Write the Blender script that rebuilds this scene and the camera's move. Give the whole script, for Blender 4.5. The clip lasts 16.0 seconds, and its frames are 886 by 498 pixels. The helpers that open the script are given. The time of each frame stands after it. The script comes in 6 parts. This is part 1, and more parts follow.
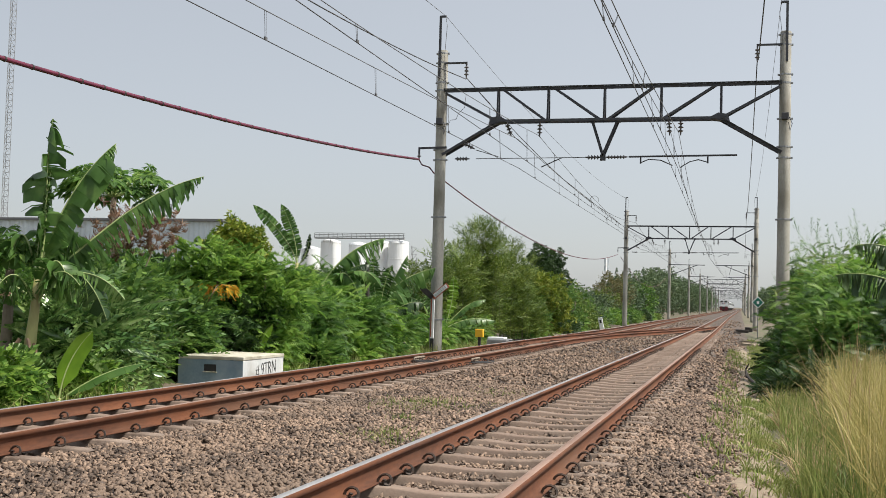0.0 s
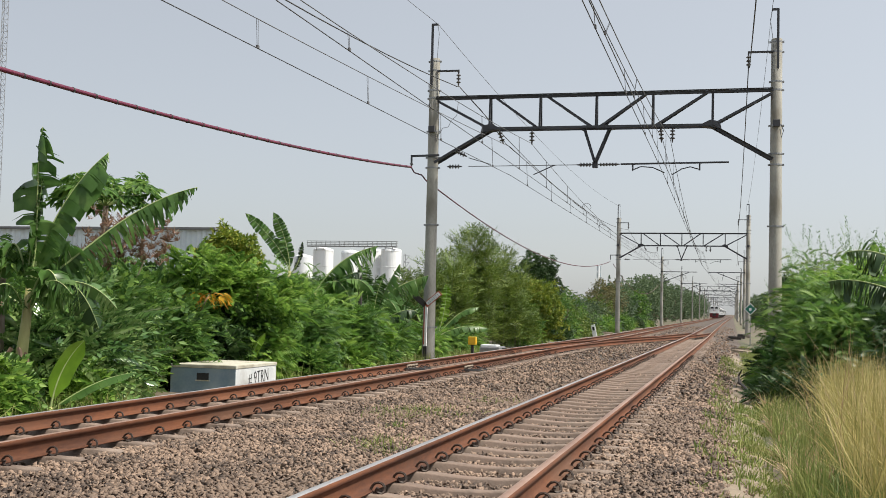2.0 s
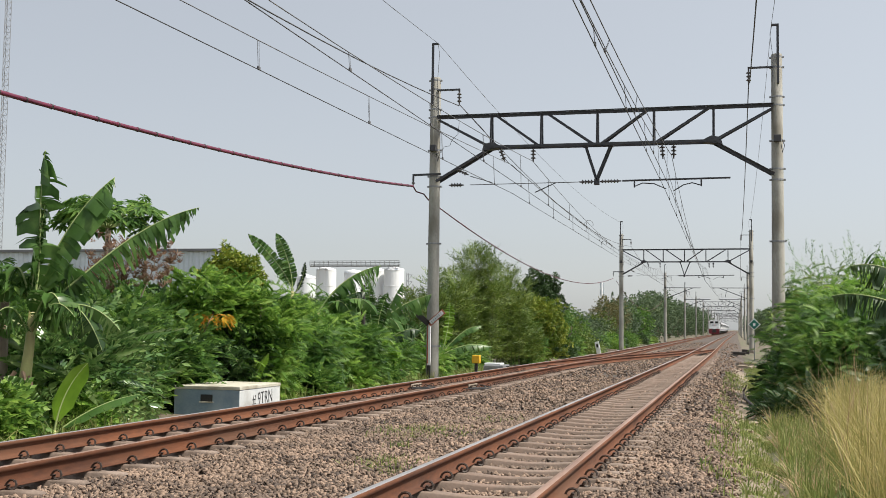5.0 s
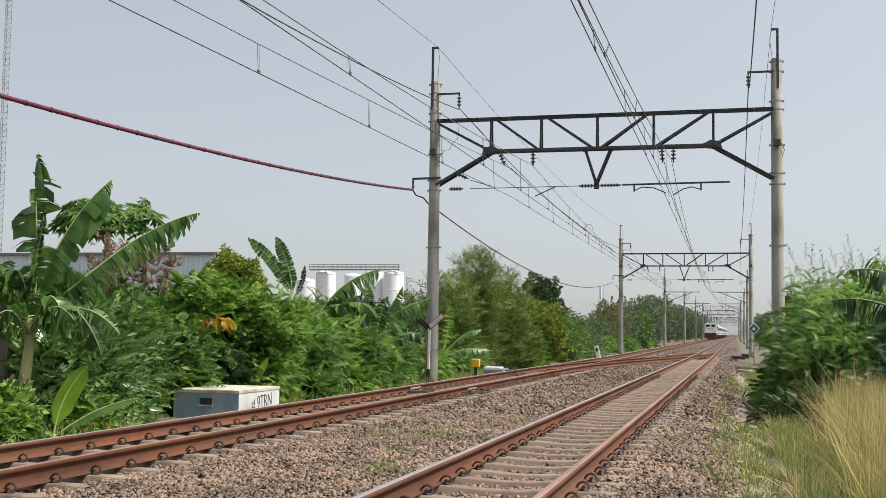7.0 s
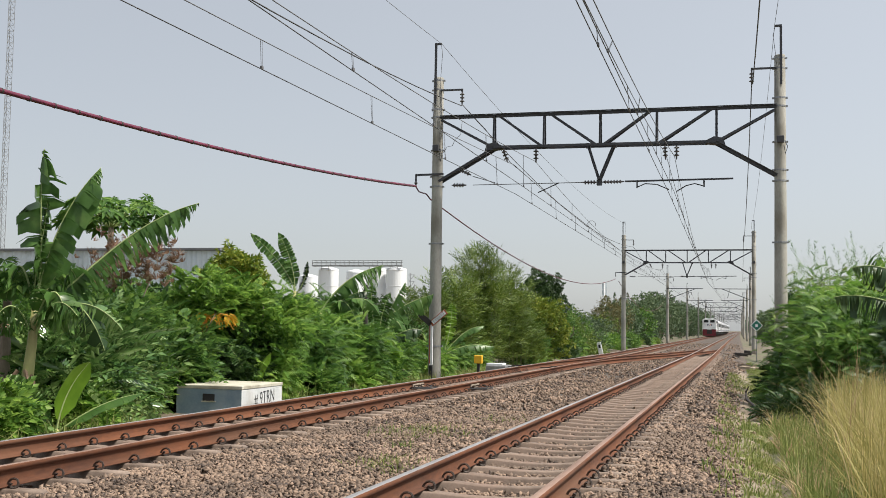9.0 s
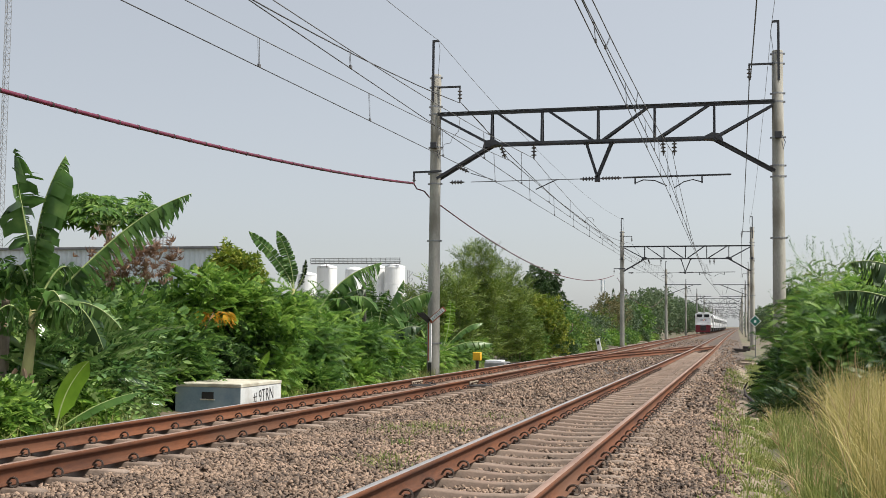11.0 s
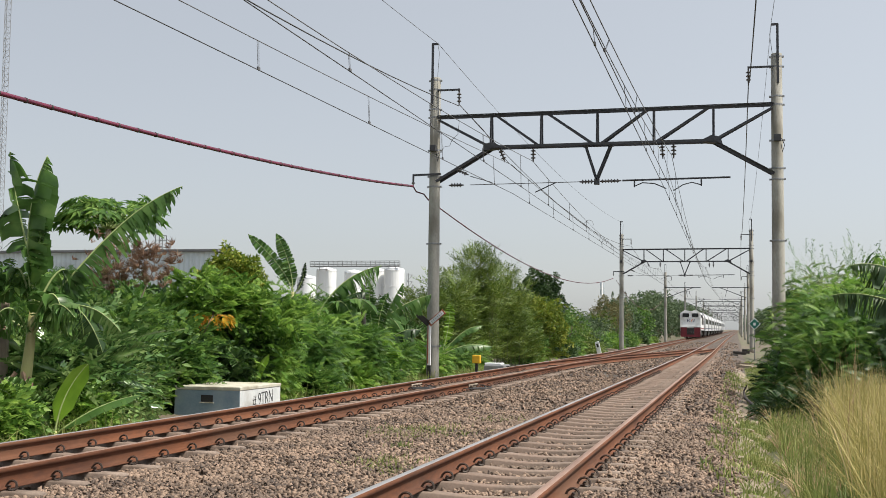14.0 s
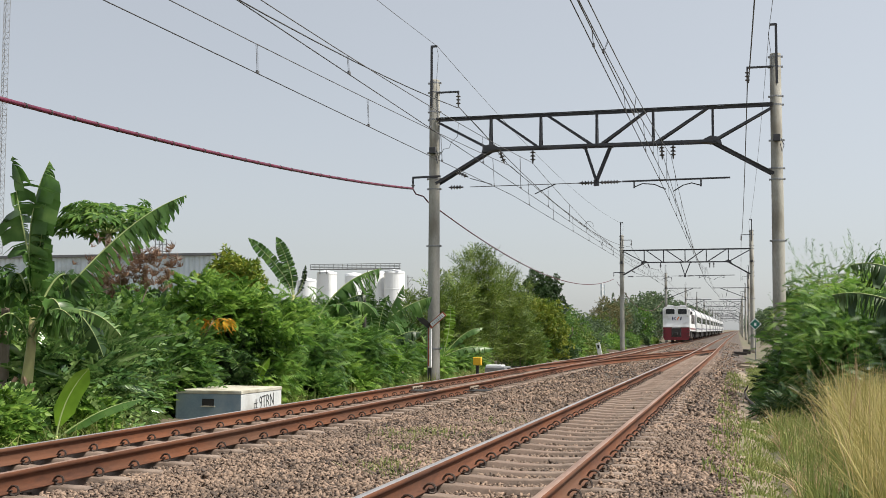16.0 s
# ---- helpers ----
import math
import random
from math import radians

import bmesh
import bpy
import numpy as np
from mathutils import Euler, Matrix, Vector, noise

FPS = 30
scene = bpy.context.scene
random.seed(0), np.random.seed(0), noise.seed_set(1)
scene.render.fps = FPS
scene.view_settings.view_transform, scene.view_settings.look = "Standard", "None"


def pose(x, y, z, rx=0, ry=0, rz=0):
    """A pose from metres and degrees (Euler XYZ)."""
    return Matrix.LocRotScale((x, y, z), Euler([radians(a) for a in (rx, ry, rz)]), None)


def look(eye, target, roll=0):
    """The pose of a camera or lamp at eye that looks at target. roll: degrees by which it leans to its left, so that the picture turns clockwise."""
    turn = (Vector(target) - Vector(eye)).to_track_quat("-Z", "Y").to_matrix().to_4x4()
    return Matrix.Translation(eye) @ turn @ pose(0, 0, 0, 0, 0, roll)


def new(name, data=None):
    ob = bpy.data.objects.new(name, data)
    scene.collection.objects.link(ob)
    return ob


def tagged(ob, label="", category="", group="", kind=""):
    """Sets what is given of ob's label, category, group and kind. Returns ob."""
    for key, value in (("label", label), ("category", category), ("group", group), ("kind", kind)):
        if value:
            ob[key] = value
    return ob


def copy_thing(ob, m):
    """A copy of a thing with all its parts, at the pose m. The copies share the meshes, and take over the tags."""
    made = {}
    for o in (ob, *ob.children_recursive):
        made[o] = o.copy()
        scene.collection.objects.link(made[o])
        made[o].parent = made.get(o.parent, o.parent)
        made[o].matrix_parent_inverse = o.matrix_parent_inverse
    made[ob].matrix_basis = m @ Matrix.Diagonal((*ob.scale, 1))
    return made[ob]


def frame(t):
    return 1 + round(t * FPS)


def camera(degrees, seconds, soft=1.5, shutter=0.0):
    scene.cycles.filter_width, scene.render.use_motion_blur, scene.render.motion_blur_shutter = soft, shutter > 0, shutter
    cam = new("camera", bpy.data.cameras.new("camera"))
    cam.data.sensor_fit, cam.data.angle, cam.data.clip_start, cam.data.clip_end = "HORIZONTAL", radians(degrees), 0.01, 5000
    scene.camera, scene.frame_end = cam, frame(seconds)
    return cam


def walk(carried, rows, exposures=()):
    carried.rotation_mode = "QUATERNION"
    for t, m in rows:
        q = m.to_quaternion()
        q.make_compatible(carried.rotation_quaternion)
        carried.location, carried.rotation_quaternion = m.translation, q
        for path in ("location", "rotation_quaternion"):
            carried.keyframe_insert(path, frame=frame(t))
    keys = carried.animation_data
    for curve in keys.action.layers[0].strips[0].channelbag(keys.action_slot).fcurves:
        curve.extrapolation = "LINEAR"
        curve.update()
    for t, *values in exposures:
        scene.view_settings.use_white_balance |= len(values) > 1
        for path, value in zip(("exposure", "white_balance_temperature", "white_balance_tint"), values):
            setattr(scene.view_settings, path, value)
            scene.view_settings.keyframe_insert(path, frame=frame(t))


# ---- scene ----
cam = camera(42.73, 16.0, soft=0.6)
EXPOSURES = [(0.0, 0.3), (16.0, 0.3)]
PATH = [
    (0.0, pose(0, 0, 1.088, 92.736, -1.546, 14.676)),
    (0.5, pose(0, 0, 1.088, 92.781, -1.673, 14.651)),
    (1.0, pose(0, 0, 1.088, 92.806, -1.731, 14.570)),
    (1.5, pose(0, 0, 1.088, 92.946, -1.565, 14.437)),
    (2.0, pose(0, 0, 1.088, 93.136, -1.357, 14.313)),
    (2.5, pose(0, 0, 1.088, 93.388, -1.204, 14.319)),
    (3.0, pose(0, 0, 1.088, 93.657, -1.008, 14.396)),
    (3.5, pose(0, 0, 1.088, 93.830, -0.861, 14.483)),
    (4.0, pose(0, 0, 1.088, 93.908, -0.753, 14.539)),
    (6.5, pose(0, 0, 1.088, 94.273, -0.732, 14.439)),
    (7.0, pose(0, 0, 1.088, 94.267, -0.802, 14.464)),
    (7.5, pose(0, 0, 1.088, 94.221, -0.842, 14.521)),
    (8.0, pose(0, 0, 1.088, 94.169, -0.871, 14.568)),
    (8.5, pose(0, 0, 1.088, 94.122, -0.885, 14.603)),
    (9.0, pose(0, 0, 1.088, 94.078, -0.901, 14.597)),
    (11.5, pose(0, 0, 1.088, 93.918, -0.583, 14.525)),
    (12.0, pose(0, 0, 1.088, 93.915, -0.568, 14.528)),
    (12.5, pose(0, 0, 1.088, 93.957, -0.555, 14.524)),
    (13.0, pose(0, 0, 1.088, 94.007, -0.610, 14.515)),
    (13.5, pose(0, 0, 1.088, 94.049, -0.643, 14.492)),
    (14.0, pose(0, 0, 1.088, 94.079, -0.619, 14.501)),
    (14.5, pose(0, 0, 1.088, 94.082, -0.586, 14.524)),
    (15.0, pose(0, 0, 1.088, 94.089, -0.533, 14.534)),
    (15.5, pose(0, 0, 1.088, 94.129, -0.370, 14.550)),
    (16.0, pose(0, 0, 1.088, 94.191, -0.239, 14.537)),
]
walk(cam, PATH, EXPOSURES)

# ---- world and sun ----
SUN_EL, SUN_AZ = 57.0, 92.0          # degrees; azimuth from +Y towards +X
world = bpy.data.worlds.new("hazy_sky")
scene.world = world
world.use_nodes = True
wn, wl = world.node_tree.nodes, world.node_tree.links
wn.clear()
sky = wn.new("ShaderNodeTexSky")
sky.sky_type, sky.sun_disc = "NISHITA", False
sky.sun_elevation, sky.sun_rotation = radians(SUN_EL), radians(SUN_AZ)
sky.air_density, sky.dust_density, sky.ozone_density, sky.altitude = 1.0, 1.2, 1.0, 0
pale = wn.new("ShaderNodeHueSaturation")
pale.inputs["Saturation"].default_value = 0.5
bg_sky = wn.new("ShaderNodeBackground")
bg_sky.inputs["Strength"].default_value = 0.06
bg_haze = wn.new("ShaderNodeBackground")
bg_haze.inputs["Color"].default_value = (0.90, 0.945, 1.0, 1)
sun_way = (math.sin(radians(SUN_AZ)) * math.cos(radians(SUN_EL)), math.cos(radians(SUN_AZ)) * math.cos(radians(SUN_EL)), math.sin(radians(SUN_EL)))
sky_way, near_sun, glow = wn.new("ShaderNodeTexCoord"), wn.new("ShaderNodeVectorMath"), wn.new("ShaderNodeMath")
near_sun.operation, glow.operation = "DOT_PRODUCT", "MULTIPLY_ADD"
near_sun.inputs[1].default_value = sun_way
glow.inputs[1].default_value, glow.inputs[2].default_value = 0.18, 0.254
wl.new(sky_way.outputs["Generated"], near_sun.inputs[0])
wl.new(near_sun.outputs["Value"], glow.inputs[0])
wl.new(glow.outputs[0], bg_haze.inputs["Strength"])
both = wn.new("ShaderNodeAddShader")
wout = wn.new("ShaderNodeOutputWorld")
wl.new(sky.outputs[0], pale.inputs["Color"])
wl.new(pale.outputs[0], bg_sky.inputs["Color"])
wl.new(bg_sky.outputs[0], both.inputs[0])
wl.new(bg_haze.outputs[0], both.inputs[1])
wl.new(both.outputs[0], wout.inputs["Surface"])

sun = new("sun", bpy.data.lights.new("sun", "SUN"))
sun.data.energy, sun.data.angle, sun.data.color = 5.0, radians(4), (1.0, 0.94, 0.84)
sun.matrix_world = look(tuple(60 * v for v in sun_way), (0, 0, 0))


# ---- materials ----
def mat_base(name):
    m = bpy.data.materials.new(name)
    m.use_nodes = True
    nt = m.node_tree
    return m, nt.nodes, nt.links, nt.nodes["Principled BSDF"]


def surf(name, c1, c2, scale=4.0, rough=(0.6, 0.9), bump=0.3, fine=40.0, metal=0.0, stain=None, stain_scale=1.0,
         stretch=(1, 1, 1), rand=0.0, island=0.0, dist=0.01):
    """A worn surface: two-scale noise in colour and roughness, optional stains, relief; rand: spread from piece to piece."""
    m, n, l, b = mat_base(name)
    tc, mp = n.new("ShaderNodeTexCoord"), n.new("ShaderNodeMapping")
    mp.inputs["Scale"].default_value = stretch
    l.new(tc.outputs["Object"], mp.inputs["Vector"])
    big, small = n.new("ShaderNodeTexNoise"), n.new("ShaderNodeTexNoise")
    big.inputs["Scale"].default_value, small.inputs["Scale"].default_value = scale, fine
    big.inputs["Detail"].default_value, small.inputs["Detail"].default_value = 6, 4
    for x in (big, small):
        l.new(mp.outputs[0], x.inputs["Vector"])
    add = n.new("ShaderNodeMath")
    add.operation = "MULTIPLY_ADD"
    add.inputs[1].default_value = 0.45
    l.new(small.outputs[0], add.inputs[0])
    l.new(big.outputs[0], add.inputs[2])
    last = add.outputs[0]
    for amount, node, socket in ((rand, "ShaderNodeObjectInfo", "Random"), (island, "ShaderNodeNewGeometry", "Random Per Island")):
        if amount:
            r, k = n.new(node), n.new("ShaderNodeMath")
            k.operation = "MULTIPLY_ADD"
            k.inputs[1].default_value = amount
            l.new(r.outputs[socket], k.inputs[0])
            l.new(last, k.inputs[2])
            last = k.outputs[0]
    ramp = n.new("ShaderNodeValToRGB")
    span = 0.5 * (rand + island)
    ramp.color_ramp.elements[0].position, ramp.color_ramp.elements[1].position = 0.45, min(1.0, 1.0 + span * 0.6)
    ramp.color_ramp.elements[0].color, ramp.color_ramp.elements[1].color = (*c1, 1), (*c2, 1)
    if rand + island:
        k = n.new("ShaderNodeMath")
        k.operation = "SUBTRACT"
        k.inputs[1].default_value = span
        l.new(last, k.inputs[0])
        last = k.outputs[0]
    l.new(last, ramp.inputs[0])
    colour = ramp.outputs[0]
    if stain:
        sn, sr, mx = n.new("ShaderNodeTexNoise"), n.new("ShaderNodeValToRGB"), n.new("ShaderNodeMix")
        sn.inputs["Scale"].default_value, sn.inputs["Detail"].default_value = stain_scale, 8
        l.new(mp.outputs[0], sn.inputs["Vector"])
        sr.color_ramp.elements[0].position, sr.color_ramp.elements[1].position = 0.5, 0.66
        l.new(sn.outputs[0], sr.inputs[0])
        mx.data_type = "RGBA"
        l.new(sr.outputs[0], mx.inputs["Factor"])
        l.new(colour, mx.inputs["A"])
        mx.inputs["B"].default_value = (*stain, 1)
        colour = mx.outputs["Result"]
    l.new(colour, b.inputs["Base Color"])
    rr = n.new("ShaderNodeMapRange")
    rr.inputs["To Min"].default_value, rr.inputs["To Max"].default_value = rough
    l.new(big.outputs[0], rr.inputs["Value"])
    l.new(rr.outputs[0], b.inputs["Roughness"])
    b.inputs["Metallic"].default_value = metal
    if bump:
        bp = n.new("ShaderNodeBump")
        bp.inputs["Strength"].default_value, bp.inputs["Distance"].default_value = bump, dist
        l.new(add.outputs[0], bp.inputs["Height"])
        l.new(bp.outputs[0], b.inputs["Normal"])
    return m


def leafy(name, c1, c2, c3, rough=0.5, through_light=0.3, clump=1.2, vary=0.5):
    """Foliage: colour varies from leaf to leaf and in clumps; some light passes through the blade."""
    m, n, l, b = mat_base(name)
    geo, tc, noi = n.new("ShaderNodeNewGeometry"), n.new("ShaderNodeTexCoord"), n.new("ShaderNodeTexNoise")
    noi.inputs["Scale"].default_value, noi.inputs["Detail"].default_value = clump, 3
    l.new(tc.outputs["Object"], noi.inputs["Vector"])
    k = n.new("ShaderNodeMath")
    k.operation = "MULTIPLY_ADD"
    k.inputs[1].default_value = vary
    l.new(geo.outputs["Random Per Island"], k.inputs[0])
    l.new(noi.outputs[0], k.inputs[2])
    if vary < 0.3:
        noi.inputs["Scale"].default_value, noi.inputs["Detail"].default_value = clump * 3, 6
        k2 = n.new("ShaderNodeMath")
        k2.operation = "ADD"
        k2.inputs[1].default_value = 0.25 - 0.5 * vary
        l.new(k.outputs[0], k2.inputs[0])
        k = k2
    ramp = n.new("ShaderNodeValToRGB")
    e = ramp.color_ramp.elements
    e[0].position, e[1].position = 0.45, 1.05
    e[0].color, e[1].color = (*c1, 1), (*c3, 1)
    e.new(0.75).color = (*c2, 1)
    l.new(k.outputs[0], ramp.inputs[0])
    l.new(ramp.outputs[0], b.inputs["Base Color"])
    b.inputs["Roughness"].default_value = rough
    b.inputs["Specular IOR Level"].default_value = 0.35
    tr, mx, out = n.new("ShaderNodeBsdfTranslucent"), n.new("ShaderNodeMixShader"), n["Material Output"]
    l.new(ramp.outputs[0], tr.inputs["Color"])
    mx.inputs[0].default_value = through_light
    l.new(b.outputs[0], mx.inputs[1])
    l.new(tr.outputs[0], mx.inputs[2])
    l.new(mx.outputs[0], out.inputs["Surface"])
    return m


M = {}
M["ground"] = surf("ground_soil", (0.085, 0.068, 0.045), (0.19, 0.152, 0.105), 0.35, bump=0.6, fine=9, stain=(0.08, 0.11, 0.035), stain_scale=0.25)
# Darker than the loose stones: the shade of their gaps is in this colour
M["ballast"] = surf("ballast_gravel_shaded", (0.028, 0.0208, 0.016), (0.112, 0.084, 0.064), 6, bump=1.0, fine=28, stain=(0.12, 0.0896, 0.068), stain_scale=0.6, dist=0.03)
M["stone"] = surf("crushed_stone", (0.05808, 0.0396, 0.02904), (0.2948, 0.205, 0.1461), 1.2, bump=0.4, fine=60, island=0.6, stain=(0.1672, 0.1179, 0.08536), stain_scale=0.5)
M["dirt"] = surf("dry_dirt", (0.1425, 0.1092, 0.076), (0.3325, 0.266, 0.19), 3, bump=0.7, fine=30)
M["rail"] = surf("rail_rust", (0.05, 0.0165, 0.007), (0.175, 0.06, 0.022), 2.5, (0.8, 0.97), 0.25, 35, stretch=(1, 0.25, 1), stain=(0.11, 0.0484, 0.02464), stain_scale=1.5)
M["rail_top"] = surf("rail_running_surface", (0.36, 0.34, 0.33), (0.64, 0.62, 0.60), 3, (0.42, 0.58), 0.05, 60, metal=0.9, stretch=(1, 0.1, 1))
M["rail_dull"] = surf("rail_dull_surface", (0.216, 0.1215, 0.081), (0.396, 0.261, 0.198), 3, (0.4, 0.6), 0.1, 40, metal=0.3, stretch=(1, 0.15, 1))
M["sleeper"] = surf("sleeper_concrete", (0.13, 0.09333, 0.07038), (0.306, 0.2333, 0.1836), 5, bump=0.4, fine=45, rand=0.25, stain=(0.2066, 0.1416, 0.1071), stain_scale=2.5)
M["clip"] = surf("clip_steel", (0.02, 0.016, 0.014), (0.075, 0.045, 0.03), 12, (0.45, 0.7), 0.2, 60, metal=0.3)
M["pole"] = surf("mast_concrete", (0.2288, 0.22, 0.1892), (0.44, 0.4268, 0.3784), 1.6, bump=0.3, fine=30, stretch=(1, 1, 0.35), stain=(0.176, 0.1584, 0.1232), stain_scale=1.3)
M["steel"] = surf("painted_steel", (0.022, 0.024, 0.03), (0.07, 0.072, 0.082), 2.5, (0.5, 0.75), 0.15, 30, stain=(0.05, 0.048, 0.05), stain_scale=2)
M["galv"] = surf("galvanised_steel", (0.2, 0.2, 0.2), (0.38, 0.385, 0.39), 3, (0.4, 0.6), 0.1, 30, metal=0.6)
M["wire"] = surf("contact_wire_copper", (0.03, 0.03, 0.03), (0.075, 0.07, 0.07), 1, (0.5, 0.7), 0)
M["wire_pale"] = surf("messenger_wire", (0.07, 0.07, 0.075), (0.15, 0.15, 0.155), 1, (0.5, 0.7), 0)
M["maroon"] = surf("maroon_cable_sleeve", (0.075, 0.008, 0.024), (0.17, 0.022, 0.055), 3, (0.3, 0.45), 0.05, 20)
M["maroon_dull"] = surf("dull_maroon_cable", (0.06, 0.012, 0.02), (0.13, 0.03, 0.045), 3, (0.5, 0.7), 0.05, 20)
M["timber"] = surf("old_timber", (0.035, 0.024, 0.018), (0.11, 0.08, 0.06), 4, bump=0.4, stretch=(0.3, 1, 1))
M["porcelain"] = surf("insulator_porcelain", (0.05, 0.045, 0.045), (0.13, 0.12, 0.12), 6, (0.2, 0.35), 0)
# Bluish paint, darkened as well for the face turned from the sun
M["kiosk"] = surf("painted_concrete_shaded", (0.15, 0.225, 0.285), (0.25, 0.335, 0.395), 3, bump=0.3, fine=25, stain=(0.29, 0.345, 0.375), stain_scale=1.6)
M["kiosk_top"] = surf("bare_concrete_slab", (0.408, 0.3825, 0.2975), (0.578, 0.561, 0.476), 4, bump=0.4, fine=25, stain=(0.306, 0.2805, 0.2125), stain_scale=2.5)
# Whitish paint, lightened as well for the face turned to the sun
M["kiosk_side"] = surf("painted_concrete_lit", (0.484, 0.5104, 0.5104), (0.66, 0.6688, 0.66), 4, bump=0.3, fine=25, stain=(0.396, 0.396, 0.3696), stain_scale=2)
M["black"] = surf("black_paint", (0.012, 0.012, 0.013), (0.03, 0.03, 0.032), 5, (0.5, 0.8), 0.1)
M["white"] = surf("white_paint", (0.72, 0.73, 0.74), (0.84, 0.85, 0.85), 1.2, (0.35, 0.55), 0.05, 20, stain=(0.55, 0.54, 0.52), stain_scale=0.7)
M["coach"] = surf("coach_silver_white", (0.60, 0.62, 0.63), (0.74, 0.75, 0.76), 0.8, (0.3, 0.45), 0.03, 10, stain=(0.5, 0.49, 0.47), stain_scale=0.5)
M["red"] = surf("red_paint", (0.13, 0.010, 0.017), (0.215, 0.018, 0.027), 2, (0.4, 0.6), 0.05, 20)
M["rustpaint"] = surf("faded_red_paint", (0.27, 0.063, 0.0315), (0.414, 0.126, 0.072), 6, bump=0.2, fine=30)
M["orange"] = surf("orange_paint", (0.68, 0.16, 0.02), (0.8, 0.24, 0.04), 2, (0.4, 0.6), 0)
M["navy"] = surf("navy_paint", (0.015, 0.02, 0.07), (0.03, 0.035, 0.12), 2, (0.4, 0.6), 0)
M["yellow"] = surf("yellow_paint", (0.72, 0.36, 0.01), (0.85, 0.5, 0.03), 6, (0.4, 0.6), 0.05)
M["green"] = surf("green_sign_paint", (0.01, 0.12, 0.085), (0.03, 0.2, 0.14), 6, (0.4, 0.6), 0.05)
M["glass"] = surf("dark_window_glass", (0.012, 0.014, 0.016), (0.025, 0.028, 0.03), 2, (0.06, 0.12), 0)
M["under"] = surf("underframe_grime", (0.02, 0.018, 0.017), (0.06, 0.052, 0.047), 3, (0.6, 0.9), 0.2)
M["lamp"] = surf("lamp_glass", (0.6, 0.6, 0.55), (0.8, 0.8, 0.75), 3, (0.1, 0.2), 0)
M["cladding"] = surf("corrugated_cladding", (0.46, 0.53, 0.58), (0.62, 0.68, 0.72), 0.4, (0.4, 0.6), 0.05, 8, stain=(0.32, 0.36, 0.38), stain_scale=0.3)
M["roof"] = surf("roof_sheet", (0.10, 0.105, 0.11), (0.17, 0.175, 0.18), 0.5, (0.5, 0.7), 0.05, 8)
M["tank"] = surf("white_tank_paint", (0.74, 0.76, 0.77), (0.84, 0.85, 0.86), 0.15, (0.35, 0.5), 0.02, 2, stain=(0.66, 0.67, 0.66), stain_scale=0.12, stretch=(1, 1, 0.3))
M["bark"] = surf("bark", (0.11, 0.085, 0.06), (0.27, 0.22, 0.17), 6, bump=0.6, fine=30, stretch=(1, 1, 0.4))
M["pseudostem"] = surf("banana_stem_sheath", (0.24, 0.235, 0.085), (0.46, 0.45, 0.18), 4, (0.4, 0.6), 0.3, 20, stretch=(1, 1, 0.25), stain=(0.15, 0.08, 0.04), stain_scale=1.6)
M["stalk"] = surf("bamboo_stalk", (0.06, 0.075, 0.025), (0.13, 0.15, 0.05), 6, (0.5, 0.7), 0)
M["deadwood"] = surf("charred_wood", (0.02, 0.018, 0.016), (0.06, 0.05, 0.045), 6, bump=0.5)
M["tarp"] = surf("grey_green_sheet", (0.10, 0.16, 0.12), (0.2, 0.27, 0.22), 3, (0.4, 0.6), 0.2)
M["plank"] = surf("weathered_plank", (0.238, 0.187, 0.136), (0.425, 0.357, 0.2805), 4, bump=0.4, stretch=(1, 0.2, 1))
M["leaf_fresh"] = leafy("leaf_fresh", (0.04826, 0.1186, 0.01877), (0.1327, 0.2598, 0.0413), (0.2734, 0.4193, 0.07508), through_light=0.5)
M["leaf_mid"] = leafy("leaf_mid", (0.03272, 0.08388, 0.01818), (0.08958, 0.1898, 0.03635), (0.1948, 0.3178, 0.06362), through_light=0.46)
# Own colour of dark-leaved plants; on some banana leaves it stands for shade
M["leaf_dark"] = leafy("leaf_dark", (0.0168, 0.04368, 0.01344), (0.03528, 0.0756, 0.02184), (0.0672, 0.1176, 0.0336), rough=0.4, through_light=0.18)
M["leaf_gloss"] = leafy("leaf_gloss", (0.0588, 0.1344, 0.03885), (0.1417, 0.252, 0.0693), (0.252, 0.357, 0.126), rough=0.2, through_light=0.25)
M["leaf_gloss"].node_tree.nodes["Principled BSDF"].inputs["Specular IOR Level"].default_value = 0.8
M["leaf_yellow"] = leafy("leaf_yellow", (0.07686, 0.1383, 0.01845), (0.1742, 0.246, 0.03074), (0.3484, 0.3689, 0.05636))
M["leaf_olive"] = leafy("leaf_olive", (0.05, 0.095, 0.016), (0.115, 0.18, 0.03), (0.21, 0.27, 0.055), clump=0.8)
M["leaf_bronze"] = leafy("leaf_bronze", (0.09, 0.085, 0.035), (0.15, 0.14, 0.055), (0.22, 0.2, 0.09), clump=0.8)
# Greyer, paler green: the haze of distance is put into the leaf colour
M["leaf_far_hazed"] = leafy("leaf_far_hazed", (0.05, 0.085, 0.045), (0.09, 0.14, 0.065), (0.15, 0.2, 0.09), clump=0.5)
M["leaf_dry"] = leafy("leaf_dry", (0.1428, 0.0798, 0.0546), (0.2772, 0.168, 0.1134), (0.3864, 0.2688, 0.1848), rough=0.7)
M["leaf_rust"] = leafy("leaf_rust", (0.1848, 0.0756, 0.01008), (0.462, 0.2184, 0.0126), (0.63, 0.3696, 0.0252), rough=0.7, clump=3.0)
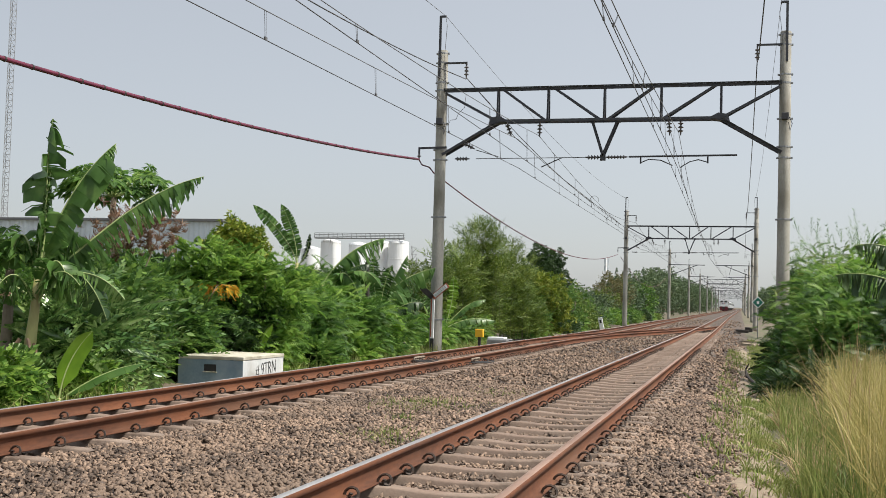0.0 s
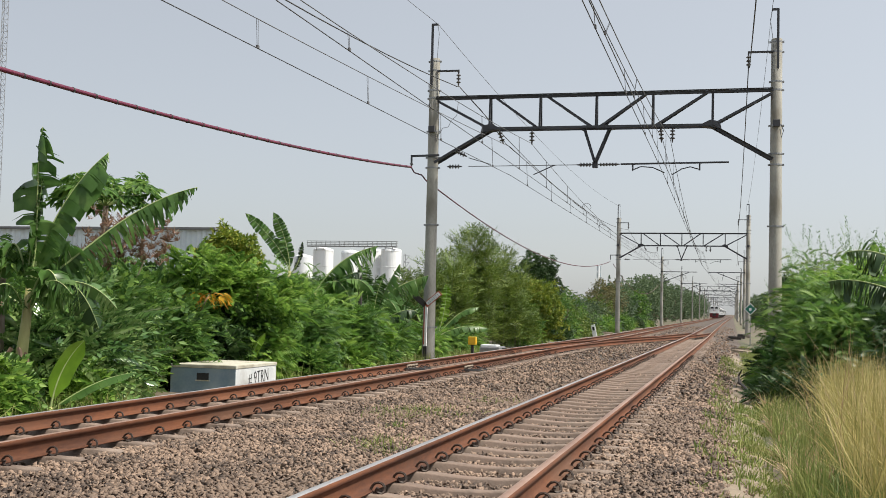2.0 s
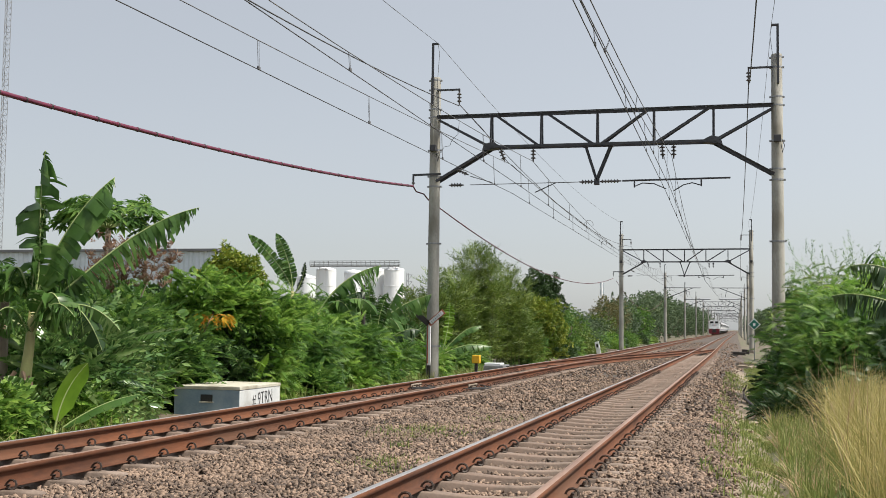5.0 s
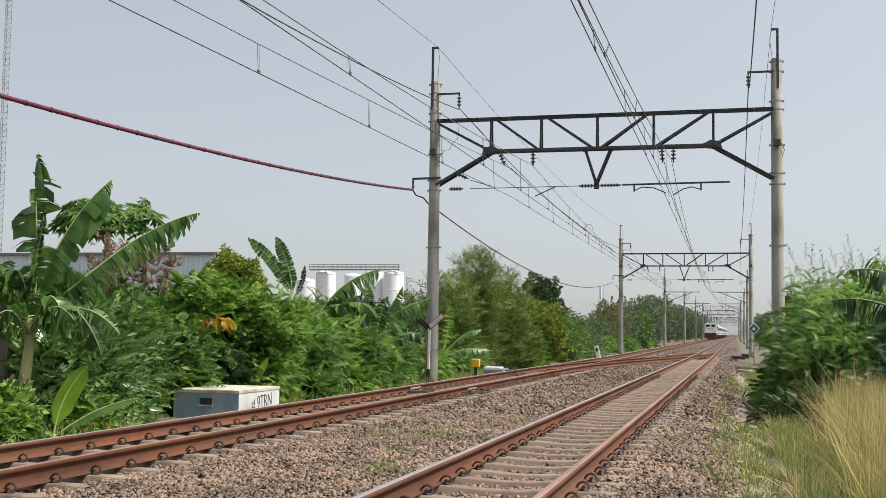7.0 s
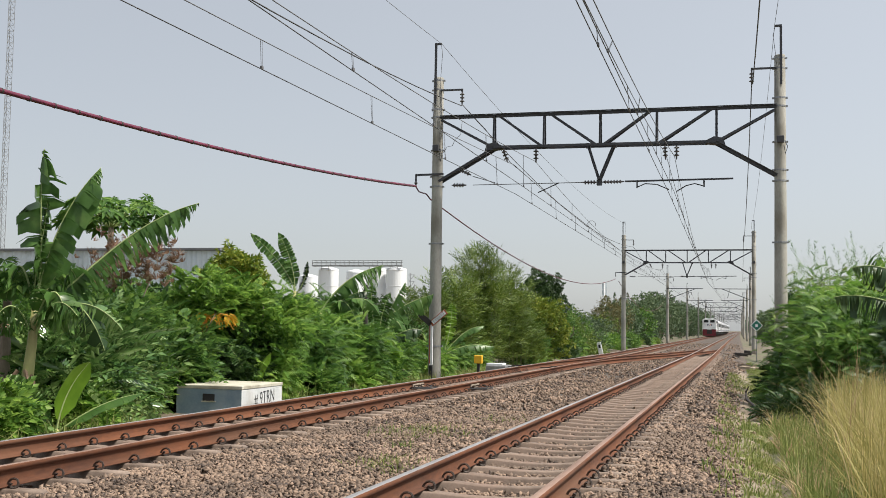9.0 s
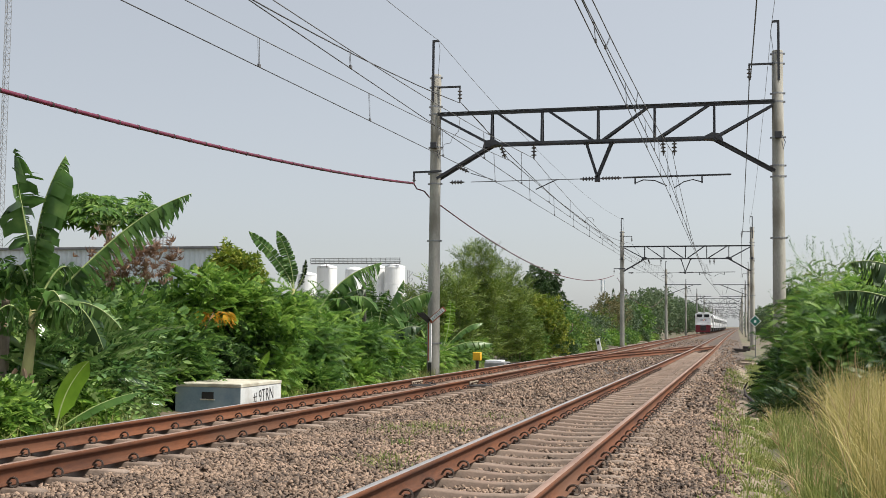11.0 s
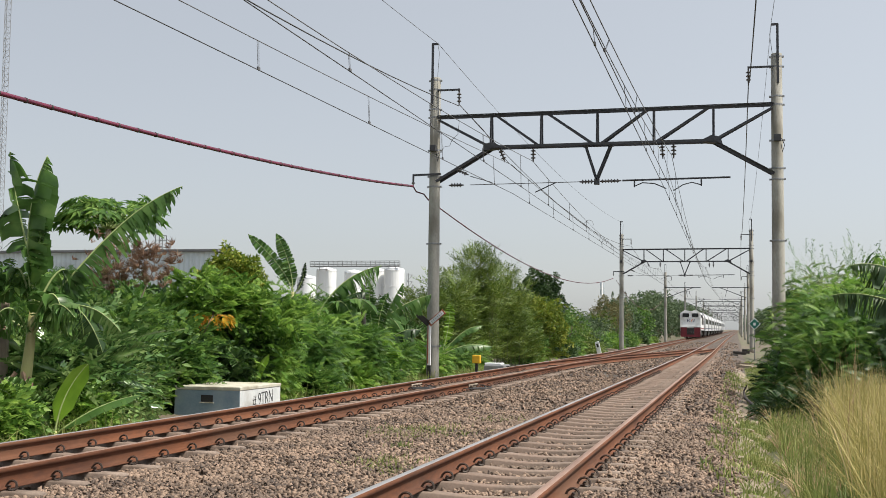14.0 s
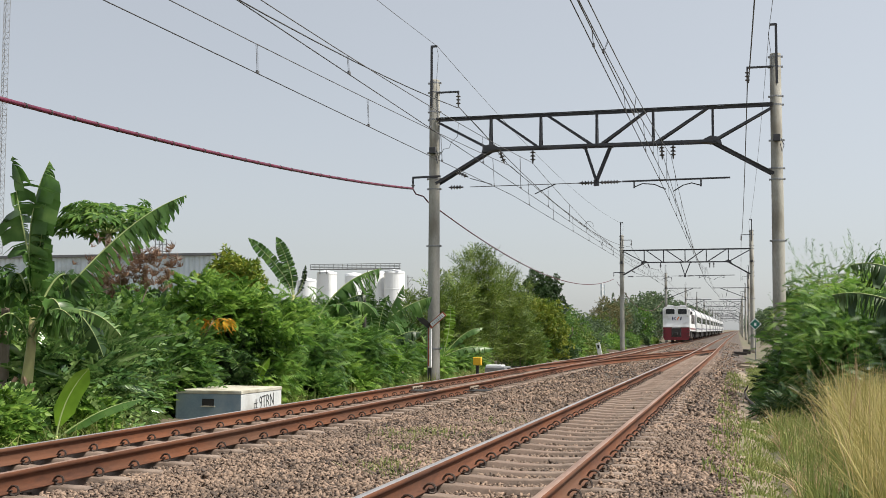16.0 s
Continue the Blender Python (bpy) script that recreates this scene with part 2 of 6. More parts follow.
M["banana"] = leafy("banana_leaf", (0.03881, 0.0924, 0.02218), (0.08131, 0.1709, 0.03881), (0.1571, 0.2633, 0.06468), rough=0.33, through_light=0.4, clump=1.0, vary=0.14)
# Bright green of young leaves; on grown plants it puts sunlight into the colour
M["banana_lit"] = leafy("banana_leaf_young_lit", (0.0966, 0.2024, 0.01932), (0.1739, 0.3192, 0.02898), (0.2604, 0.4057, 0.05796), rough=0.35, through_light=0.45, clump=1.0, vary=0.14)
M["rib"] = surf("banana_midrib", (0.22, 0.30, 0.10), (0.36, 0.42, 0.18), 6, (0.4, 0.6), 0)
M["grass"] = leafy("tall_grass", (0.228, 0.223, 0.0595), (0.436, 0.377, 0.134), (0.634, 0.525, 0.248), rough=0.6, through_light=0.35, clump=0.9)
M["grass_green"] = leafy("verge_grass", (0.0991, 0.149, 0.0347), (0.198, 0.253, 0.0644), (0.327, 0.347, 0.119), rough=0.6, through_light=0.35, clump=1.5)
M["grass_dry"] = leafy("dead_grass", (0.296, 0.194, 0.102), (0.479, 0.353, 0.205), (0.626, 0.501, 0.319), rough=0.8)


# ---- building blocks ----
def thing(name, label, category, at=(0, 0, 0), group="", kind=""):
    ob = new(name)
    ob.empty_display_size = 0.2
    ob.location = at
    return tagged(ob, label, category, group, kind)


def link(name, me, material, parent=None, label=""):
    if material and not me.materials:
        for x in material if isinstance(material, (list, tuple)) else [material]:
            me.materials.append(x)
    ob = new(name, me)
    if parent:
        ob.parent = parent
    return tagged(ob, label)


def part(name, bm, material, parent=None, label="", smooth=False):
    """One bmesh as one mesh object under a thing or a part."""
    me = bpy.data.meshes.new(name)
    bmesh.ops.recalc_face_normals(bm, faces=bm.faces)
    bm.to_mesh(me)
    bm.free()
    if smooth:
        me.polygons.foreach_set("use_smooth", [True] * len(me.polygons))
    return link(name, me, material, parent, label)


def mesh_np(name, V, F, slots=None, smooth=False):
    """A mesh from arrays of corners and of faces with one number of corners."""
    me = bpy.data.meshes.new(name)
    n, k = F.shape
    me.vertices.add(len(V))
    me.vertices.foreach_set("co", np.ascontiguousarray(V, dtype=np.float32).ravel())
    me.loops.add(n * k)
    me.loops.foreach_set("vertex_index", np.ascontiguousarray(F, dtype=np.int32).ravel())
    me.polygons.add(n)
    me.polygons.foreach_set("loop_start", np.arange(0, n * k, k, dtype=np.int32))
    if slots is not None:
        me.polygons.foreach_set("material_index", np.asarray(slots, dtype=np.int32))
    me.update(calc_edges=True)
    me.validate()
    if smooth:
        me.polygons.foreach_set("use_smooth", [True] * n)
    return me


def box(bm, x0, x1, y0, y1, z0, z1, bevel=0.0, slot=0):
    v = [bm.verts.new((x, y, z)) for x in (x0, x1) for y in (y0, y1) for z in (z0, z1)]
    fs = [bm.faces.new([v[i] for i in q]) for q in ((0, 1, 3, 2), (4, 6, 7, 5), (0, 4, 5, 1), (2, 3, 7, 6), (0, 2, 6, 4), (1, 5, 7, 3))]
    for f in fs:
        f.material_index = slot
    if bevel:
        es = list({e for f in fs for e in f.edges})
        bmesh.ops.bevel(bm, geom=es, offset=bevel, segments=2, affect="EDGES", profile=0.6)
    return fs


def beam(bm, p, q, w, h=None, up=(0, 0, 1)):
    """A straight bar of rectangular section from p to q."""
    p, q = Vector(p), Vector(q)
    d = (q - p).normalized()
    s = d.cross(Vector(up))
    s = s.normalized() if s.length > 1e-4 else Vector((1, 0, 0))
    u = s.cross(d)
    h = w if h is None else h
    v = [bm.verts.new(c + s * a * w / 2 + u * b * h / 2) for c in (p, q) for a, b in ((-1, -1), (1, -1), (1, 1), (-1, 1))]
    for i in range(4):
        bm.faces.new((v[i], v[(i + 1) % 4], v[4 + (i + 1) % 4], v[4 + i]))
    bm.faces.new(v[3::-1])
    bm.faces.new(v[4:])


def angle_bar(bm, p, q, w, t=0.012, up=(0, 0, 1), flip=1):
    """A rolled angle section from p to q: two thin legs at right angles."""
    p, q = Vector(p), Vector(q)
    d = (q - p).normalized()
    s = d.cross(Vector(up))
    s = s.normalized() if s.length > 1e-4 else Vector((1, 0, 0))
    u = s.cross(d)
    beam(bm, p + u * w * 0.5, q + u * w * 0.5, w, t, up)
    o = s * flip * (w - t) * 0.5
    beam(bm, p + o - u * t * 0.5, q + o - u * t * 0.5, t, w - t, up)


def tube(bm, pts, radii, sides=8, cap=True):
    """A round bar along points, its radius given at each of them."""
    pts = [Vector(p) for p in pts]
    if not isinstance(radii, (list, tuple)):
        radii = [radii] * len(pts)
    rings, ref = [], None
    for i, p in enumerate(pts):
        d = (pts[min(i + 1, len(pts) - 1)] - pts[max(i - 1, 0)]).normalized()
        if ref is None:
            ref = d.orthogonal().normalized()
        ref = (ref - d * ref.dot(d)).normalized()
        s = d.cross(ref)
        rings.append([bm.verts.new(p + (ref * math.cos(a) + s * math.sin(a)) * radii[i]) for a in (math.tau * k / sides for k in range(sides))])
    for a, b in zip(rings, rings[1:]):
        for k in range(sides):
            bm.faces.new((a[k], a[(k + 1) % sides], b[(k + 1) % sides], b[k]))
    if cap:
        bm.faces.new(rings[0][::-1])
        bm.faces.new(rings[-1])


def lathe(bm, at, profile, sides=12, axis=(0, 0, 1)):
    """A turned body: (radius, height) pairs along an axis from at."""
    a = Vector(axis).normalized()
    e = a.orthogonal().normalized()
    g = a.cross(e)
    rings = [[bm.verts.new(Vector(at) + a * h + (e * math.cos(t) + g * math.sin(t)) * max(r, 1e-3)) for t in (math.tau * k / sides for k in range(sides))] for r, h in profile]
    for p, q in zip(rings, rings[1:]):
        for k in range(sides):
            bm.faces.new((p[k], p[(k + 1) % sides], q[(k + 1) % sides], q[k]))
    bm.faces.new(rings[0][::-1])
    bm.faces.new(rings[-1])


def section(bm, pts, y0, y1):
    """A closed cross-section pushed from y0 to y1."""
    a = [bm.verts.new((x, y0, z)) for x, z in pts]
    b = [bm.verts.new((x, y1, z)) for x, z in pts]
    for k in range(len(pts)):
        q = (k + 1) % len(pts)
        bm.faces.new((a[k], a[q], b[q], b[k]))
    bm.faces.new(a[::-1])
    bm.faces.new(b)


def insulator(bm, top, axis, n=3, r=0.085, pitch=0.11):
    """A string of porcelain discs that hangs from top along axis."""
    prof = [(0.02, 0)]
    for i in range(n):
        h = 0.05 + i * pitch
        prof += [(0.025, h), (r, h + 0.035), (r * 0.95, h + 0.05), (0.03, h + 0.06)]
    prof.append((0.018, 0.05 + n * pitch + 0.06))
    lathe(bm, top, prof, 10, axis)


rng = np.random.default_rng(7)


def facing(D, roll):
    """Turns for templates that point along +y: columns x, y, z."""
    D = D / np.linalg.norm(D, axis=1, keepdims=True)
    X = np.cross(D, np.array([0, 0, 1.0]))
    ln = np.linalg.norm(X, axis=1, keepdims=True)
    X = np.where(ln > 1e-3, X / np.maximum(ln, 1e-3), np.array([1.0, 0, 0]))
    Z = np.cross(X, D)
    c, s = np.cos(roll)[:, None], np.sin(roll)[:, None]
    return np.stack([c * X + s * Z, D, c * Z - s * X], axis=2)


def scatter(T, F, P, D, roll, size):
    """Many copies of the template T, F joined into one array."""
    Rm = facing(D, roll)
    size = np.broadcast_to(np.asarray(size, float), (len(P),))
    V = np.einsum("nij,kj->nki", Rm, T) * size[:, None, None] + P[:, None, :]
    Fa = F[None] + (np.arange(len(P)) * len(T))[:, None, None]
    return V.reshape(-1, 3), Fa.reshape(-1, F.shape[1])


def joined(sets):
    V, F, o = [], [], 0
    for v, f in sets:
        V.append(v)
        F.append(f + o)
        o += len(v)
    return np.concatenate(V), np.concatenate(F)


def quick_leaf(length, width, droop=0.1):
    T = np.array([[0, 0, 0], [-width / 2, length * 0.45, 0.1 * width], [0, length, -droop * length], [width / 2, length * 0.45, 0.1 * width]])
    return T, np.array([[0, 2, 1], [0, 3, 2]])


def feather(pairs, length, leaflet, width, droop=0.25, spread=62):
    """A pinnate leaf: pairs of leaflets along a drooping stalk."""
    sets = []
    base, F = quick_leaf(leaflet, width, 0.15)
    for i in range(pairs):
        u = (i + 0.8) / pairs
        sc = 0.55 + 0.45 * math.sin(math.pi * min(1, u * 0.85 + 0.12))
        p = np.array([[0, u * length, -droop * length * u * u]] * 2)
        a = radians(spread - 22 * u)
        D = np.array([[-math.sin(a), math.cos(a), -0.15], [math.sin(a), math.cos(a), -0.15]])
        sets.append(scatter(base, F, p, D, np.array([0.2, -0.2]), sc))
    sets.append(scatter(base, F, np.array([[0, length, -droop * length]]), np.array([[0, 1.0, -0.5]]), np.zeros(1), 0.9))
    stalk = np.array([[-0.004, 0, 0], [0.004, 0, 0], [0.0, length * 0.55, -droop * length * 0.3], [0.0, length, -droop * length]])
    sets.append((stalk, np.array([[0, 1, 2], [1, 3, 2]])))
    return joined(sets)


def frond(pairs, length, leaflet, droop=0.3, spread=66, taper=0.5):
    """A pinnate leaf in one piece: narrow leaflets on both sides of a drooping stalk."""
    u = np.linspace(0.12, 1.0, pairs + 1)
    rib = np.stack([np.zeros(pairs + 1), u * length, -droop * length * u * u], axis=1)
    um = 0.5 * (u[1:] + u[:-1])
    mid = 0.5 * (rib[1:] + rib[:-1])
    long = leaflet * (1 - taper * np.abs(2 * um - 1.0) ** 2)
    a = np.radians(spread - 26 * um)
    tips = [mid + np.stack([sg * np.sin(a) * long, np.cos(a) * long, -0.22 * long], axis=1) for sg in (-1, 1)]
    T = np.concatenate([rib, tips[0], tips[1], [[0, length * 1.0 + leaflet * 0.6, -droop * length * 1.25]]])
    k, n = np.arange(pairs), pairs + 1
    F = np.concatenate([np.stack([k, k + 1, n + k], axis=1), np.stack([k, n + pairs + k, k + 1], axis=1)])
    return T, np.concatenate([F, [[pairs - 1, pairs, len(T) - 1]]])


def tri_leaf(length, width, droop=0.1):
    T = np.array([[-width / 2, length * 0.3, 0], [width / 2, length * 0.3, 0], [0, length, -droop * length]])
    return T, np.array([[0, 1, 2]])


def tri_whorl(n, length, width, tilt=0.4):
    """A small whorl of simple leaves for crowns seen from afar."""
    base, F = tri_leaf(length, width, 0.25)
    a = np.arange(n) * 2.4
    D = np.stack([np.cos(a), np.full(n, tilt) + 0.3 * np.sin(a * 3), np.sin(a)], axis=1)
    return scatter(base, F, np.zeros((n, 3)), D, np.zeros(n), np.linspace(1, 0.7, n))


def rosette(n, length, width, tilt=0.5):
    """A whorl of leaves at a twig's end."""
    base, F = quick_leaf(length, width, 0.25)
    a = np.arange(n) * 2.4
    D = np.stack([np.cos(a), np.full(n, tilt) + 0.3 * np.sin(a * 3), np.sin(a)], axis=1)
    return scatter(base, F, np.zeros((n, 3)), D, np.zeros(n), np.linspace(1, 0.75, n))


def spray(n, length, width, twig):
    """A drooping twig with narrow leaves."""
    base, F = tri_leaf(length, width, 0.1)
    u = np.linspace(0.2, 1, n)
    P = np.stack([np.zeros(n), u * twig, -0.15 * twig * u * u], axis=1)
    s = np.where(np.arange(n) % 2, 1, -1)
    r = np.random.default_rng(n)
    D = np.stack([s * r.uniform(0.2, 0.9, n), np.full(n, 0.8), r.uniform(-0.7, 0.3, n)], axis=1)
    P = P + r.normal(0, 0.02, P.shape)
    return scatter(base, F, P, D, np.zeros(n), 1)


def palmate(lobes=7, size=0.32):
    """A deeply cut leaf with spread lobes."""
    sets = []
    base, F = quick_leaf(size, size * 0.27, 0.2)
    side, _ = quick_leaf(size * 0.5, size * 0.17, 0.2)
    for i in range(lobes):
        a = radians(-125 + 250 * i / (lobes - 1))
        d = np.array([math.sin(a), math.cos(a), -0.12])
        sets.append(scatter(base, F, np.zeros((1, 3)), d[None], np.zeros(1), 1 - 0.25 * abs(a) / 2.2))
        for sgn in (-1, 1):
            b = a + sgn * 0.65
            sets.append(scatter(side, F, d[None] * size * 0.4, np.array([[math.sin(b), math.cos(b), -0.15]]), np.zeros(1), 1 - 0.25 * abs(a) / 2.2))
    return joined(sets)


TEMPLATES = {
    "feather": feather(6, 0.31, 0.12, 0.066, 0.4),
    "feather_fine": frond(8, 0.29, 0.085, 0.6),
    "feather_gloss": feather(9, 0.62, 0.17, 0.075, 0.6, 72),
    "rosette": rosette(8, 0.20, 0.055),
    "dry_clump": rosette(11, 0.22, 0.02, -1.3),
    "rosette_small": rosette(7, 0.12, 0.05),
    "bamboo": spray(15, 0.21, 0.036, 0.55),
    "willow": spray(20, 0.10, 0.022, 0.6),
    "palmate": palmate(),
    "clump": tri_whorl(8, 0.17, 0.085),
    "clump_far": tri_whorl(7, 0.34, 0.19),
}


def crown_points(lobes, n, inner=0.35, lump=0.25):
    """Places and outward ways over and in a group of ellipsoid lobes (centre, radii)."""
    w = np.array([r[0] * r[1] + r[1] * r[2] for _, r in lobes])
    pick = rng.choice(len(lobes), n, p=w / w.sum())
    C = np.array([c for c, _ in lobes])[pick]
    Rr = np.array([r for _, r in lobes])[pick]
    d = rng.normal(size=(n, 3))
    d /= np.linalg.norm(d, axis=1, keepdims=True)
    k = 1 + lump * np.sin(d[:, 0] * 5 + C[:, 0] * 3) * np.cos(d[:, 2] * 4 + C[:, 1] * 2) + rng.normal(0, 0.08, n)
    r = (inner + (1 - inner) * rng.random(n) ** 0.5) * k
    return C + d * Rr * r[:, None], d


def plant(name, label, category, at, lobes, count, template, leaf, bark="bark", trunk=0.05, size=(0.8, 1.25), lift=0.35, spread=0.85, group="", inner=0.35, crown_name="foliage", stems=True):
    """A shrub or tree: stems that fork to the lobes of its crown, and the crown's leaves."""
    ob = thing(name, label, category, at, group)
    if stems:
        bm = bmesh.new()
        fork = Vector((0, 0, max(0.15, min(c[2] for c, _ in lobes) * 0.45)))
        if trunk > 0.08:
            tube(bm, [(0, 0, -0.1), fork * 0.5 + Vector((0.03, 0.02, 0)), fork], [trunk * 1.25, trunk * 1.05, trunk * 0.9], 8)
        for c, r in lobes[:7]:
            c = Vector(c)
            mid = fork.lerp(c, 0.5) + Vector((rng.normal(0, 0.08), rng.normal(0, 0.08), 0.1))
            tube(bm, [(fork if trunk > 0.08 else Vector((rng.normal(0, 0.1), rng.normal(0, 0.1), -0.1))), mid, c, c + Vector((0, 0, r[2] * 0.6))], [trunk * 0.7, trunk * 0.5, trunk * 0.28, trunk * 0.1], 6)
        part("trunk" if trunk > 0.08 else "stems", bm, M[bark], ob, smooth=True)
    T, F = TEMPLATES[template]
    P, d = crown_points(lobes, count, inner)
    flat = 0.8 if template.startswith("feather") else 1.0
    D = d * [1, 1, flat] + np.array([0, 0, lift * (flat + 0.3)]) + rng.normal(0, spread, (count, 3)) * ([1.1, 1.1, 0.6] if flat < 1 else [1, 1, 1.15])
    roll = 1.15 if template.startswith("feather") else 0.8
    V, Fa = scatter(T, F, P, D, rng.uniform(-roll, roll, count), rng.uniform(*size, count))
    link(crown_name, mesh_np(crown_name, V, Fa), M[leaf], ob)
    return ob


# ---- ground and ballast ----
R_C, L_C, HALF = -1.87, -6.02, 0.5685        # track centres, half the distance of the rail heads
STEP = 0.5933                                # sleeper spacing


def bed_height(x):
    """Top of the ballast across the line."""
    xs = [-9.6, -8.5, -7.35, -7.05, -6.75, -6.6, -5.45, -5.2, -4.0, -3.0, -2.6, -2.4, -1.34, -1.1, -0.75, -0.35, 0.12, 0.6]
    zs = [-0.62, -0.46, -0.21, -0.195, -0.2, -0.228, -0.228, -0.2, -0.185, -0.195, -0.2, -0.224, -0.224, -0.178, -0.185, -0.235, -0.36, -0.55]
    return np.interp(x, xs, zs)


def rise(y):
    """The line climbs gently in the distance."""
    return 0.0031 * np.maximum(0, np.asarray(y, float) - 60)


def drift(y):
    """The line bears slightly aside in the distance."""
    return 0.0035 * max(0.0, y - 150.0)


def ground_height(x, y):
    return rise(y) + np.interp(x, [-400, -30, -14, -9, -8, 0.1, 0.5, 1.2, 4, 30, 400], [-0.8, -0.8, -0.7, -0.5, -0.75, -0.6, -0.47, -0.6, -0.85, -1.0, -1.0])


gx = np.concatenate([[-2500, -900, -300, -100, -50, -30], np.arange(-20, 10.1, 0.5), [14, 20, 35, 60, 120, 300, 900, 2500]])
gy = np.concatenate([[-300, -100, -40], np.arange(-10, 60, 1.0), np.arange(60, 200, 5), [220, 260, 320, 400, 520, 700, 1000, 1600, 2600, 4000]])
X, Y = np.meshgrid(gx, gy)
Zg = ground_height(X, Y) + 0.06 * np.sin(X * 1.7 + Y * 0.9) * np.cos(Y * 1.3 - X * 0.4) * (np.abs(X) < 60)
V = np.stack([X, Y, Zg], axis=2).reshape(-1, 3)
nx, ny = len(gx), len(gy)
i = (np.arange(ny - 1)[:, None] * nx + np.arange(nx - 1)[None]).ravel()
tagged(link("ground", mesh_np("ground", V, np.stack([i, i + 1, i + nx + 1, i + nx], axis=1), smooth=True), M["ground"]),
       "flat trackside soil with weeds and low grass", "ground", kind="structure")

bx = np.arange(-9.5, 0.55, 0.12)
by = np.concatenate([np.arange(-8, 4, 0.5), np.arange(4, 40, 0.15), np.arange(40, 120, 1.0), [150, 200, 300, 500, 800, 1400]])
X, Y = np.meshgrid(bx, by)
lump = rng.normal(0, 0.012, X.shape) * (Y < 60)
edge = np.where(X > -0.4, 0.05 * np.sin(Y * 1.1) + 0.04 * np.sin(Y * 2.7), 0)
near_track = np.minimum(np.abs(X - R_C), np.abs(X - L_C)) < 0.95
far_fill = np.clip((Y - 60) / 40, 0, 1) * np.where(near_track, np.maximum(0, -0.195 - bed_height(X)) + 0.03, 0)
V = np.stack([X + edge, Y, far_fill + rise(Y) + bed_height(X) - 0.022 - 0.022 * (Y < 45) + lump + 0.012 * np.sin(X * 5 + Y * 3)], axis=2).reshape(-1, 3)
nx, ny = len(bx), len(by)
i = (np.arange(ny - 1)[:, None] * nx + np.arange(nx - 1)[None]).ravel()
tagged(link("ballast_bed", mesh_np("ballast_bed", V, np.stack([i, i + 1, i + nx + 1, i + nx], axis=1)), M["ballast"]),
       "bed of brown-grey crushed stone ballast under both tracks", "ballast", kind="structure")

# trodden dirt at the edge of the ballast
px_, py_ = np.linspace(-0.12, 0.5, 12), np.arange(7, 46, 0.15)
X, Y = np.meshgrid(px_, py_)
w_ = 0.10 * np.sin(Y * 0.9) + 0.06 * np.sin(Y * 2.3 + 1)
V = np.stack([X + w_ * (1 - (X + 0.12) / 0.62), Y, bed_height(X) + 0.012 + rng.normal(0, 0.009, X.shape) + 0.012 * np.sin(X * 9 + Y * 2.1) - 0.06 * (np.abs(X - 0.19) / 0.31) ** 4], axis=2).reshape(-1, 3)
nx, ny = len(px_), len(py_)
i = (np.arange(ny - 1)[:, None] * nx + np.arange(nx - 1)[None]).ravel()
tagged(link("dirt_path", mesh_np("dirt_path", V, np.stack([i, i + 1, i + nx + 1, i + nx], axis=1)), M["dirt"]), "narrow strip of dry dirt between ballast and verge grass", "path", kind="structure")

# ---- tracks ----
RAIL = [(-0.07, -0.159), (0.07, -0.159), (0.07, -0.149), (0.022, -0.135), (0.009, -0.115), (0.008, -0.055), (0.014, -0.045), (0.034, -0.036), (0.036, -0.008),
        (0.028, -0.001), (0.0, 0.0), (-0.028, -0.001), (-0.036, -0.008), (-0.034, -0.036), (-0.014, -0.045), (-0.008, -0.055), (-0.009, -0.115), (-0.022, -0.135), (-0.07, -0.149)]


def rail_along(name, path, top, parent, label=""):
    """A flat-bottomed rail whose head runs along path, (x, y) pairs."""
    n, V, F, S = len(RAIL), [], [], []
    for k, (x, y) in enumerate(path):
        a, b = path[max(k - 1, 0)], path[min(k + 1, len(path) - 1)]
        d = Vector((b[0] - a[0], b[1] - a[1])).normalized()
        V += [(x + d.y * u, y - d.x * u, w + float(rise(y))) for u, w in RAIL]
    for k in range(len(path) - 1):
        for q in range(n):
            r = (q + 1) % n
            F.append((k * n + q, k * n + r, (k + 1) * n + r, (k + 1) * n + q))
            S.append(1 if q in (9, 10) else 0)
    me = mesh_np(name, np.array(V), np.array(F), S)
    return link(name, me, [M["rail"], top], parent, label)


def sleeper_mesh(half=0.97):
    """A waisted concrete sleeper, lower between the rail seats."""
    st = [(-half, -0.185, 0.062, 0.09), (-half + 0.04, -0.166, 0.07, 0.10), (-0.72, -0.162, 0.07, 0.10), (-0.40, -0.163, 0.068, 0.098), (-0.2, -0.180, 0.06, 0.085), (0, -0.185, 0.058, 0.082),
          (0.2, -0.180, 0.06, 0.085), (0.40, -0.163, 0.068, 0.098), (0.72, -0.162, 0.07, 0.10), (half - 0.04, -0.166, 0.07, 0.10), (half, -0.185, 0.062, 0.09)]
    V, F = [], []
    for x, z, a, b in st:
        b = a + 0.008
        V += [(x, -b, -0.36), (x, -a, z - 0.012), (x, -a + 0.014, z), (x, a - 0.014, z), (x, a, z - 0.012), (x, b, -0.36)]
    for k in range(len(st) - 1):
        for q in range(5):
            F.append((k * 6 + q, (k + 1) * 6 + q, (k + 1) * 6 + q + 1, k * 6 + q + 1))
    for k in (0, (len(st) - 1) * 6):
        F += [(k, k + 1, k + 2, k + 5), (k + 2, k + 3, k + 4, k + 5)]
    me = mesh_np("sleeper", np.array(V, float), np.array(F))
    me.materials.append(M["sleeper"])
    return me


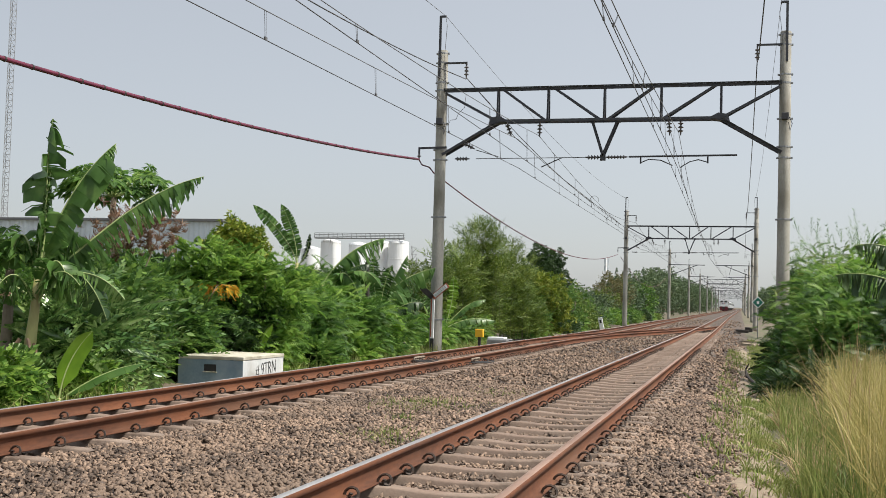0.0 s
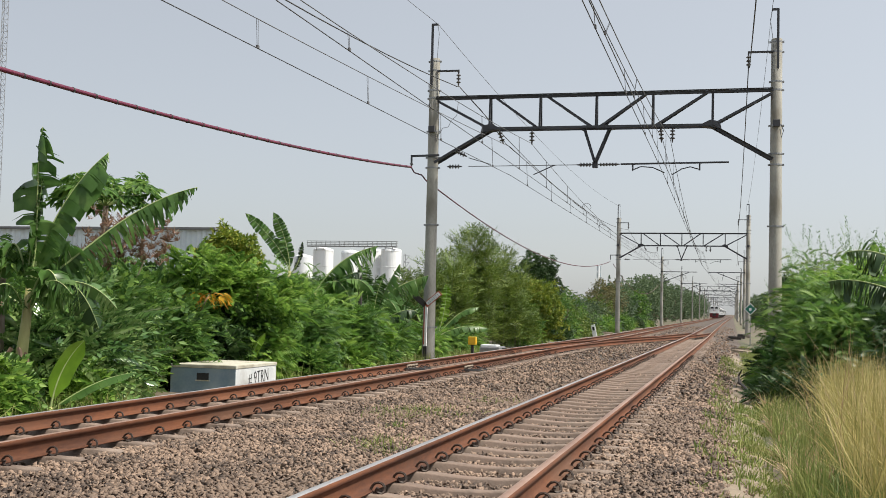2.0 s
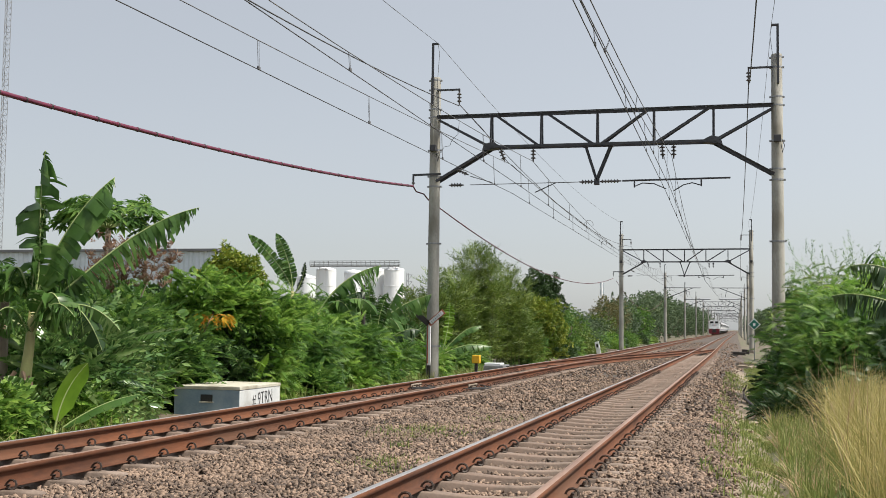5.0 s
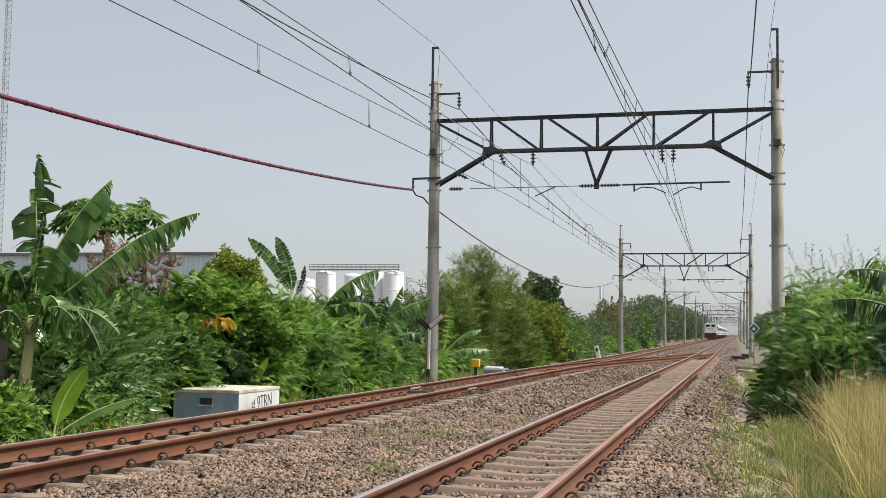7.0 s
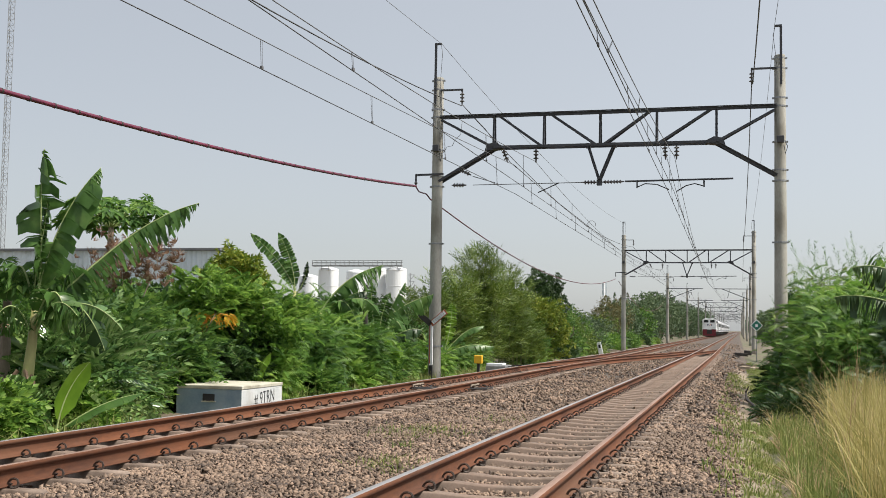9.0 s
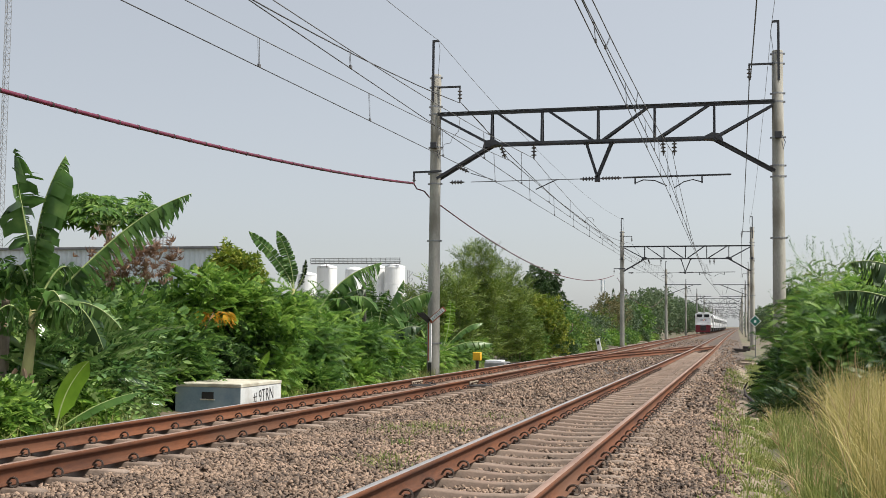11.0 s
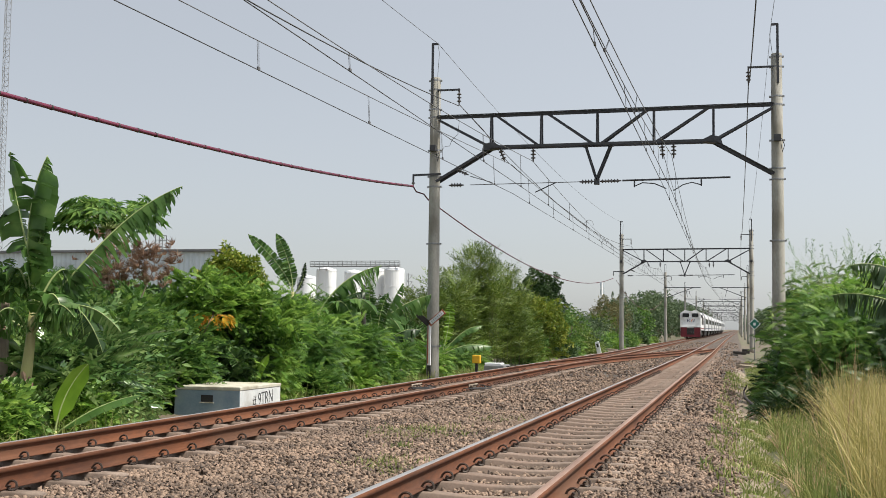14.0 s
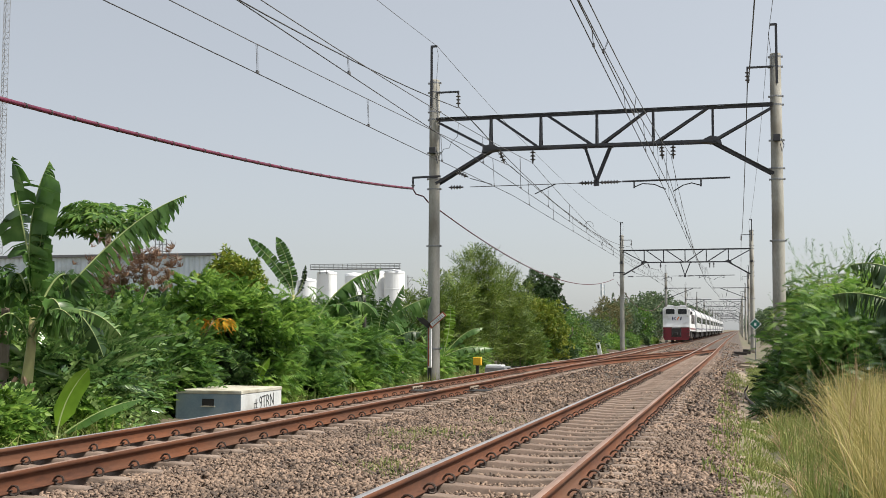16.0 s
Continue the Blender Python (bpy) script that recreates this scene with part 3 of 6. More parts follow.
def clip_mesh():
    """A sprung rail clip: a bar bent into an open loop, with its heel on the rail foot."""
    bm = bmesh.new()
    pts = [(-0.035, 0.03, -0.138), (-0.02, 0.035, -0.105), (0.005, 0.035, -0.082), (0.038, 0.033, -0.074), (0.07, 0.028, -0.084), (0.09, 0.018, -0.112), (0.092, 0.004, -0.146),
           (0.074, -0.012, -0.16), (0.046, -0.022, -0.152), (0.03, -0.028, -0.13), (0.04, -0.03, -0.112), (0.058, -0.03, -0.118)]
    tube(bm, pts, 0.0125, 5)
    box(bm, -0.004, 0.035, -0.012, 0.02, -0.168, -0.145)
    me = bpy.data.meshes.new("clip")
    bmesh.ops.recalc_face_normals(bm, faces=bm.faces)
    bm.to_mesh(me)
    bm.free()
    me.materials.append(M["clip"])
    return me


SLEEPER, CLIP = sleeper_mesh(), clip_mesh()


def track(centre, label, tops):
    ob = thing("railway_track", label, "railway track", (0, 0, 0), "railway tracks")
    ys = [-30, 0] + [4.0 * k for k in range(1, 60)] + [300, 420, 700, 1400]
    for s, top in zip((-1, 1), tops):
        rail_along("rail", [(centre + s * HALF + drift(y), y) for y in ys], M[top], ob)
    return ob


def sleepers(ob, centre, first, count, rest):
    """Single sleepers with their clips where the camera is near; the far ones in one mesh."""
    for k in range(count):
        y = first + STEP * k
        sl = new("sleeper", SLEEPER)
        sl.parent = ob
        sl.matrix_basis = pose(centre + rng.normal(0, 0.012), y + rng.normal(0, 0.008), rng.normal(0, 0.003), 0, 0, rng.normal(0, 0.5))
        if y < 36:
            for s in (-1, 1):
                for side in (-1, 1):
                    c = new("clip", CLIP)
                    c.parent = sl
                    c.matrix_basis = pose(s * HALF + side * 0.074, 0, -0.034, 0, 0, 0 if side > 0 else 180) @ Matrix.Diagonal((0.82, 0.9, 0.78, 1))
    n = len(SLEEPER.vertices)
    T = np.empty(n * 3)
    SLEEPER.vertices.foreach_get("co", T)
    T = T.reshape(-1, 3)
    F = np.array([list(p.vertices) for p in SLEEPER.polygons])
    y = first + STEP * np.arange(count, rest)
    P = np.stack([centre + 0.0035 * np.maximum(0, y - 150), y, rise(y) - 0.03], axis=1)
    V = (T[None] + P[:, None]).reshape(-1, 3)
    Fa = (F[None] + (np.arange(len(y)) * n)[:, None, None]).reshape(-1, 4)
    tagged(link("sleepers", mesh_np("sleepers", V, Fa), M["sleeper"], ob), "concrete sleepers receding along the line", kind="stuff")


track_near = track(R_C, "rusty railway track on concrete sleepers beside the grass verge", ("rail_top", "rail_dull"))
track_far = track(L_C, "rusty railway track on concrete sleepers that carries the train", ("rail_top", "rail_dull"))

# crossover between the tracks
cross = thing("crossover_track", "crossover rails and timbers joining the two railway tracks", "railway track")


def s_curve(y, y0=36.5, y1=82.0):
    u = min(1, max(0, (y - y0) / (y1 - y0)))
    return L_C + (R_C - L_C) * (u * u * (3 - 2 * u))


for s in (-1, 1):
    rail_along("rail", [(s_curve(y) + s * HALF, y) for y in [38 + k * 1.5 for k in range(29)]], M["rail"], cross)
for x, y in ((s_curve(63) - 0.42, 60), (s_curve(55) + 0.45, 54), (R_C - HALF + 0.06, 74), (L_C + HALF - 0.06, 44)):
    rail_along("check_rail", [(x, y), (x + 0.1, y + 3.2)], M["rail"], cross)
bm = bmesh.new()
for k in range(60):
    y = 39 + k * 0.68
    c = s_curve(y)
    box(bm, c - 1.1, c + 1.1, y - 0.1, y + 0.1, -0.34, -0.2 + 0.004 * math.sin(k * 2.1) + float(rise(y)))
tagged(part("bearers", bm, M["timber"], cross), kind="stuff")
# point blades, slide plates and stretcher bars
for k in range(12):
    bm = bmesh.new()
    y = 36.2 + k * 0.6
    box(bm, L_C + HALF - 0.16, L_C + HALF + 0.2, y, y + 0.13, -0.165, -0.145)
    part("slide_plate", bm, M["under"], cross)
for y in (38.3, 40.0):
    bm = bmesh.new()
    beam(bm, (L_C - 1.9, y, -0.14), (L_C + HALF, y, -0.14), 0.05, 0.03)
    part("stretcher_bar", bm, M["under"], cross)

# insulated joints and bonding cables on the far track
for x, y in ((L_C + HALF, 23.6), (L_C - HALF, 23.2)):
    joint = thing("rail_joint", "bolted insulated rail joint with a rusty fishplate", "rail joint", (x, y, 0), "rail joints")
    bm = bmesh.new()
    box(bm, 0.012, 0.035, -0.4, 0.4, -0.125, -0.05, 0.006)
    box(bm, -0.035, -0.012, -0.4, 0.4, -0.125, -0.05, 0.006)
    part("fishplate", bm, M["plank"], joint, "pale dusty fishplate")
    for k in range(6):
        bm = bmesh.new()
        lathe(bm, (0.034, -0.33 + 0.132 * k, -0.088), [(0.018, 0), (0.018, 0.016), (0.008, 0.02), (0.008, 0.035)], 6, (1, 0, 0))
        part("bolt", bm, M["clip"], joint)
    bm = bmesh.new()
    tube(bm, [(0.06, -0.55, -0.11), (0.2, -0.35, -0.12), (0.28, 0.0, -0.13), (0.22, 0.35, -0.12), (0.06, 0.6, -0.1)], 0.016, 6)
    tube(bm, [(0.06, -0.75, -0.12), (0.34, -0.3, -0.14), (0.38, 0.2, -0.13), (0.1, 0.75, -0.12)], 0.012, 6)
    part("bond_cable", bm, M["black"], joint, "black bonding cable looped on the ballast", smooth=True)

# ---- overhead line masts ----
MASTS = [34.24, 94.25]
PX_L, PX_R = -9.18, 1.19


def mast(name, x, y, top, label, group, arm=1, feeder=8.6):
    """A tapered spun-concrete pole with steel bands, a top post and a feeder arm."""
    ob = thing(name, label, "overhead line mast", (x, y, -0.75 + float(rise(y))), group)
    h = top + 0.75
    bm = bmesh.new()
    lathe(bm, (0, 0, 0), [(0.205, 0), (0.2, 0.5), (0.185, 3), (0.17, 6), (0.158, h - 0.02), (0.145, h), (0.02, h + 0.004)], 24)
    part("pole", bm, M["pole"], ob, smooth=True)
    for z in (1.3, 4.5, 6.3, 6.62, 7.45, 8.5, 8.75, h - 0.12, h - 0.42):
        bm = bmesh.new()
        r = 0.203 - 0.0052 * z
        lathe(bm, (0, 0, z), [(r, 0), (r + 0.012, 0.004), (r + 0.012, 0.05), (r, 0.054)], 14)
        box(bm, -r - 0.06, -r + 0.01, -0.03, 0.03, z, z + 0.05)
        box(bm, r - 0.01, r + 0.06, -0.03, 0.03, z, z + 0.05)
        part("band", bm, M["galv"], ob)
    bm = bmesh.new()
    px_, ph = (-0.06, 1.05) if arm > 0 else (0.03, 0.84)
    beam(bm, (px_, -0.17, h - 0.9), (px_, -0.17, h + ph), 0.07, 0.05)
    beam(bm, (px_ - 0.03 * arm, -0.17, h + ph), (px_ + 0.18 * arm, -0.17, h + ph), 0.06, 0.06)
    part("earth_wire_post", bm, M["steel"], ob)
    bm = bmesh.new()
    tube(bm, [(px_ + 0.16 * arm, -0.17, h + ph), (px_ + 0.22 * arm, -0.19, h + ph - 0.3), (0.1 * arm, -0.19, h - 0.2), (0.15 * arm, -0.17, h - 1.2)], 0.008, 5)
    part("earth_lead", bm, M["wire_pale"], ob)
    bm = bmesh.new()
    zf = feeder + 0.75
    beam(bm, (0.1 * arm, -0.12, zf), (0.8 * arm, -0.12, zf), 0.07, 0.05)
    beam(bm, (0.8 * arm, -0.12, zf + 0.03), (0.8 * arm, -0.12, zf - 0.08), 0.05, 0.05)
    part("feeder_arm", bm, M["steel"], ob)
    bm = bmesh.new()
    insulator(bm, (0.8 * arm, -0.12, zf - 0.06), (0, 0, -1), 3, 0.075)
    part("insulator", bm, M["porcelain"], ob)
    bm = bmesh.new()
    box(bm, -0.1, 0.1, -0.3, -0.16, 7.42, 7.62, 0.015)
    tube(bm, [(0.12, -0.2, 7.5), (0.2, -0.22, 7.3), (0.14, -0.2, 7.1), (0.1, -0.18, 7.35)], 0.012, 6)
    part("bracket", bm, M["steel"], ob)
    return ob


def portal(y):
    """The lattice beam between two masts, with its hangers and registration gear."""
    ob = thing("overhead_line_portal", "dark steel lattice beam spanning both tracks between concrete masts", "overhead line portal", (0, y, float(rise(y))), "overhead line portals")
    zt, zl, zb = 7.8, 6.75, 5.72
    zt -= 0.05
    xs = [-7.34, -5.77, -4.05, -2.36, -0.62]
    y0 = -0.1

    def bar(name, p, q, w):
        bm = bmesh.new()
        for s in (-1, 1):
            dp, dq = (0.06 + 0.10 * max(0.0, min(1.0, (zt - z) / (zt - zl))) for z in (p[1], q[1]))
            angle_bar(bm, (p[0], y0 + dp * s, p[1]), (q[0], y0 + dq * s, q[1]), w, up=(0, 1, 0), flip=s)
        part(name, bm, M["steel"], ob)

    bm = bmesh.new()
    for s in (-1, 1):
        angle_bar(bm, (PX_L + 0.1, y0 + s * 0.085, zt), (PX_R - 0.1, y0 + s * 0.085, zt + 0.02), 0.095, 0.014, up=(0, 0, 1), flip=s)
    part("top_chord", bm, M["steel"], ob)
    bm = bmesh.new()
    for s in (-1, 1):
        angle_bar(bm, (xs[0], y0 + s * 0.16, zl), (xs[-1], y0 + s * 0.16, zl), 0.075, 0.012, up=(0, 0, -1), flip=s)
    part("bottom_chord", bm, M["steel"], ob)
    for x in xs:
        bar("upright", (x, zl), (x, zt), 0.07)
    for a, b in (((PX_L + 0.15, zt - 0.08), (xs[0], zl)), ((xs[0] + 0.15, zt), (xs[1] - 0.05, zl)), ((xs[1] + 0.2, zt), (xs[2] - 0.1, zl)),
                 ((xs[2] + 0.1, zl), (xs[3] - 0.2, zt)), ((xs[3] + 0.05, zl), (xs[4] - 0.15, zt)), ((xs[4], zl), (PX_R - 0.15, zt - 0.08))):
        bar("diagonal", a, b, 0.07)
    bar("knee_brace", (PX_L + 0.1, zb), (xs[0], zl - 0.03), 0.09)
    bar("knee_brace", (PX_R - 0.1, zb), (xs[4], zl - 0.03), 0.09)
    for x in (xs[0], xs[-1]):
        bm = bmesh.new()
        k = 1 if x < -4 else -1
        section(bm, [(x - 0.26 * k, zl - 0.11), (x + 0.3 * k, zl - 0.035), (x + 0.3 * k, zl + 0.035), (x + 0.07 * k, zl + 0.15), (x - 0.2 * k, zl + 0.1)], y0 - 0.18, y0 + 0.18)
        part("gusset", bm, M["steel"], ob)
    for x in (xs[2] - 0.36, xs[2] + 0.42):
        bar("hanger", (x, zl - 0.02), (xs[2] - 0.02, 5.66), 0.06)
        bm = bmesh.new()
        box(bm, x - 0.07, x + 0.07, y0 - 0.09, y0 + 0.09, zl - 0.08, zl + 0.06)
        part("clamp", bm, M["steel"], ob)
    bm = bmesh.new()
    box(bm, xs[2] - 0.1, xs[2] + 0.06, y0 - 0.06, y0 + 0.06, 5.52, 5.7, 0.01)
    part("clamp", bm, M["steel"], ob)
    bm = bmesh.new()
    tube(bm, [(-3.3, y0, 5.63), (-0.14, y0, 5.66)], 0.028, 8)
    for x in (-2.94, -0.98):
        tube(bm, [(x, y0, 5.65), (x, y0, 5.42)], 0.025, 6)
    part("registration_tube", bm, M["steel"], ob)
    for pts in ([(-2.94, y0, 5.45), (-2.7, y0, 5.55), (-2.35, y0, 5.52), (-2.0, y0, 5.36)], [(-0.98, y0, 5.45), (-1.25, y0, 5.53), (-1.5, y0, 5.47), (-1.78, y0, 5.3)], [(-5.3, y0, 5.62), (-5.95, y0, 5.33)]):
        bm = bmesh.new()
        tube(bm, pts, 0.016, 6)
        part("steady_arm", bm, M["steel"], ob)
    for p, ax, k, r in (((-3.98, y0, 5.62), (1, 0, 0.01), 6, 0.06), ((-4.14, y0, 5.62), (-1, 0, 0), 4, 0.07), ((PX_L + 0.5, y0, 5.6), (1, 0, 0), 4, 0.07), ((PX_L + 0.7, y0, 6.12), (0.9, 0, -0.45), 4, 0.07)):
        bm = bmesh.new()
        insulator(bm, p, ax, k, r, 0.09)
        part("insulator", bm, M["porcelain"], ob)
    for p, q in (((-4.6, y0, 5.62), (-8.0, y0, 5.6)), ((-8.0, y0, 5.87), (-7.3, y0, 5.66))):
        bm = bmesh.new()
        tube(bm, [p, q], 0.012, 5)
        part("span_wire", bm, M["wire_pale"], ob)
    for x, lean in ((-7.05, 0.35), (-6.02, 0.0), (-2.12, 0.05), (-1.78, 0.0)):
        bm = bmesh.new()
        insulator(bm, (x, y0, zl - 0.05), (lean, 0, -1), 3, 0.085)
        part("insulator", bm, M["porcelain"], ob)
    return ob


cable_masts = []
for y in MASTS:
    cable_masts.append(mast("overhead_line_mast", PX_L, y, 9.05, "tapered grey concrete mast beside the shrubs, with cable arms", "overhead line masts", arm=1, feeder=8.62))
    mast("overhead_line_mast", PX_R, y, 9.3, "tapered grey concrete mast rising from the verge shrubs", "overhead line masts", arm=-1, feeder=8.9)
    portal(y)
# low arm that carries the maroon cable
for holder in cable_masts:
    bm = bmesh.new()
    beam(bm, (-0.66, -0.2, 0.08), (0.25, -0.2, 0.1), 0.07, 0.06)
    beam(bm, (-0.64, -0.2, 0.1), (-0.64, -0.2, -0.12), 0.05, 0.05)
    arm = part("cable_arm", bm, M["steel"], holder)
    arm.location = (0, 0, 6.6)
    bm = bmesh.new()
    insulator(bm, (-0.64, -0.2, -0.08), (0, 0, -1), 1, 0.06)
    part("insulator", bm, M["porcelain"], arm)


def cantilever_mast(x, y, side):
    """A single mast with a strutted arm over its own track."""
    ob = mast("overhead_line_mast", x, y, 8.8, "tapered concrete mast with a strutted arm over one track", "cantilever masts", arm=side, feeder=8.2)
    for p, q, w in (((0, -0.2, 7.5), (side * 4.6, -0.2, 7.5), 0.09), ((side * 0.1, -0.2, 6.1), (side * 3.6, -0.2, 7.48), 0.08), ((side * 2.6, -0.2, 7.5), (side * 2.9, -0.2, 6.3), 0.05)):
        bm = bmesh.new()
        beam(bm, p, q, w)
        part("arm", bm, M["steel"], ob)
    return ob


for k, y in enumerate((154, 214, 274, 334, 394, 454, 514, 580, 650, 730)):
    if k in (2, 3, 5, 7):
        mast("overhead_line_mast", PX_L, y, 9.0, "tapered concrete mast far along the line", "overhead line masts", arm=1)
        mast("overhead_line_mast", PX_R, y, 9.0, "tapered concrete mast far along the line", "overhead line masts", arm=-1)
        portal(y)
    else:
        cantilever_mast(PX_L, y, 1)
        cantilever_mast(PX_R + 0.3, y, -1)


# ---- wires ----
def sag_line(p, q, sag, n=24):
    p, q = Vector(p), Vector(q)
    return [p.lerp(q, k / n) - Vector((0, 0, 4 * sag * (k / n) * (1 - k / n))) for k in range(n + 1)]


def wire(name, spans, radius, material, label, category="overhead wire", sides=5):
    bm = bmesh.new()
    for pts in spans:
        tube(bm, pts, radius, sides)
    ob = part(name, bm, M[material], None, "", smooth=True)
    return tagged(ob, label, category, "overhead wires")


Y_S = [-25.8, 34.14, 94.15, 154, 214, 274, 334]


def catenary(xs_contact, xs_mess, z_c, z_m, sag, first):
    """A contact wire, its messenger and the droppers between them."""
    ob = thing("catenary", "dark contact wire hung by droppers from a sagging messenger wire", "overhead wire", (0, 0, 0), "catenaries")
    for k in range(len(Y_S) - 1):
        bm, bm2 = bmesh.new(), bmesh.new()
        a, b = (xs_contact[k], Y_S[k], z_c), (xs_contact[k + 1], Y_S[k + 1], z_c)
        tube(bm, [a, b], 0.0085, 5)
        m = sag_line((xs_mess[k], Y_S[k], z_m), (xs_mess[k + 1], Y_S[k + 1], z_m), sag)
        tube(bm2, m, 0.0085, 5)
        part("contact_wire", bm, M["wire"], ob, smooth=True)
        part("messenger_wire", bm2, M["wire_pale"], ob, smooth=True)
    for k in range(2):
        for j in range(12):
            y = first + 60.0 * k + 5.0 * j
            u = (y - Y_S[k]) / (Y_S[k + 1] - Y_S[k])
            if u > 0.97:
                continue
            xm = xs_mess[k] + (xs_mess[k + 1] - xs_mess[k]) * u
            xc = xs_contact[k] + (xs_contact[k + 1] - xs_contact[k]) * u
            zm = z_m - 4 * sag * u * (1 - u)
            bm = bmesh.new()
            for o in (-0.035, 0.035):
                tube(bm, [(xm, y + o, zm), (xc, y + o * 0.6, z_c)], 0.0045, 4)
            box(bm, xc - 0.015, xc + 0.015, y - 0.04, y + 0.04, z_c, z_c + 0.05)
            part("dropper", bm, M["wire_pale"], ob)
    return ob


catenary([-6.09, -6.02, -6.2, -5.9, -6.2, -6.0, -6.0], [-6.13, -6.04, -6.05, -6.0, -6.0, -6.0, -6.0], 5.25, 6.3, 0.91, -22.85)
catenary([-9.8, -6.65, -6.3, -5.9, -6.2, -6.0, -6.0], [-9.75, -6.7, -6.2, -6.0, -6.0, -6.0, -6.0], 5.3, 6.2, 0.5, -23.05)
catenary([-1.94, -2.02, -2.4, -1.9, -1.8, -1.9, -1.9], [-1.9, -2.08, -2.35, -1.9, -1.9, -1.9, -1.9], 5.3, 6.4, 0.93, -23.5)
catenary([-2.02, -1.85, -2.45, -1.8, -1.9, -1.9, -1.9], [-1.8, -1.84, -2.4, -1.9, -1.9, -1.9, -1.9], 5.3, 6.36, 1.07, -23.1)
wire("feeder_wire", [sag_line((-8.38, -25.8, 8.1), (-8.38, 34.1, 8.1), 1.55), sag_line((-8.38, 34.1, 8.15), (-8.38, 94.1, 8.15), 1.0), sag_line((-8.38, 94.1, 8.15), (-8.4, 154, 8.0), 1.0)], 0.014, "wire", "thick dark feeder cable slung from mast to mast")
wire("feeder_wire", [sag_line((0.52, -25.8, 8.45), (0.42, 34.1, 8.45), 0.9), sag_line((0.39, 34.1, 8.45), (0.39, 94.1, 8.45), 0.9), sag_line((0.39, 94.1, 8.45), (0.5, 154, 8.0), 0.9)], 0.016, "wire", "thick dark feeder cable slung from mast to mast")
wire("earth_wire", [sag_line((-9.1, -25.8, 10.1), (-9.06, 34.07, 10.1), 0.8), sag_line((-9.06, 34.07, 10.1), (-9.12, 94.1, 10.1), 0.75)], 0.008, "wire_pale", "thin earth wire between mast tops")
wire("earth_wire", [sag_line((1.1, -25.8, 10.3), (1.04, 34.07, 10.12), 0.7), sag_line((1.04, 34.07, 10.12), (1.1, 94.1, 10.12), 0.7)], 0.007, "wire_pale", "thin earth wire between mast tops")
# branch wire from the feeder down to the overlap contact wire
wire("jumper_wire", [[(-8.38, 34.1, 8.15), (-7.7, 34.5, 7.4), (-7.1, 35.5, 6.5), (-6.6, 42, 5.95), (-6.3, 60, 5.6)]], 0.011, "wire", "dark jumper cable dropping to the contact wire")

# jumper loops between the overlapping wires, and a crimped lead from the feeder to the mast
for cx, cy, cz, r in ((-6.3, 50.0, 5.82, 0.19), (-6.2, 55.0, 5.35, 0.13)):
    wire("jumper_loop", [[(cx + r * math.cos(a), cy, cz + r * math.sin(a)) for a in (0.9 * math.pi * k / 8 for k in range(-1, 11))]], 0.01, "wire_pale", "thin looped jumper wire between contact wires")
wire("jumper_wire", [[(-8.38, 34.15, 7.6), (-8.42, 34.15, 7.2), (-8.6, 34.15, 7.05), (-8.68, 34.15, 6.85), (-8.86, 34.15, 6.82), (-8.95, 34.15, 6.65), (-9.1, 34.1, 6.6)]], 0.008, "wire_pale", "thin crimped lead from the feeder to the mast")

# maroon sleeved cable
cable = thing("sleeved_cable", "sagging maroon sleeved cable with clamp rings, hung from mast arms", "cable")
A, B, C = (-9.82, 34.0, 5.58), (-9.85, -26, 5.6), (-9.82, 94.0, 5.5)
span = sag_line(B, A, 1.45, 48)
bm = bmesh.new()
tube(bm, span, 0.036, 8)
part("sleeve", bm, M["maroon"], cable, "maroon plastic sleeve", smooth=True)
for k in range(20, 49):
    for f in (0.0, 0.5):
        if k + f < 48:
            p = span[k].lerp(span[min(k + 1, 48)], f)
            bm = bmesh.new()
            lathe(bm, p - Vector((0, 0.02, 0)), [(0.036, 0), (0.043, 0.004), (0.043, 0.036), (0.036, 0.04)], 8, (0, 1, 0))
            part("clamp_ring", bm, M["under"], cable)
bm = bmesh.new()
tube(bm, [A, (-9.75, 34.15, 5.42), (-9.55, 34.3, 5.36), (-9.45, 34.5, 5.2)] + sag_line((-9.45, 34.6, 5.2), C, 1.3, 30)[1:], 0.022, 8)
part("bare_cable", bm, M["maroon_dull"], cable, "thinner dull maroon cable after the mast", smooth=True)
bm = bmesh.new()
tube(bm, sag_line((-9.6, 94.3, 5.3), (-9.6, 154, 5.3), 1.8, 20), 0.022, 6)
part("bare_cable", bm, M["maroon_dull"], cable, smooth=True)


# ---- trackside equipment ----
kiosk = thing("cable_pit", "pale blue concrete cable pit with a slab lid and graffiti", "cable pit", (-9.48, 20.25, -0.69))
bm = bmesh.new()
box(bm, -0.66, 0.66, -0.95, 0.95, 0, 0.62, 0.012)
body = part("body", bm, [M["kiosk"], M["kiosk_side"]], kiosk)
# the track side takes the lighter paint, with its sunlight in the colour
for p in body.data.polygons:
    if p.normal.x > 0.8:
        p.material_index = 1
bm = bmesh.new()
box(bm, -0.67, 0.67, -0.96, 0.96, 0.62, 0.685, 0.012)
part("lid", bm, M["kiosk_top"], kiosk, "weathered cream concrete lid")
# black block stands in for the shade inside the vent
bm = bmesh.new()
box(bm, -0.12, 0.12, -0.956, -0.90, 0.40, 0.53)
part("vent_dark_block", bm, M["black"], kiosk, "black block for the dark inside of an opening")
bm = bmesh.new()
box(bm, -0.14, 0.14, -0.97, -0.95, 0.38, 0.40)
part("sill", bm, M["kiosk_top"], kiosk)
fc = bpy.data.curves.new("graffiti", "FONT")
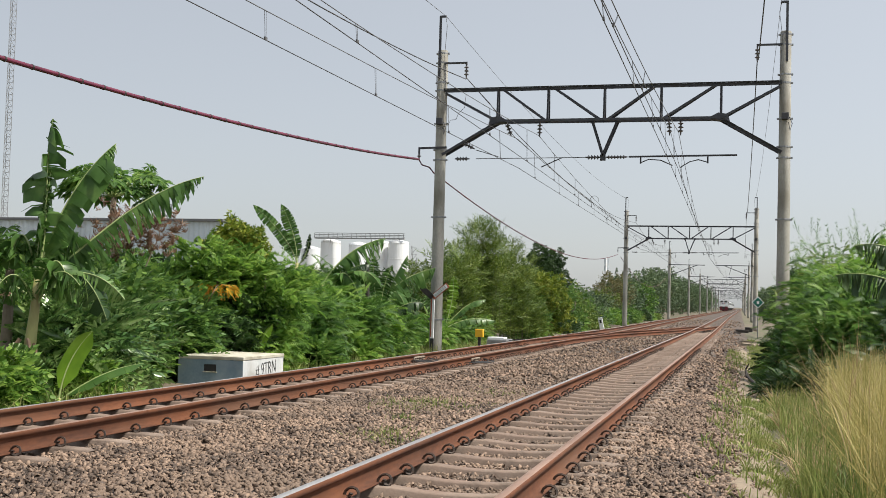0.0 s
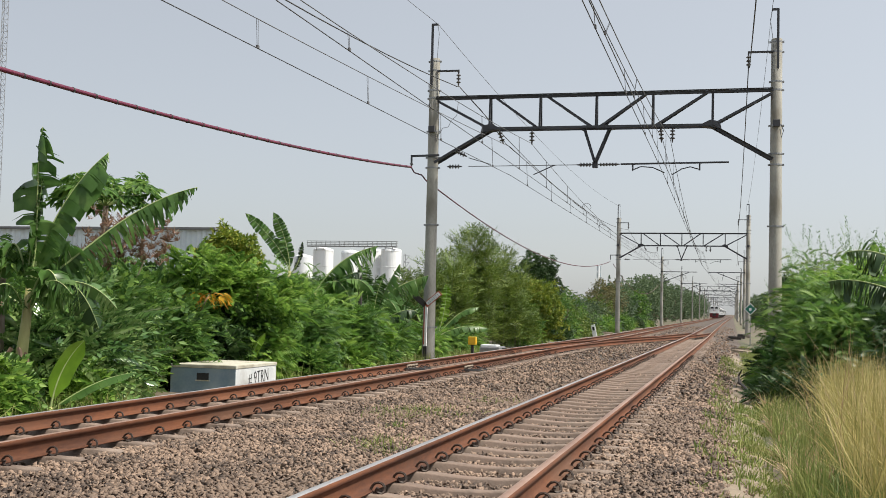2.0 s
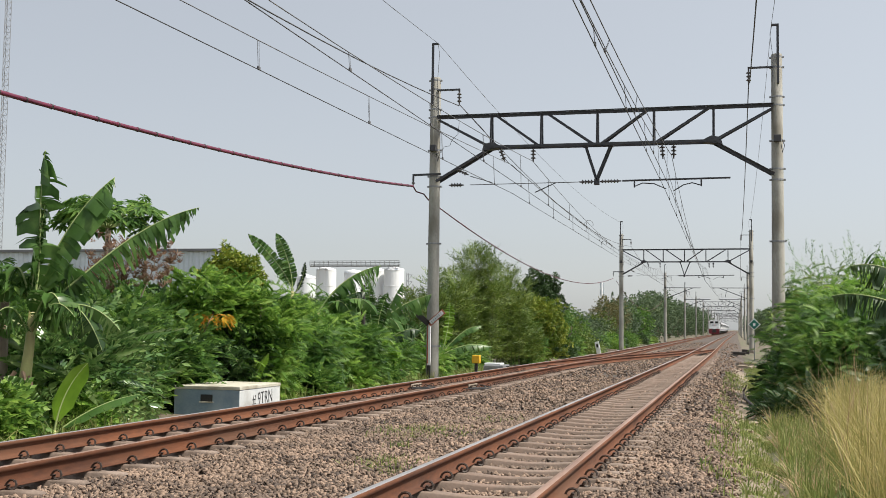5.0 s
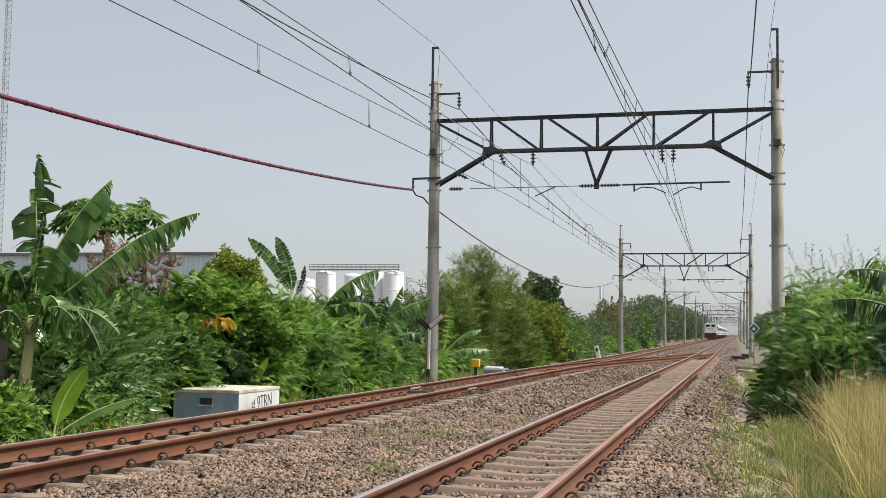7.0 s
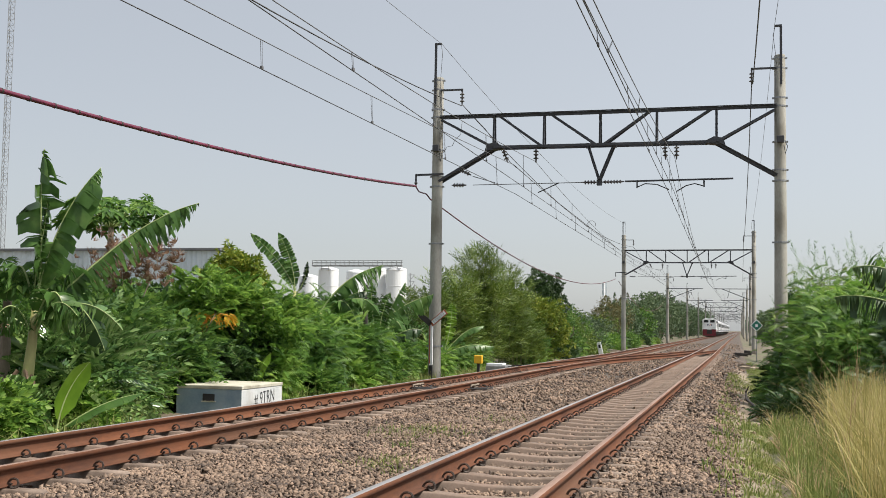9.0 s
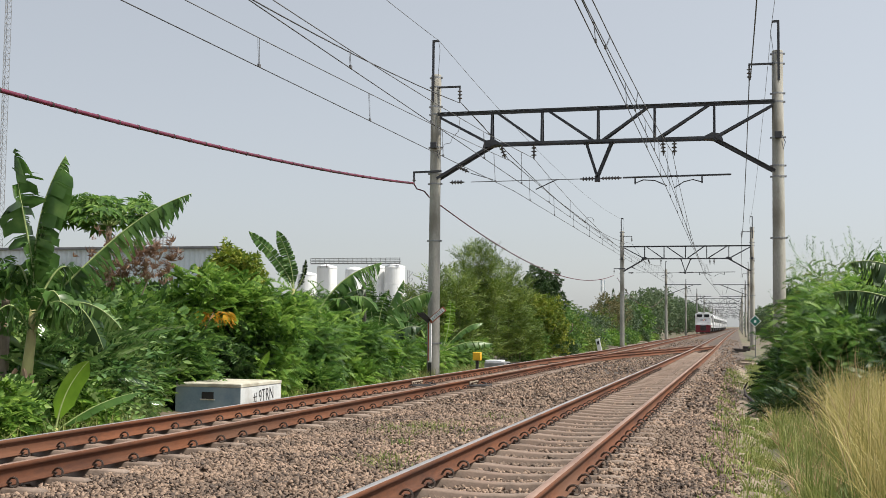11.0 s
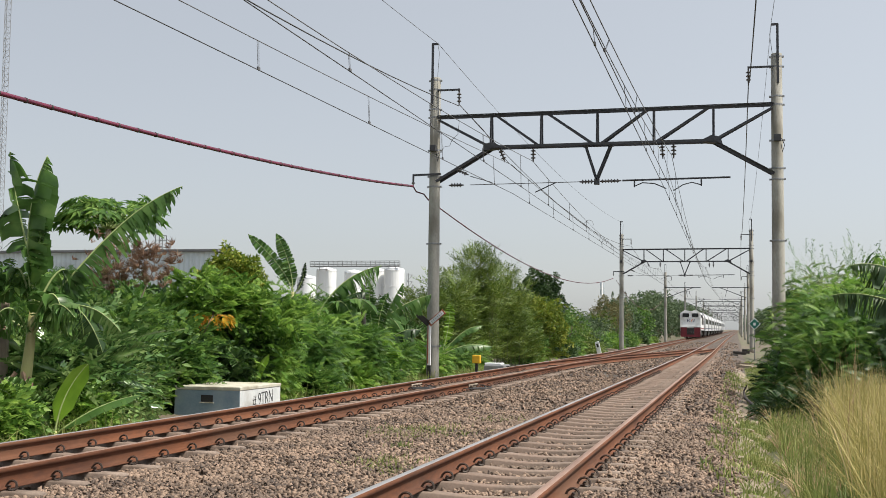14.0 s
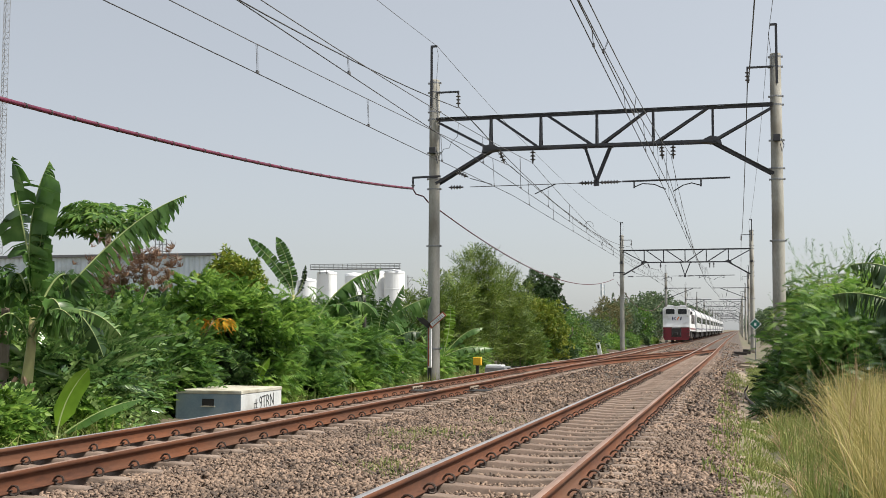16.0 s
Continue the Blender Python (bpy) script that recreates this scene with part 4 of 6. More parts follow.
fc.body, fc.size, fc.extrude, fc.align_x = "# 9TRN", 0.36, 0.002, "CENTER"
fc.offset = -0.006
tmp = new("tmp_text", fc)
gme = bpy.data.meshes.new_from_object(tmp.evaluated_get(bpy.context.evaluated_depsgraph_get()))
bpy.data.objects.remove(tmp)
g = link("graffiti", gme, M["black"], kiosk, "black hand-painted letters")
g.matrix_basis = pose(0.665, 0.1, 0.31, 90, -4, 90) @ Matrix.Diagonal((0.8, 1, 1, 1))

marker = thing("marker_box", "small yellow box on a short dark post beside the points", "marker box", (-8.15, 35.9, -0.7))
bm = bmesh.new()
box(bm, -0.13, 0.13, -0.1, 0.1, 0.72, 0.98, 0.02)
part("box", bm, M["yellow"], marker)
bm = bmesh.new()
box(bm, -0.045, 0.045, -0.045, 0.045, 0, 0.73)
part("post", bm, M["under"], marker)

pm = thing("point_machine", "grey metal point machine beside the switch blades", "point machine", (-8.0, 38.4, -0.55))
bm = bmesh.new()
box(bm, -0.35, 0.35, -0.55, 0.55, 0.12, 0.46, 0.04)
part("housing", bm, M["galv"], pm)
bm = bmesh.new()
box(bm, -0.37, 0.2, -0.3, 0.3, 0.46, 0.52, 0.02)
part("cover", bm, M["white"], pm)
bm = bmesh.new()
box(bm, -0.45, 1.5, -0.5, -0.4, 0.02, 0.12)
box(bm, -0.45, 1.5, 0.4, 0.5, 0.02, 0.12)
part("base_frame", bm, M["under"], pm)

# level-crossing board in front of the mast
xb = thing("crossing_sign", "weathered red and white V-shaped crossing board on a post", "sign", (-9.12, 33.6, -0.75))
bm = bmesh.new()
box(bm, -0.05, 0.05, -0.03, 0.03, 0, 0.75)
part("post_foot", bm, M["black"], xb)
bm = bmesh.new()
box(bm, -0.05, 0.05, -0.03, 0.03, 0.75, 2.1, 0.006)
part("post", bm, M["white"], xb)
bm = bmesh.new()
box(bm, -0.052, -0.02, -0.034, -0.03, 0.8, 2.05)
part("stripe", bm, M["rustpaint"], xb)
for s in (-1, 1):
    bm = bmesh.new()
    beam(bm, (0.0, -0.05, 2.0), (s * 0.47, -0.05, 2.0 + 0.4), 0.03, 0.17, (0, 0, 1))
    arm = part("board", bm, M["rustpaint"] if s > 0 else M["deadwood"], xb, "red-bordered board" if s > 0 else "dark back of the other board")
    if s > 0:
        bm = bmesh.new()
        beam(bm, (0.05, -0.068, 2.045), (0.44, -0.068, 2.375), 0.006, 0.12, (0, 0, 1))
        part("face", bm, M["white"], arm)
        for k in range(6):
            u = 0.12 + 0.15 * k
            p = Vector((0.05 + 0.39 * u, -0.074, 2.045 + 0.33 * u))
            bm = bmesh.new()
            beam(bm, p + Vector((-0.03, 0, 0.035)), p + Vector((0.03, 0, -0.035)), 0.006, 0.03, (0, 1, 0))
            part("letter_bar", bm, M["deadwood"], arm)

post = thing("kilometre_post", "tilted white marker post with a dark sign at the trackside", "marker post", (-9.25, 79.5, -0.6))
bm = bmesh.new()
box(bm, -0.15, 0.15, -0.06, 0.06, 0, 1.0, 0.02)
b = part("slab", bm, M["white"], post)
b.matrix_basis = pose(0, 0, 0, 0, -12, 0)
bm = bmesh.new()
box(bm, -0.07, 0.07, -0.066, -0.06, 0.6, 0.84)
part("sign_bar", bm, M["black"], b)

dia = thing("diamond_sign", "green diamond sign with a white border on a thin post", "sign", (1.06, 72.0, -0.7))
bm = bmesh.new()
tube(bm, [(0, 0.03, 0), (0, 0.03, 2.7)], 0.03, 8)
part("post", bm, M["galv"], dia)
for nm, r, y, m in (("border", 0.38, 0.0, "white"), ("face", 0.31, -0.014, "green")):
    bm = bmesh.new()
    box(bm, -r * 0.707, r * 0.707, y - 0.006, y + 0.006, -r * 0.707, r * 0.707)
    o = part(nm, bm, M[m], dia)
    o.matrix_basis = pose(0, 0, 2.35, 0, 45, 0)
bm = bmesh.new()
box(bm, -0.07, 0.07, -0.03, -0.02, 2.25, 2.42)
part("symbol", bm, M["white"], dia)

# lineside clutter on the verge
for x, y, z, sx, sy, sz, rz, m, nm, lab in (
        (0.45, 53.5, -0.42, 0.9, 0.45, 0.14, 20, "plank", "concrete_plank", "pale broken concrete plank lying on the verge"),
        (0.30, 50.5, -0.4, 0.7, 0.3, 0.1, -15, "plank", "concrete_plank", "pale broken concrete plank lying on the verge"),
        (0.15, 76, -0.3, 0.8, 0.4, 0.2, 5, "under", "signal_box", "low dark trackside signal box"),
        (0.6, 80, -0.3, 0.5, 0.4, 0.3, -8, "under", "signal_box", "low dark trackside signal box"),
        (-0.2, 70, -0.28, 0.4, 0.25, 0.12, 30, "under", "signal_box", "low dark trackside signal box"),
        (-9.7, 90, -0.5, 1.2, 0.6, 0.24, 5, "plank", "rubble_mound", "low heap of pale rubble by the track"),
        (-9.9, 120, -0.5, 1.6, 0.7, 0.3, -4, "plank", "rubble_mound", "low heap of pale rubble by the track")):
    bm = bmesh.new()
    box(bm, -sx / 2, sx / 2, -sy / 2, sy / 2, 0, sz, min(sx, sy, sz) * 0.12)
    for v in bm.verts:
        v.co += Vector(rng.normal(0, 0.012, 3))
    o = tagged(part(nm, bm, M[m]), lab, "debris" if m == "plank" else "signal box", "trackside debris")
    o.matrix_world = pose(x, y, z, 0, 3, rz)
for x, y, z in ((-4.2, 118, -0.17), (-4.0, 131, -0.17), (-4.6, 150, -0.17)):
    sg = thing("ground_signal", "small white marker stone between the tracks", "marker stone", (x, y, z), "marker stones")
    bm = bmesh.new()
    lathe(bm, (0, 0, -0.05), [(0.09, 0), (0.085, 0.17), (0.04, 0.22)], 8)
    part("stone", bm, M["white"], sg)

# stick fallen over the verge
bm = bmesh.new()
tube(bm, [(0.15, 21.6, -0.1), (0.32, 20.8, -0.22), (0.55, 20.0, -0.33)], [0.02, 0.03, 0.026], 6)
tube(bm, [(0.15, 21.6, -0.12), (0.12, 21.75, 0.02), (0.18, 21.7, 0.14)], [0.03, 0.02, 0.008], 5)
tagged(part("dead_branch", bm, M["deadwood"]), "dark dead branch lying over the verge edge", "branch")

# flat stones along the verge edge
for k in range(16):
    y = 9.4 + k * 0.8 + rng.normal(0, 0.12)
    x = 0.12 + rng.normal(0, 0.1) + 0.004 * (y - 9)
    bm = bmesh.new()
    s = rng.uniform(0.05, 0.13)
    bmesh.ops.create_icosphere(bm, subdivisions=2, radius=1.0)
    for v in bm.verts:
        w = 1 + 0.22 * noise.noise(v.co * 1.7 + Vector((k * 3.1, 0, 0)))
        v.co = Vector((v.co.x * s * w, v.co.y * s * 1.4 * w, v.co.z * s * 0.3 * w))
    o = tagged(part("edge_stone", bm, M["dirt"]), "dusty flat stone on the crumbling verge edge", "stone", "edge stones")
    o.matrix_world = pose(x, y, bed_height(x) + 0.005, rng.normal(0, 8), rng.normal(0, 8), rng.uniform(0, 180))

# ---- distance: building, tanks, towers ----
hall = thing("factory_hall", "long grey-blue corrugated metal hall behind the shrubs", "building", (-60, 76, -0.8))
V, F = [], []
n = 520
for k in range(n):
    x = -30 + 53.2 * k / (n - 1)
    o = (0, 0.0, -0.1, -0.1)[k % 4]
    V += [(x, o, 0), (x, o, 7.4)]
F = [(2 * k, 2 * k + 2, 2 * k + 3, 2 * k + 1) for k in range(n - 1)]
link("wall", mesh_np("wall", np.array(V, float), np.array(F)), M["cladding"], hall)
bm = bmesh.new()
box(bm, -30, 23.2, 0.01, 2.0, 0, 7.35)
part("core_wall", bm, M["cladding"], hall)
bm = bmesh.new()
box(bm, -30.3, 23.4, -0.35, 2.2, 7.4, 7.6, 0.03)
part("roof", bm, M["roof"], hall)
bm = bmesh.new()
for x in (17.6, 18.2):
    for y in (1.0, 1.6):
        beam(bm, (x, y, 7.5), (x, y, 8.8), 0.06)
for z in (7.9, 8.4, 8.8):
    beam(bm, (17.6, 1, z), (18.2, 1, z), 0.05)
    beam(bm, (17.6, 1.6, z), (18.2, 1.6, z), 0.05)
beam(bm, (17.6, 1, 7.5), (18.2, 1, 8.7), 0.04)
part("roof_frame", bm, M["galv"], hall, "small lattice frame on the roof")

tank0 = thing("storage_tank", "tall white cylindrical storage tank with a catwalk rail on top", "storage tank", (-101.8, 333, -1), "storage tanks")
bm = bmesh.new()
lathe(bm, (0, 0, 0), [(3.15, 0), (3.15, 20.2), (3.0, 20.6), (0.5, 21.2)], 40)
part("shell", bm, M["tank"], tank0, smooth=False)
for z in (5, 10, 15, 19.9):
    bm = bmesh.new()
    lathe(bm, (0, 0, z), [(3.15, 0), (3.22, 0.03), (3.22, 0.17), (3.15, 0.2)], 40)
    part("hoop", bm, M["tank"], tank0)
for x, y in ((-108.7, 335), (-120.0, 348), (-124.3, 334), (-138.0, 352)):
    copy_thing(tank0, pose(x, y, -1 if x > -130 else -2.4))
walkway = thing("catwalk", "grey steel catwalk with railings across the tank tops", "catwalk", (-101.3, 333, 20.0))
bm = bmesh.new()
box(bm, -27, 2.0, -2.9, -1.8, 0.1, 0.5)
part("deck", bm, M["galv"], walkway)
for z in (0.9, 1.35, 1.9):
    bm = bmesh.new()
    beam(bm, (-27, -2.9, z), (2, -2.9, z), 0.12)
    beam(bm, (-27, -1.8, z), (2, -1.8, z), 0.12)
    part("rail", bm, M["galv"], walkway)
for k in range(20):
    bm = bmesh.new()
    beam(bm, (-27 + k * 1.52, -2.9, 0.4), (-27 + k * 1.52, -2.9, 1.9), 0.15)
    part("stanchion", bm, M["galv"], walkway)
for x in (-1.6, 0.6, -8.5, -6.3, -24.1, -21.9):
    bm = bmesh.new()
    beam(bm, (x, -2.35, -1.0), (x, -2.35, 0.32), 0.14)
    part("leg", bm, M["galv"], walkway)
stairs = thing("stair_tower", "thin steel stair tower beside the tanks", "stair tower", (-98.6, 336, -1))
bm = bmesh.new()
for x in (0, 1.8):
    for y in (0, 1.8):
        beam(bm, (x, y, 0), (x, y, 19.5 - 2 * x), 0.16)
for k in range(9):
    z = 2.1 * k
    beam(bm, (0, 0, z), (1.8, 0, z + 2.1), 0.14)
    beam(bm, (0, 0, z + 2.1), (1.8, 0, z + 2.1), 0.12)
part("frame", bm, M["galv"], stairs)


def lattice(name, label, x, y, w, h, m, base=-1.0, cells=40):
    ob = thing(name, label, "lattice mast", (x, y, base))
    c = [Vector((w * 0.58 * math.cos(a), w * 0.58 * math.sin(a), 0)) for a in (0.3, 2.39, 4.49)]
    for p in c:
        bm = bmesh.new()
        tube(bm, [p, p + Vector((0, 0, h))], w * 0.045, 5)
        part("leg", bm, M[m], ob)
    bm = bmesh.new()
    for k in range(cells):
        z0, z1 = Vector((0, 0, h * k / cells)), Vector((0, 0, h * (k + 1) / cells))
        for i in range(3):
            beam(bm, c[i] + z0, c[(i + 1) % 3] + z1, w * 0.045)
            beam(bm, c[i] + z1, c[(i + 1) % 3] + z1, w * 0.04)
    tagged(part("bracing", bm, M[m], ob), kind="stuff")
    return ob


lattice("lattice_mast", "slender grey guyed lattice radio mast rising over the hall", -101.8, 140, 0.85, 52, "galv", cells=60)
tw = thing("telecom_tower", "pale thin telecom monopole far behind the trees", "telecom tower", (-55, 480, -1))
bm = bmesh.new()
lathe(bm, (0, 0, 0), [(0.6, 0), (0.45, 16), (0.3, 23)], 12)
part("pole", bm, M["tank"], tw)
bm = bmesh.new()
for k in range(3):
    a = k * math.tau / 3 + 0.3
    for z in (17.6, 20.4):
        box(bm, 0.9 * math.cos(a) - 0.18, 0.9 * math.cos(a) + 0.18, 0.9 * math.sin(a) - 0.15, 0.9 * math.sin(a) + 0.15, z, z + 2.3)
        beam(bm, (0, 0, z + 1), (0.9 * math.cos(a), 0.9 * math.sin(a), z + 1), 0.12)
part("antennas", bm, M["cladding"], tw)


# ---- the train ----
def wheelset(parent, y, z=0.45, r=0.45):
    for s in (-1, 1):
        bm = bmesh.new()
        lathe(bm, (s * 0.5, y, z), [(r + 0.03, 0), (r + 0.03, 0.03), (r, 0.035), (r, 0.12), (r * 0.8, 0.13), (0.1, 0.1)], 14, (s, 0, 0))
        part("wheel", bm, M["under"], parent)


def rounded(w, z0, z1, drop, n=10):
    """Half-widths and heights of a body with an arched roof."""
    out = [(-w, z0), (w, z0), (w, z1 - drop)]
    out += [(w * math.cos(a) ** 0.55, z1 - drop + drop * math.sin(a)) for a in (math.pi / 2 * k / n for k in range(1, n))]
    out.append((0, z1))
    out += [(-x, z) for x, z in out[-2:2:-1]]
    out.append((-w, z1 - drop))
    return out


def locomotive():
    ob = thing("locomotive", "white diesel locomotive with red lower front hauling the passenger train", "locomotive")
    bm = bmesh.new()
    section(bm, rounded(1.37, 1.5, 3.66, 0.36), 0.12, 3.2)
    a = [e for e in bm.edges if all(abs(v.co.y - 0.12) < 1e-4 for v in e.verts)]
    bmesh.ops.bevel(bm, geom=a, offset=0.12, segments=3, affect="EDGES")
    part("cab", bm, M["white"], ob, "white cab with a rounded roof edge")
    bm = bmesh.new()
    section(bm, rounded(1.3, 1.3, 3.5, 0.3), 3.2, 15.6)
    part("hood", bm, M["white"], ob)
    bm = bmesh.new()
    box(bm, -1.37, 1.37, 0.06, 15.7, 1.12, 1.56, 0.03)
    part("side_sill", bm, M["white"], ob)
    for s in (-1, 1):
        bm = bmesh.new()
        box(bm, s * 0.61 - 0.5, s * 0.61 + 0.5, 0.085, 0.16, 2.78, 3.42, 0.03)
        fr = part("windscreen_frame", bm, M["white"], ob)
        bm = bmesh.new()
        section(bm, [(s * 0.61 + u, v) for u, v in ((-0.4, 2.84), (0.4, 2.84), (0.44, 2.9), (0.44, 3.28), (0.36, 3.36), (-0.36, 3.36), (-0.44, 3.28), (-0.44, 2.9))], 0.07, 0.1)
        part("windscreen", bm, M["glass"], fr)
        bm = bmesh.new()
        beam(bm, (s * 0.4, 0.06, 2.9), (s * 0.75, 0.06, 3.2), 0.025)
        part("wiper", bm, M["black"], fr)
        bm = bmesh.new()
        lathe(bm, (s * 0.12, 0.12, 3.47), [(0.1, 0), (0.1, 0.05)], 14, (0, -1, 0))
        part("headlight", bm, M["lamp"], ob)
        bm = bmesh.new()
        lathe(bm, (s * 1.12, 0.12, 2.62), [(0.1, 0), (0.1, 0.05)], 12, (0, -1, 0))
        part("marker_light", bm, M["lamp"], ob)
        bm = bmesh.new()
        box(bm, s * 0.88 - 0.45, s * 0.88 + 0.45, -0.06, 0.12, 0.42, 1.52, 0.04)
        part("pilot_plate", bm, M["red"], ob, "red painted front plate")
        bm = bmesh.new()
        section(bm, [(s * 0.62 - 0.36, 3.6), (s * 0.62 + 0.36, 3.52), (s * 0.62 + 0.3, 3.72), (s * 0.62 - 0.2, 3.8)], 0.35, 1.3)
        part("roof_pod", bm, M["white"], ob)
        for z in (0.55, 0.85, 1.15):
            bm = bmesh.new()
            box(bm, s * 1.2 - 0.17, s * 1.2 + 0.17, -0.12, 0.02, z, z + 0.04)
            part("step", bm, M["under"], ob)
        bm = bmesh.new()
        tube(bm, [(s * 0.35, -0.06, 1.05), (s * 0.42, -0.2, 0.7), (s * 0.5, -0.06, 0.5)], 0.03, 6)
        part("brake_hose", bm, M["black"], ob)
        bm = bmesh.new()
        tube(bm, [(s * 1.32, -0.02, 0.5), (s * 1.32, -0.02, 1.6), (s * 1.32, 0.1, 2.4)], 0.025, 6)
        part("handrail", bm, M["white"], ob)
        bm = bmesh.new()
        box(bm, s * 1.372 - 0.012, s * 1.372 + 0.012, 0.7, 1.6, 2.75, 3.2, 0.005)
        part("side_window", bm, M["glass"], ob)
        bm = bmesh.new()
        box(bm, s * 1.5 - 0.12, s * 1.5 + 0.1, 0.55, 0.6, 2.8, 3.1, 0.01)
        part("mirror", bm, M["black"], ob)
        for k in range(8):
            bm = bmesh.new()
            box(bm, s * 1.3 - 0.012, s * 1.3 + 0.012, 4.2 + k * 1.35, 5.2 + k * 1.35, 1.9, 2.9, 0.01)
            part("side_grille", bm, M["under"], ob)
        bm = bmesh.new()
        box(bm, s * 1.375 - 0.004, s * 1.375 + 0.004, 0.4, 15.4, 1.28, 1.42)
        part("stripe", bm, M["red"], ob)
    bm = bmesh.new()
    box(bm, -1.36, 1.36, -0.1, 0.12, 1.48, 1.58, 0.02)
    part("front_platform", bm, M["white"], ob)
    bm = bmesh.new()
    box(bm, -0.5, 0.5, -0.08, 0.3, 0.45, 1.4, 0.03)
    part("coupler_pocket", bm, M["under"], ob)
    bm = bmesh.new()
    box(bm, -0.13, 0.13, -0.4, 0.1, 0.7, 0.95, 0.04)
    part("coupler", bm, M["under"], ob)
    bm = bmesh.new()
    section(bm, [(-1.2, 0.2), (1.2, 0.2), (1.3, 0.5), (-1.3, 0.5)], -0.12, 0.1)
    part("rail_guard", bm, M["red"], ob, "red rail guard")
    # logo as plain shapes
    for pts, m in (([(-0.42, 2.2), (-0.31, 2.2), (-0.31, 2.55), (-0.42, 2.55)], "navy"), ([(-0.29, 2.38), (-0.08, 2.2), (0.02, 2.2), (-0.2, 2.4)], "navy"), ([(-0.29, 2.4), (-0.2, 2.38), (0.0, 2.55), (-0.1, 2.55)], "navy"),
                   ([(0.02, 2.2), (0.1, 2.2), (0.32, 2.55), (0.2, 2.55)], "orange"), ([(0.36, 2.2), (0.48, 2.2), (0.55, 2.55), (0.43, 2.55)], "navy")):
        bm = bmesh.new()
        section(bm, pts, 0.108, 0.122)
        part("logo_shape", bm, M[m], ob)
    bm = bmesh.new()
    box(bm, -0.9, 0.9, 3.6, 6.2, 3.5, 3.72, 0.05)
    box(bm, -0.8, 0.8, 8.0, 13.5, 3.48, 3.75, 0.06)
    part("roof_fans", bm, M["under"], ob)
    for k in (-0.55, 0.55):
        bm = bmesh.new()
        lathe(bm, (k, 1.2, 3.56), [(0.09, 0), (0.12, 0.1), (0.05, 0.2)], 8)
        part("horn", bm, M["galv"], ob)
    bm = bmesh.new()
    box(bm, -1.2, 1.2, 5.9, 10.0, 0.35, 1.15, 0.1)
    part("fuel_tank", bm, M["under"], ob)
    for y in (3.0, 12.8):
        bm = bmesh.new()
        for s in (-1, 1):
            box(bm, s * 0.95 - 0.08, s * 0.95 + 0.08, y - 2.0, y + 2.0, 0.45, 0.85, 0.04)
        box(bm, -0.9, 0.9, y - 0.2, y + 0.2, 0.5, 0.8)
        bo = part("bogie", bm, M["under"], ob)
        for d in (-1.5, 0, 1.5):
            wheelset(bo, y + d)
    return ob


def coach():
    ob = thing("passenger_coach", "silver-white passenger coach with a row of dark windows", "passenger coach", group="coaches of the train")
    bm = bmesh.new()
    section(bm, rounded(1.45, 1.0, 3.72, 0.75), 0, 20)
    part("body", bm, M["coach"], ob)
    bm = bmesh.new()
    section(bm, rounded(1.1, 3.5, 3.8, 0.2), 2, 18)
    part("roof_unit", bm, M["galv"], ob)
    for s in (-1, 1):
        for k in range(9):
            bm = bmesh.new()
            y = 2.3 + k * 1.78
            box(bm, s * 1.452 - 0.014, s * 1.452 + 0.014, y, y + 1.2, 2.05, 2.8, 0.01)
            part("window", bm, M["glass"], ob)
        for y in (0.6, 18.6):
            bm = bmesh.new()
            box(bm, s * 1.452 - 0.01, s * 1.452 + 0.01, y, y + 0.8, 1.05, 2.95, 0.008)
            part("door", bm, M["galv"], ob)
        bm = bmesh.new()
        box(bm, s * 1.453 - 0.006, s * 1.453 + 0.006, 0.1, 19.9, 1.3, 1.42)
        part("stripe", bm, M["navy"], ob)
    bm = bmesh.new()
    box(bm, -1.2, 1.2, 5, 15, 0.4, 1.0, 0.05)
    part("underframe", bm, M["under"], ob)
    bm = bmesh.new()
    box(bm, -0.5, 0.5, -0.35, 0, 1.0, 3.1, 0.05)
    box(bm, -0.5, 0.5, 20, 20.35, 1.0, 3.1, 0.05)
    part("gangway", bm, M["black"], ob)
    for y in (3.0, 17.0):
        bm = bmesh.new()
        for s in (-1, 1):
            box(bm, s * 0.9 - 0.07, s * 0.9 + 0.07, y - 1.5, y + 1.5, 0.4, 0.75, 0.03)
        box(bm, -0.85, 0.85, y - 0.2, y + 0.2, 0.45, 0.7)
        bo = part("bogie", bm, M["under"], ob)
        for d in (-1.1, 1.1):
            wheelset(bo, y + d, 0.4, 0.4)
    return ob


loco = locomotive()
coaches = [coach()]
for k in range(9):
    coaches.append(copy_thing(coaches[0], pose(0, 0, 0)))


# ---- vegetation ----
def curve_points(ctrl, n):
    """A smooth line of n points through three or four control points."""
    c = [Vector(p) for p in ctrl]
    out = []
    for i in range(n):
        u = i / (n - 1)
        if len(c) == 3:
            out.append(c[0] * (1 - u) ** 2 + c[1] * 2 * u * (1 - u) + c[2] * u * u)
        else:
            out.append(c[0] * (1 - u) ** 3 + c[1] * 3 * u * (1 - u) ** 2 + c[2] * 3 * u * u * (1 - u) + c[3] * u ** 3)
    return out


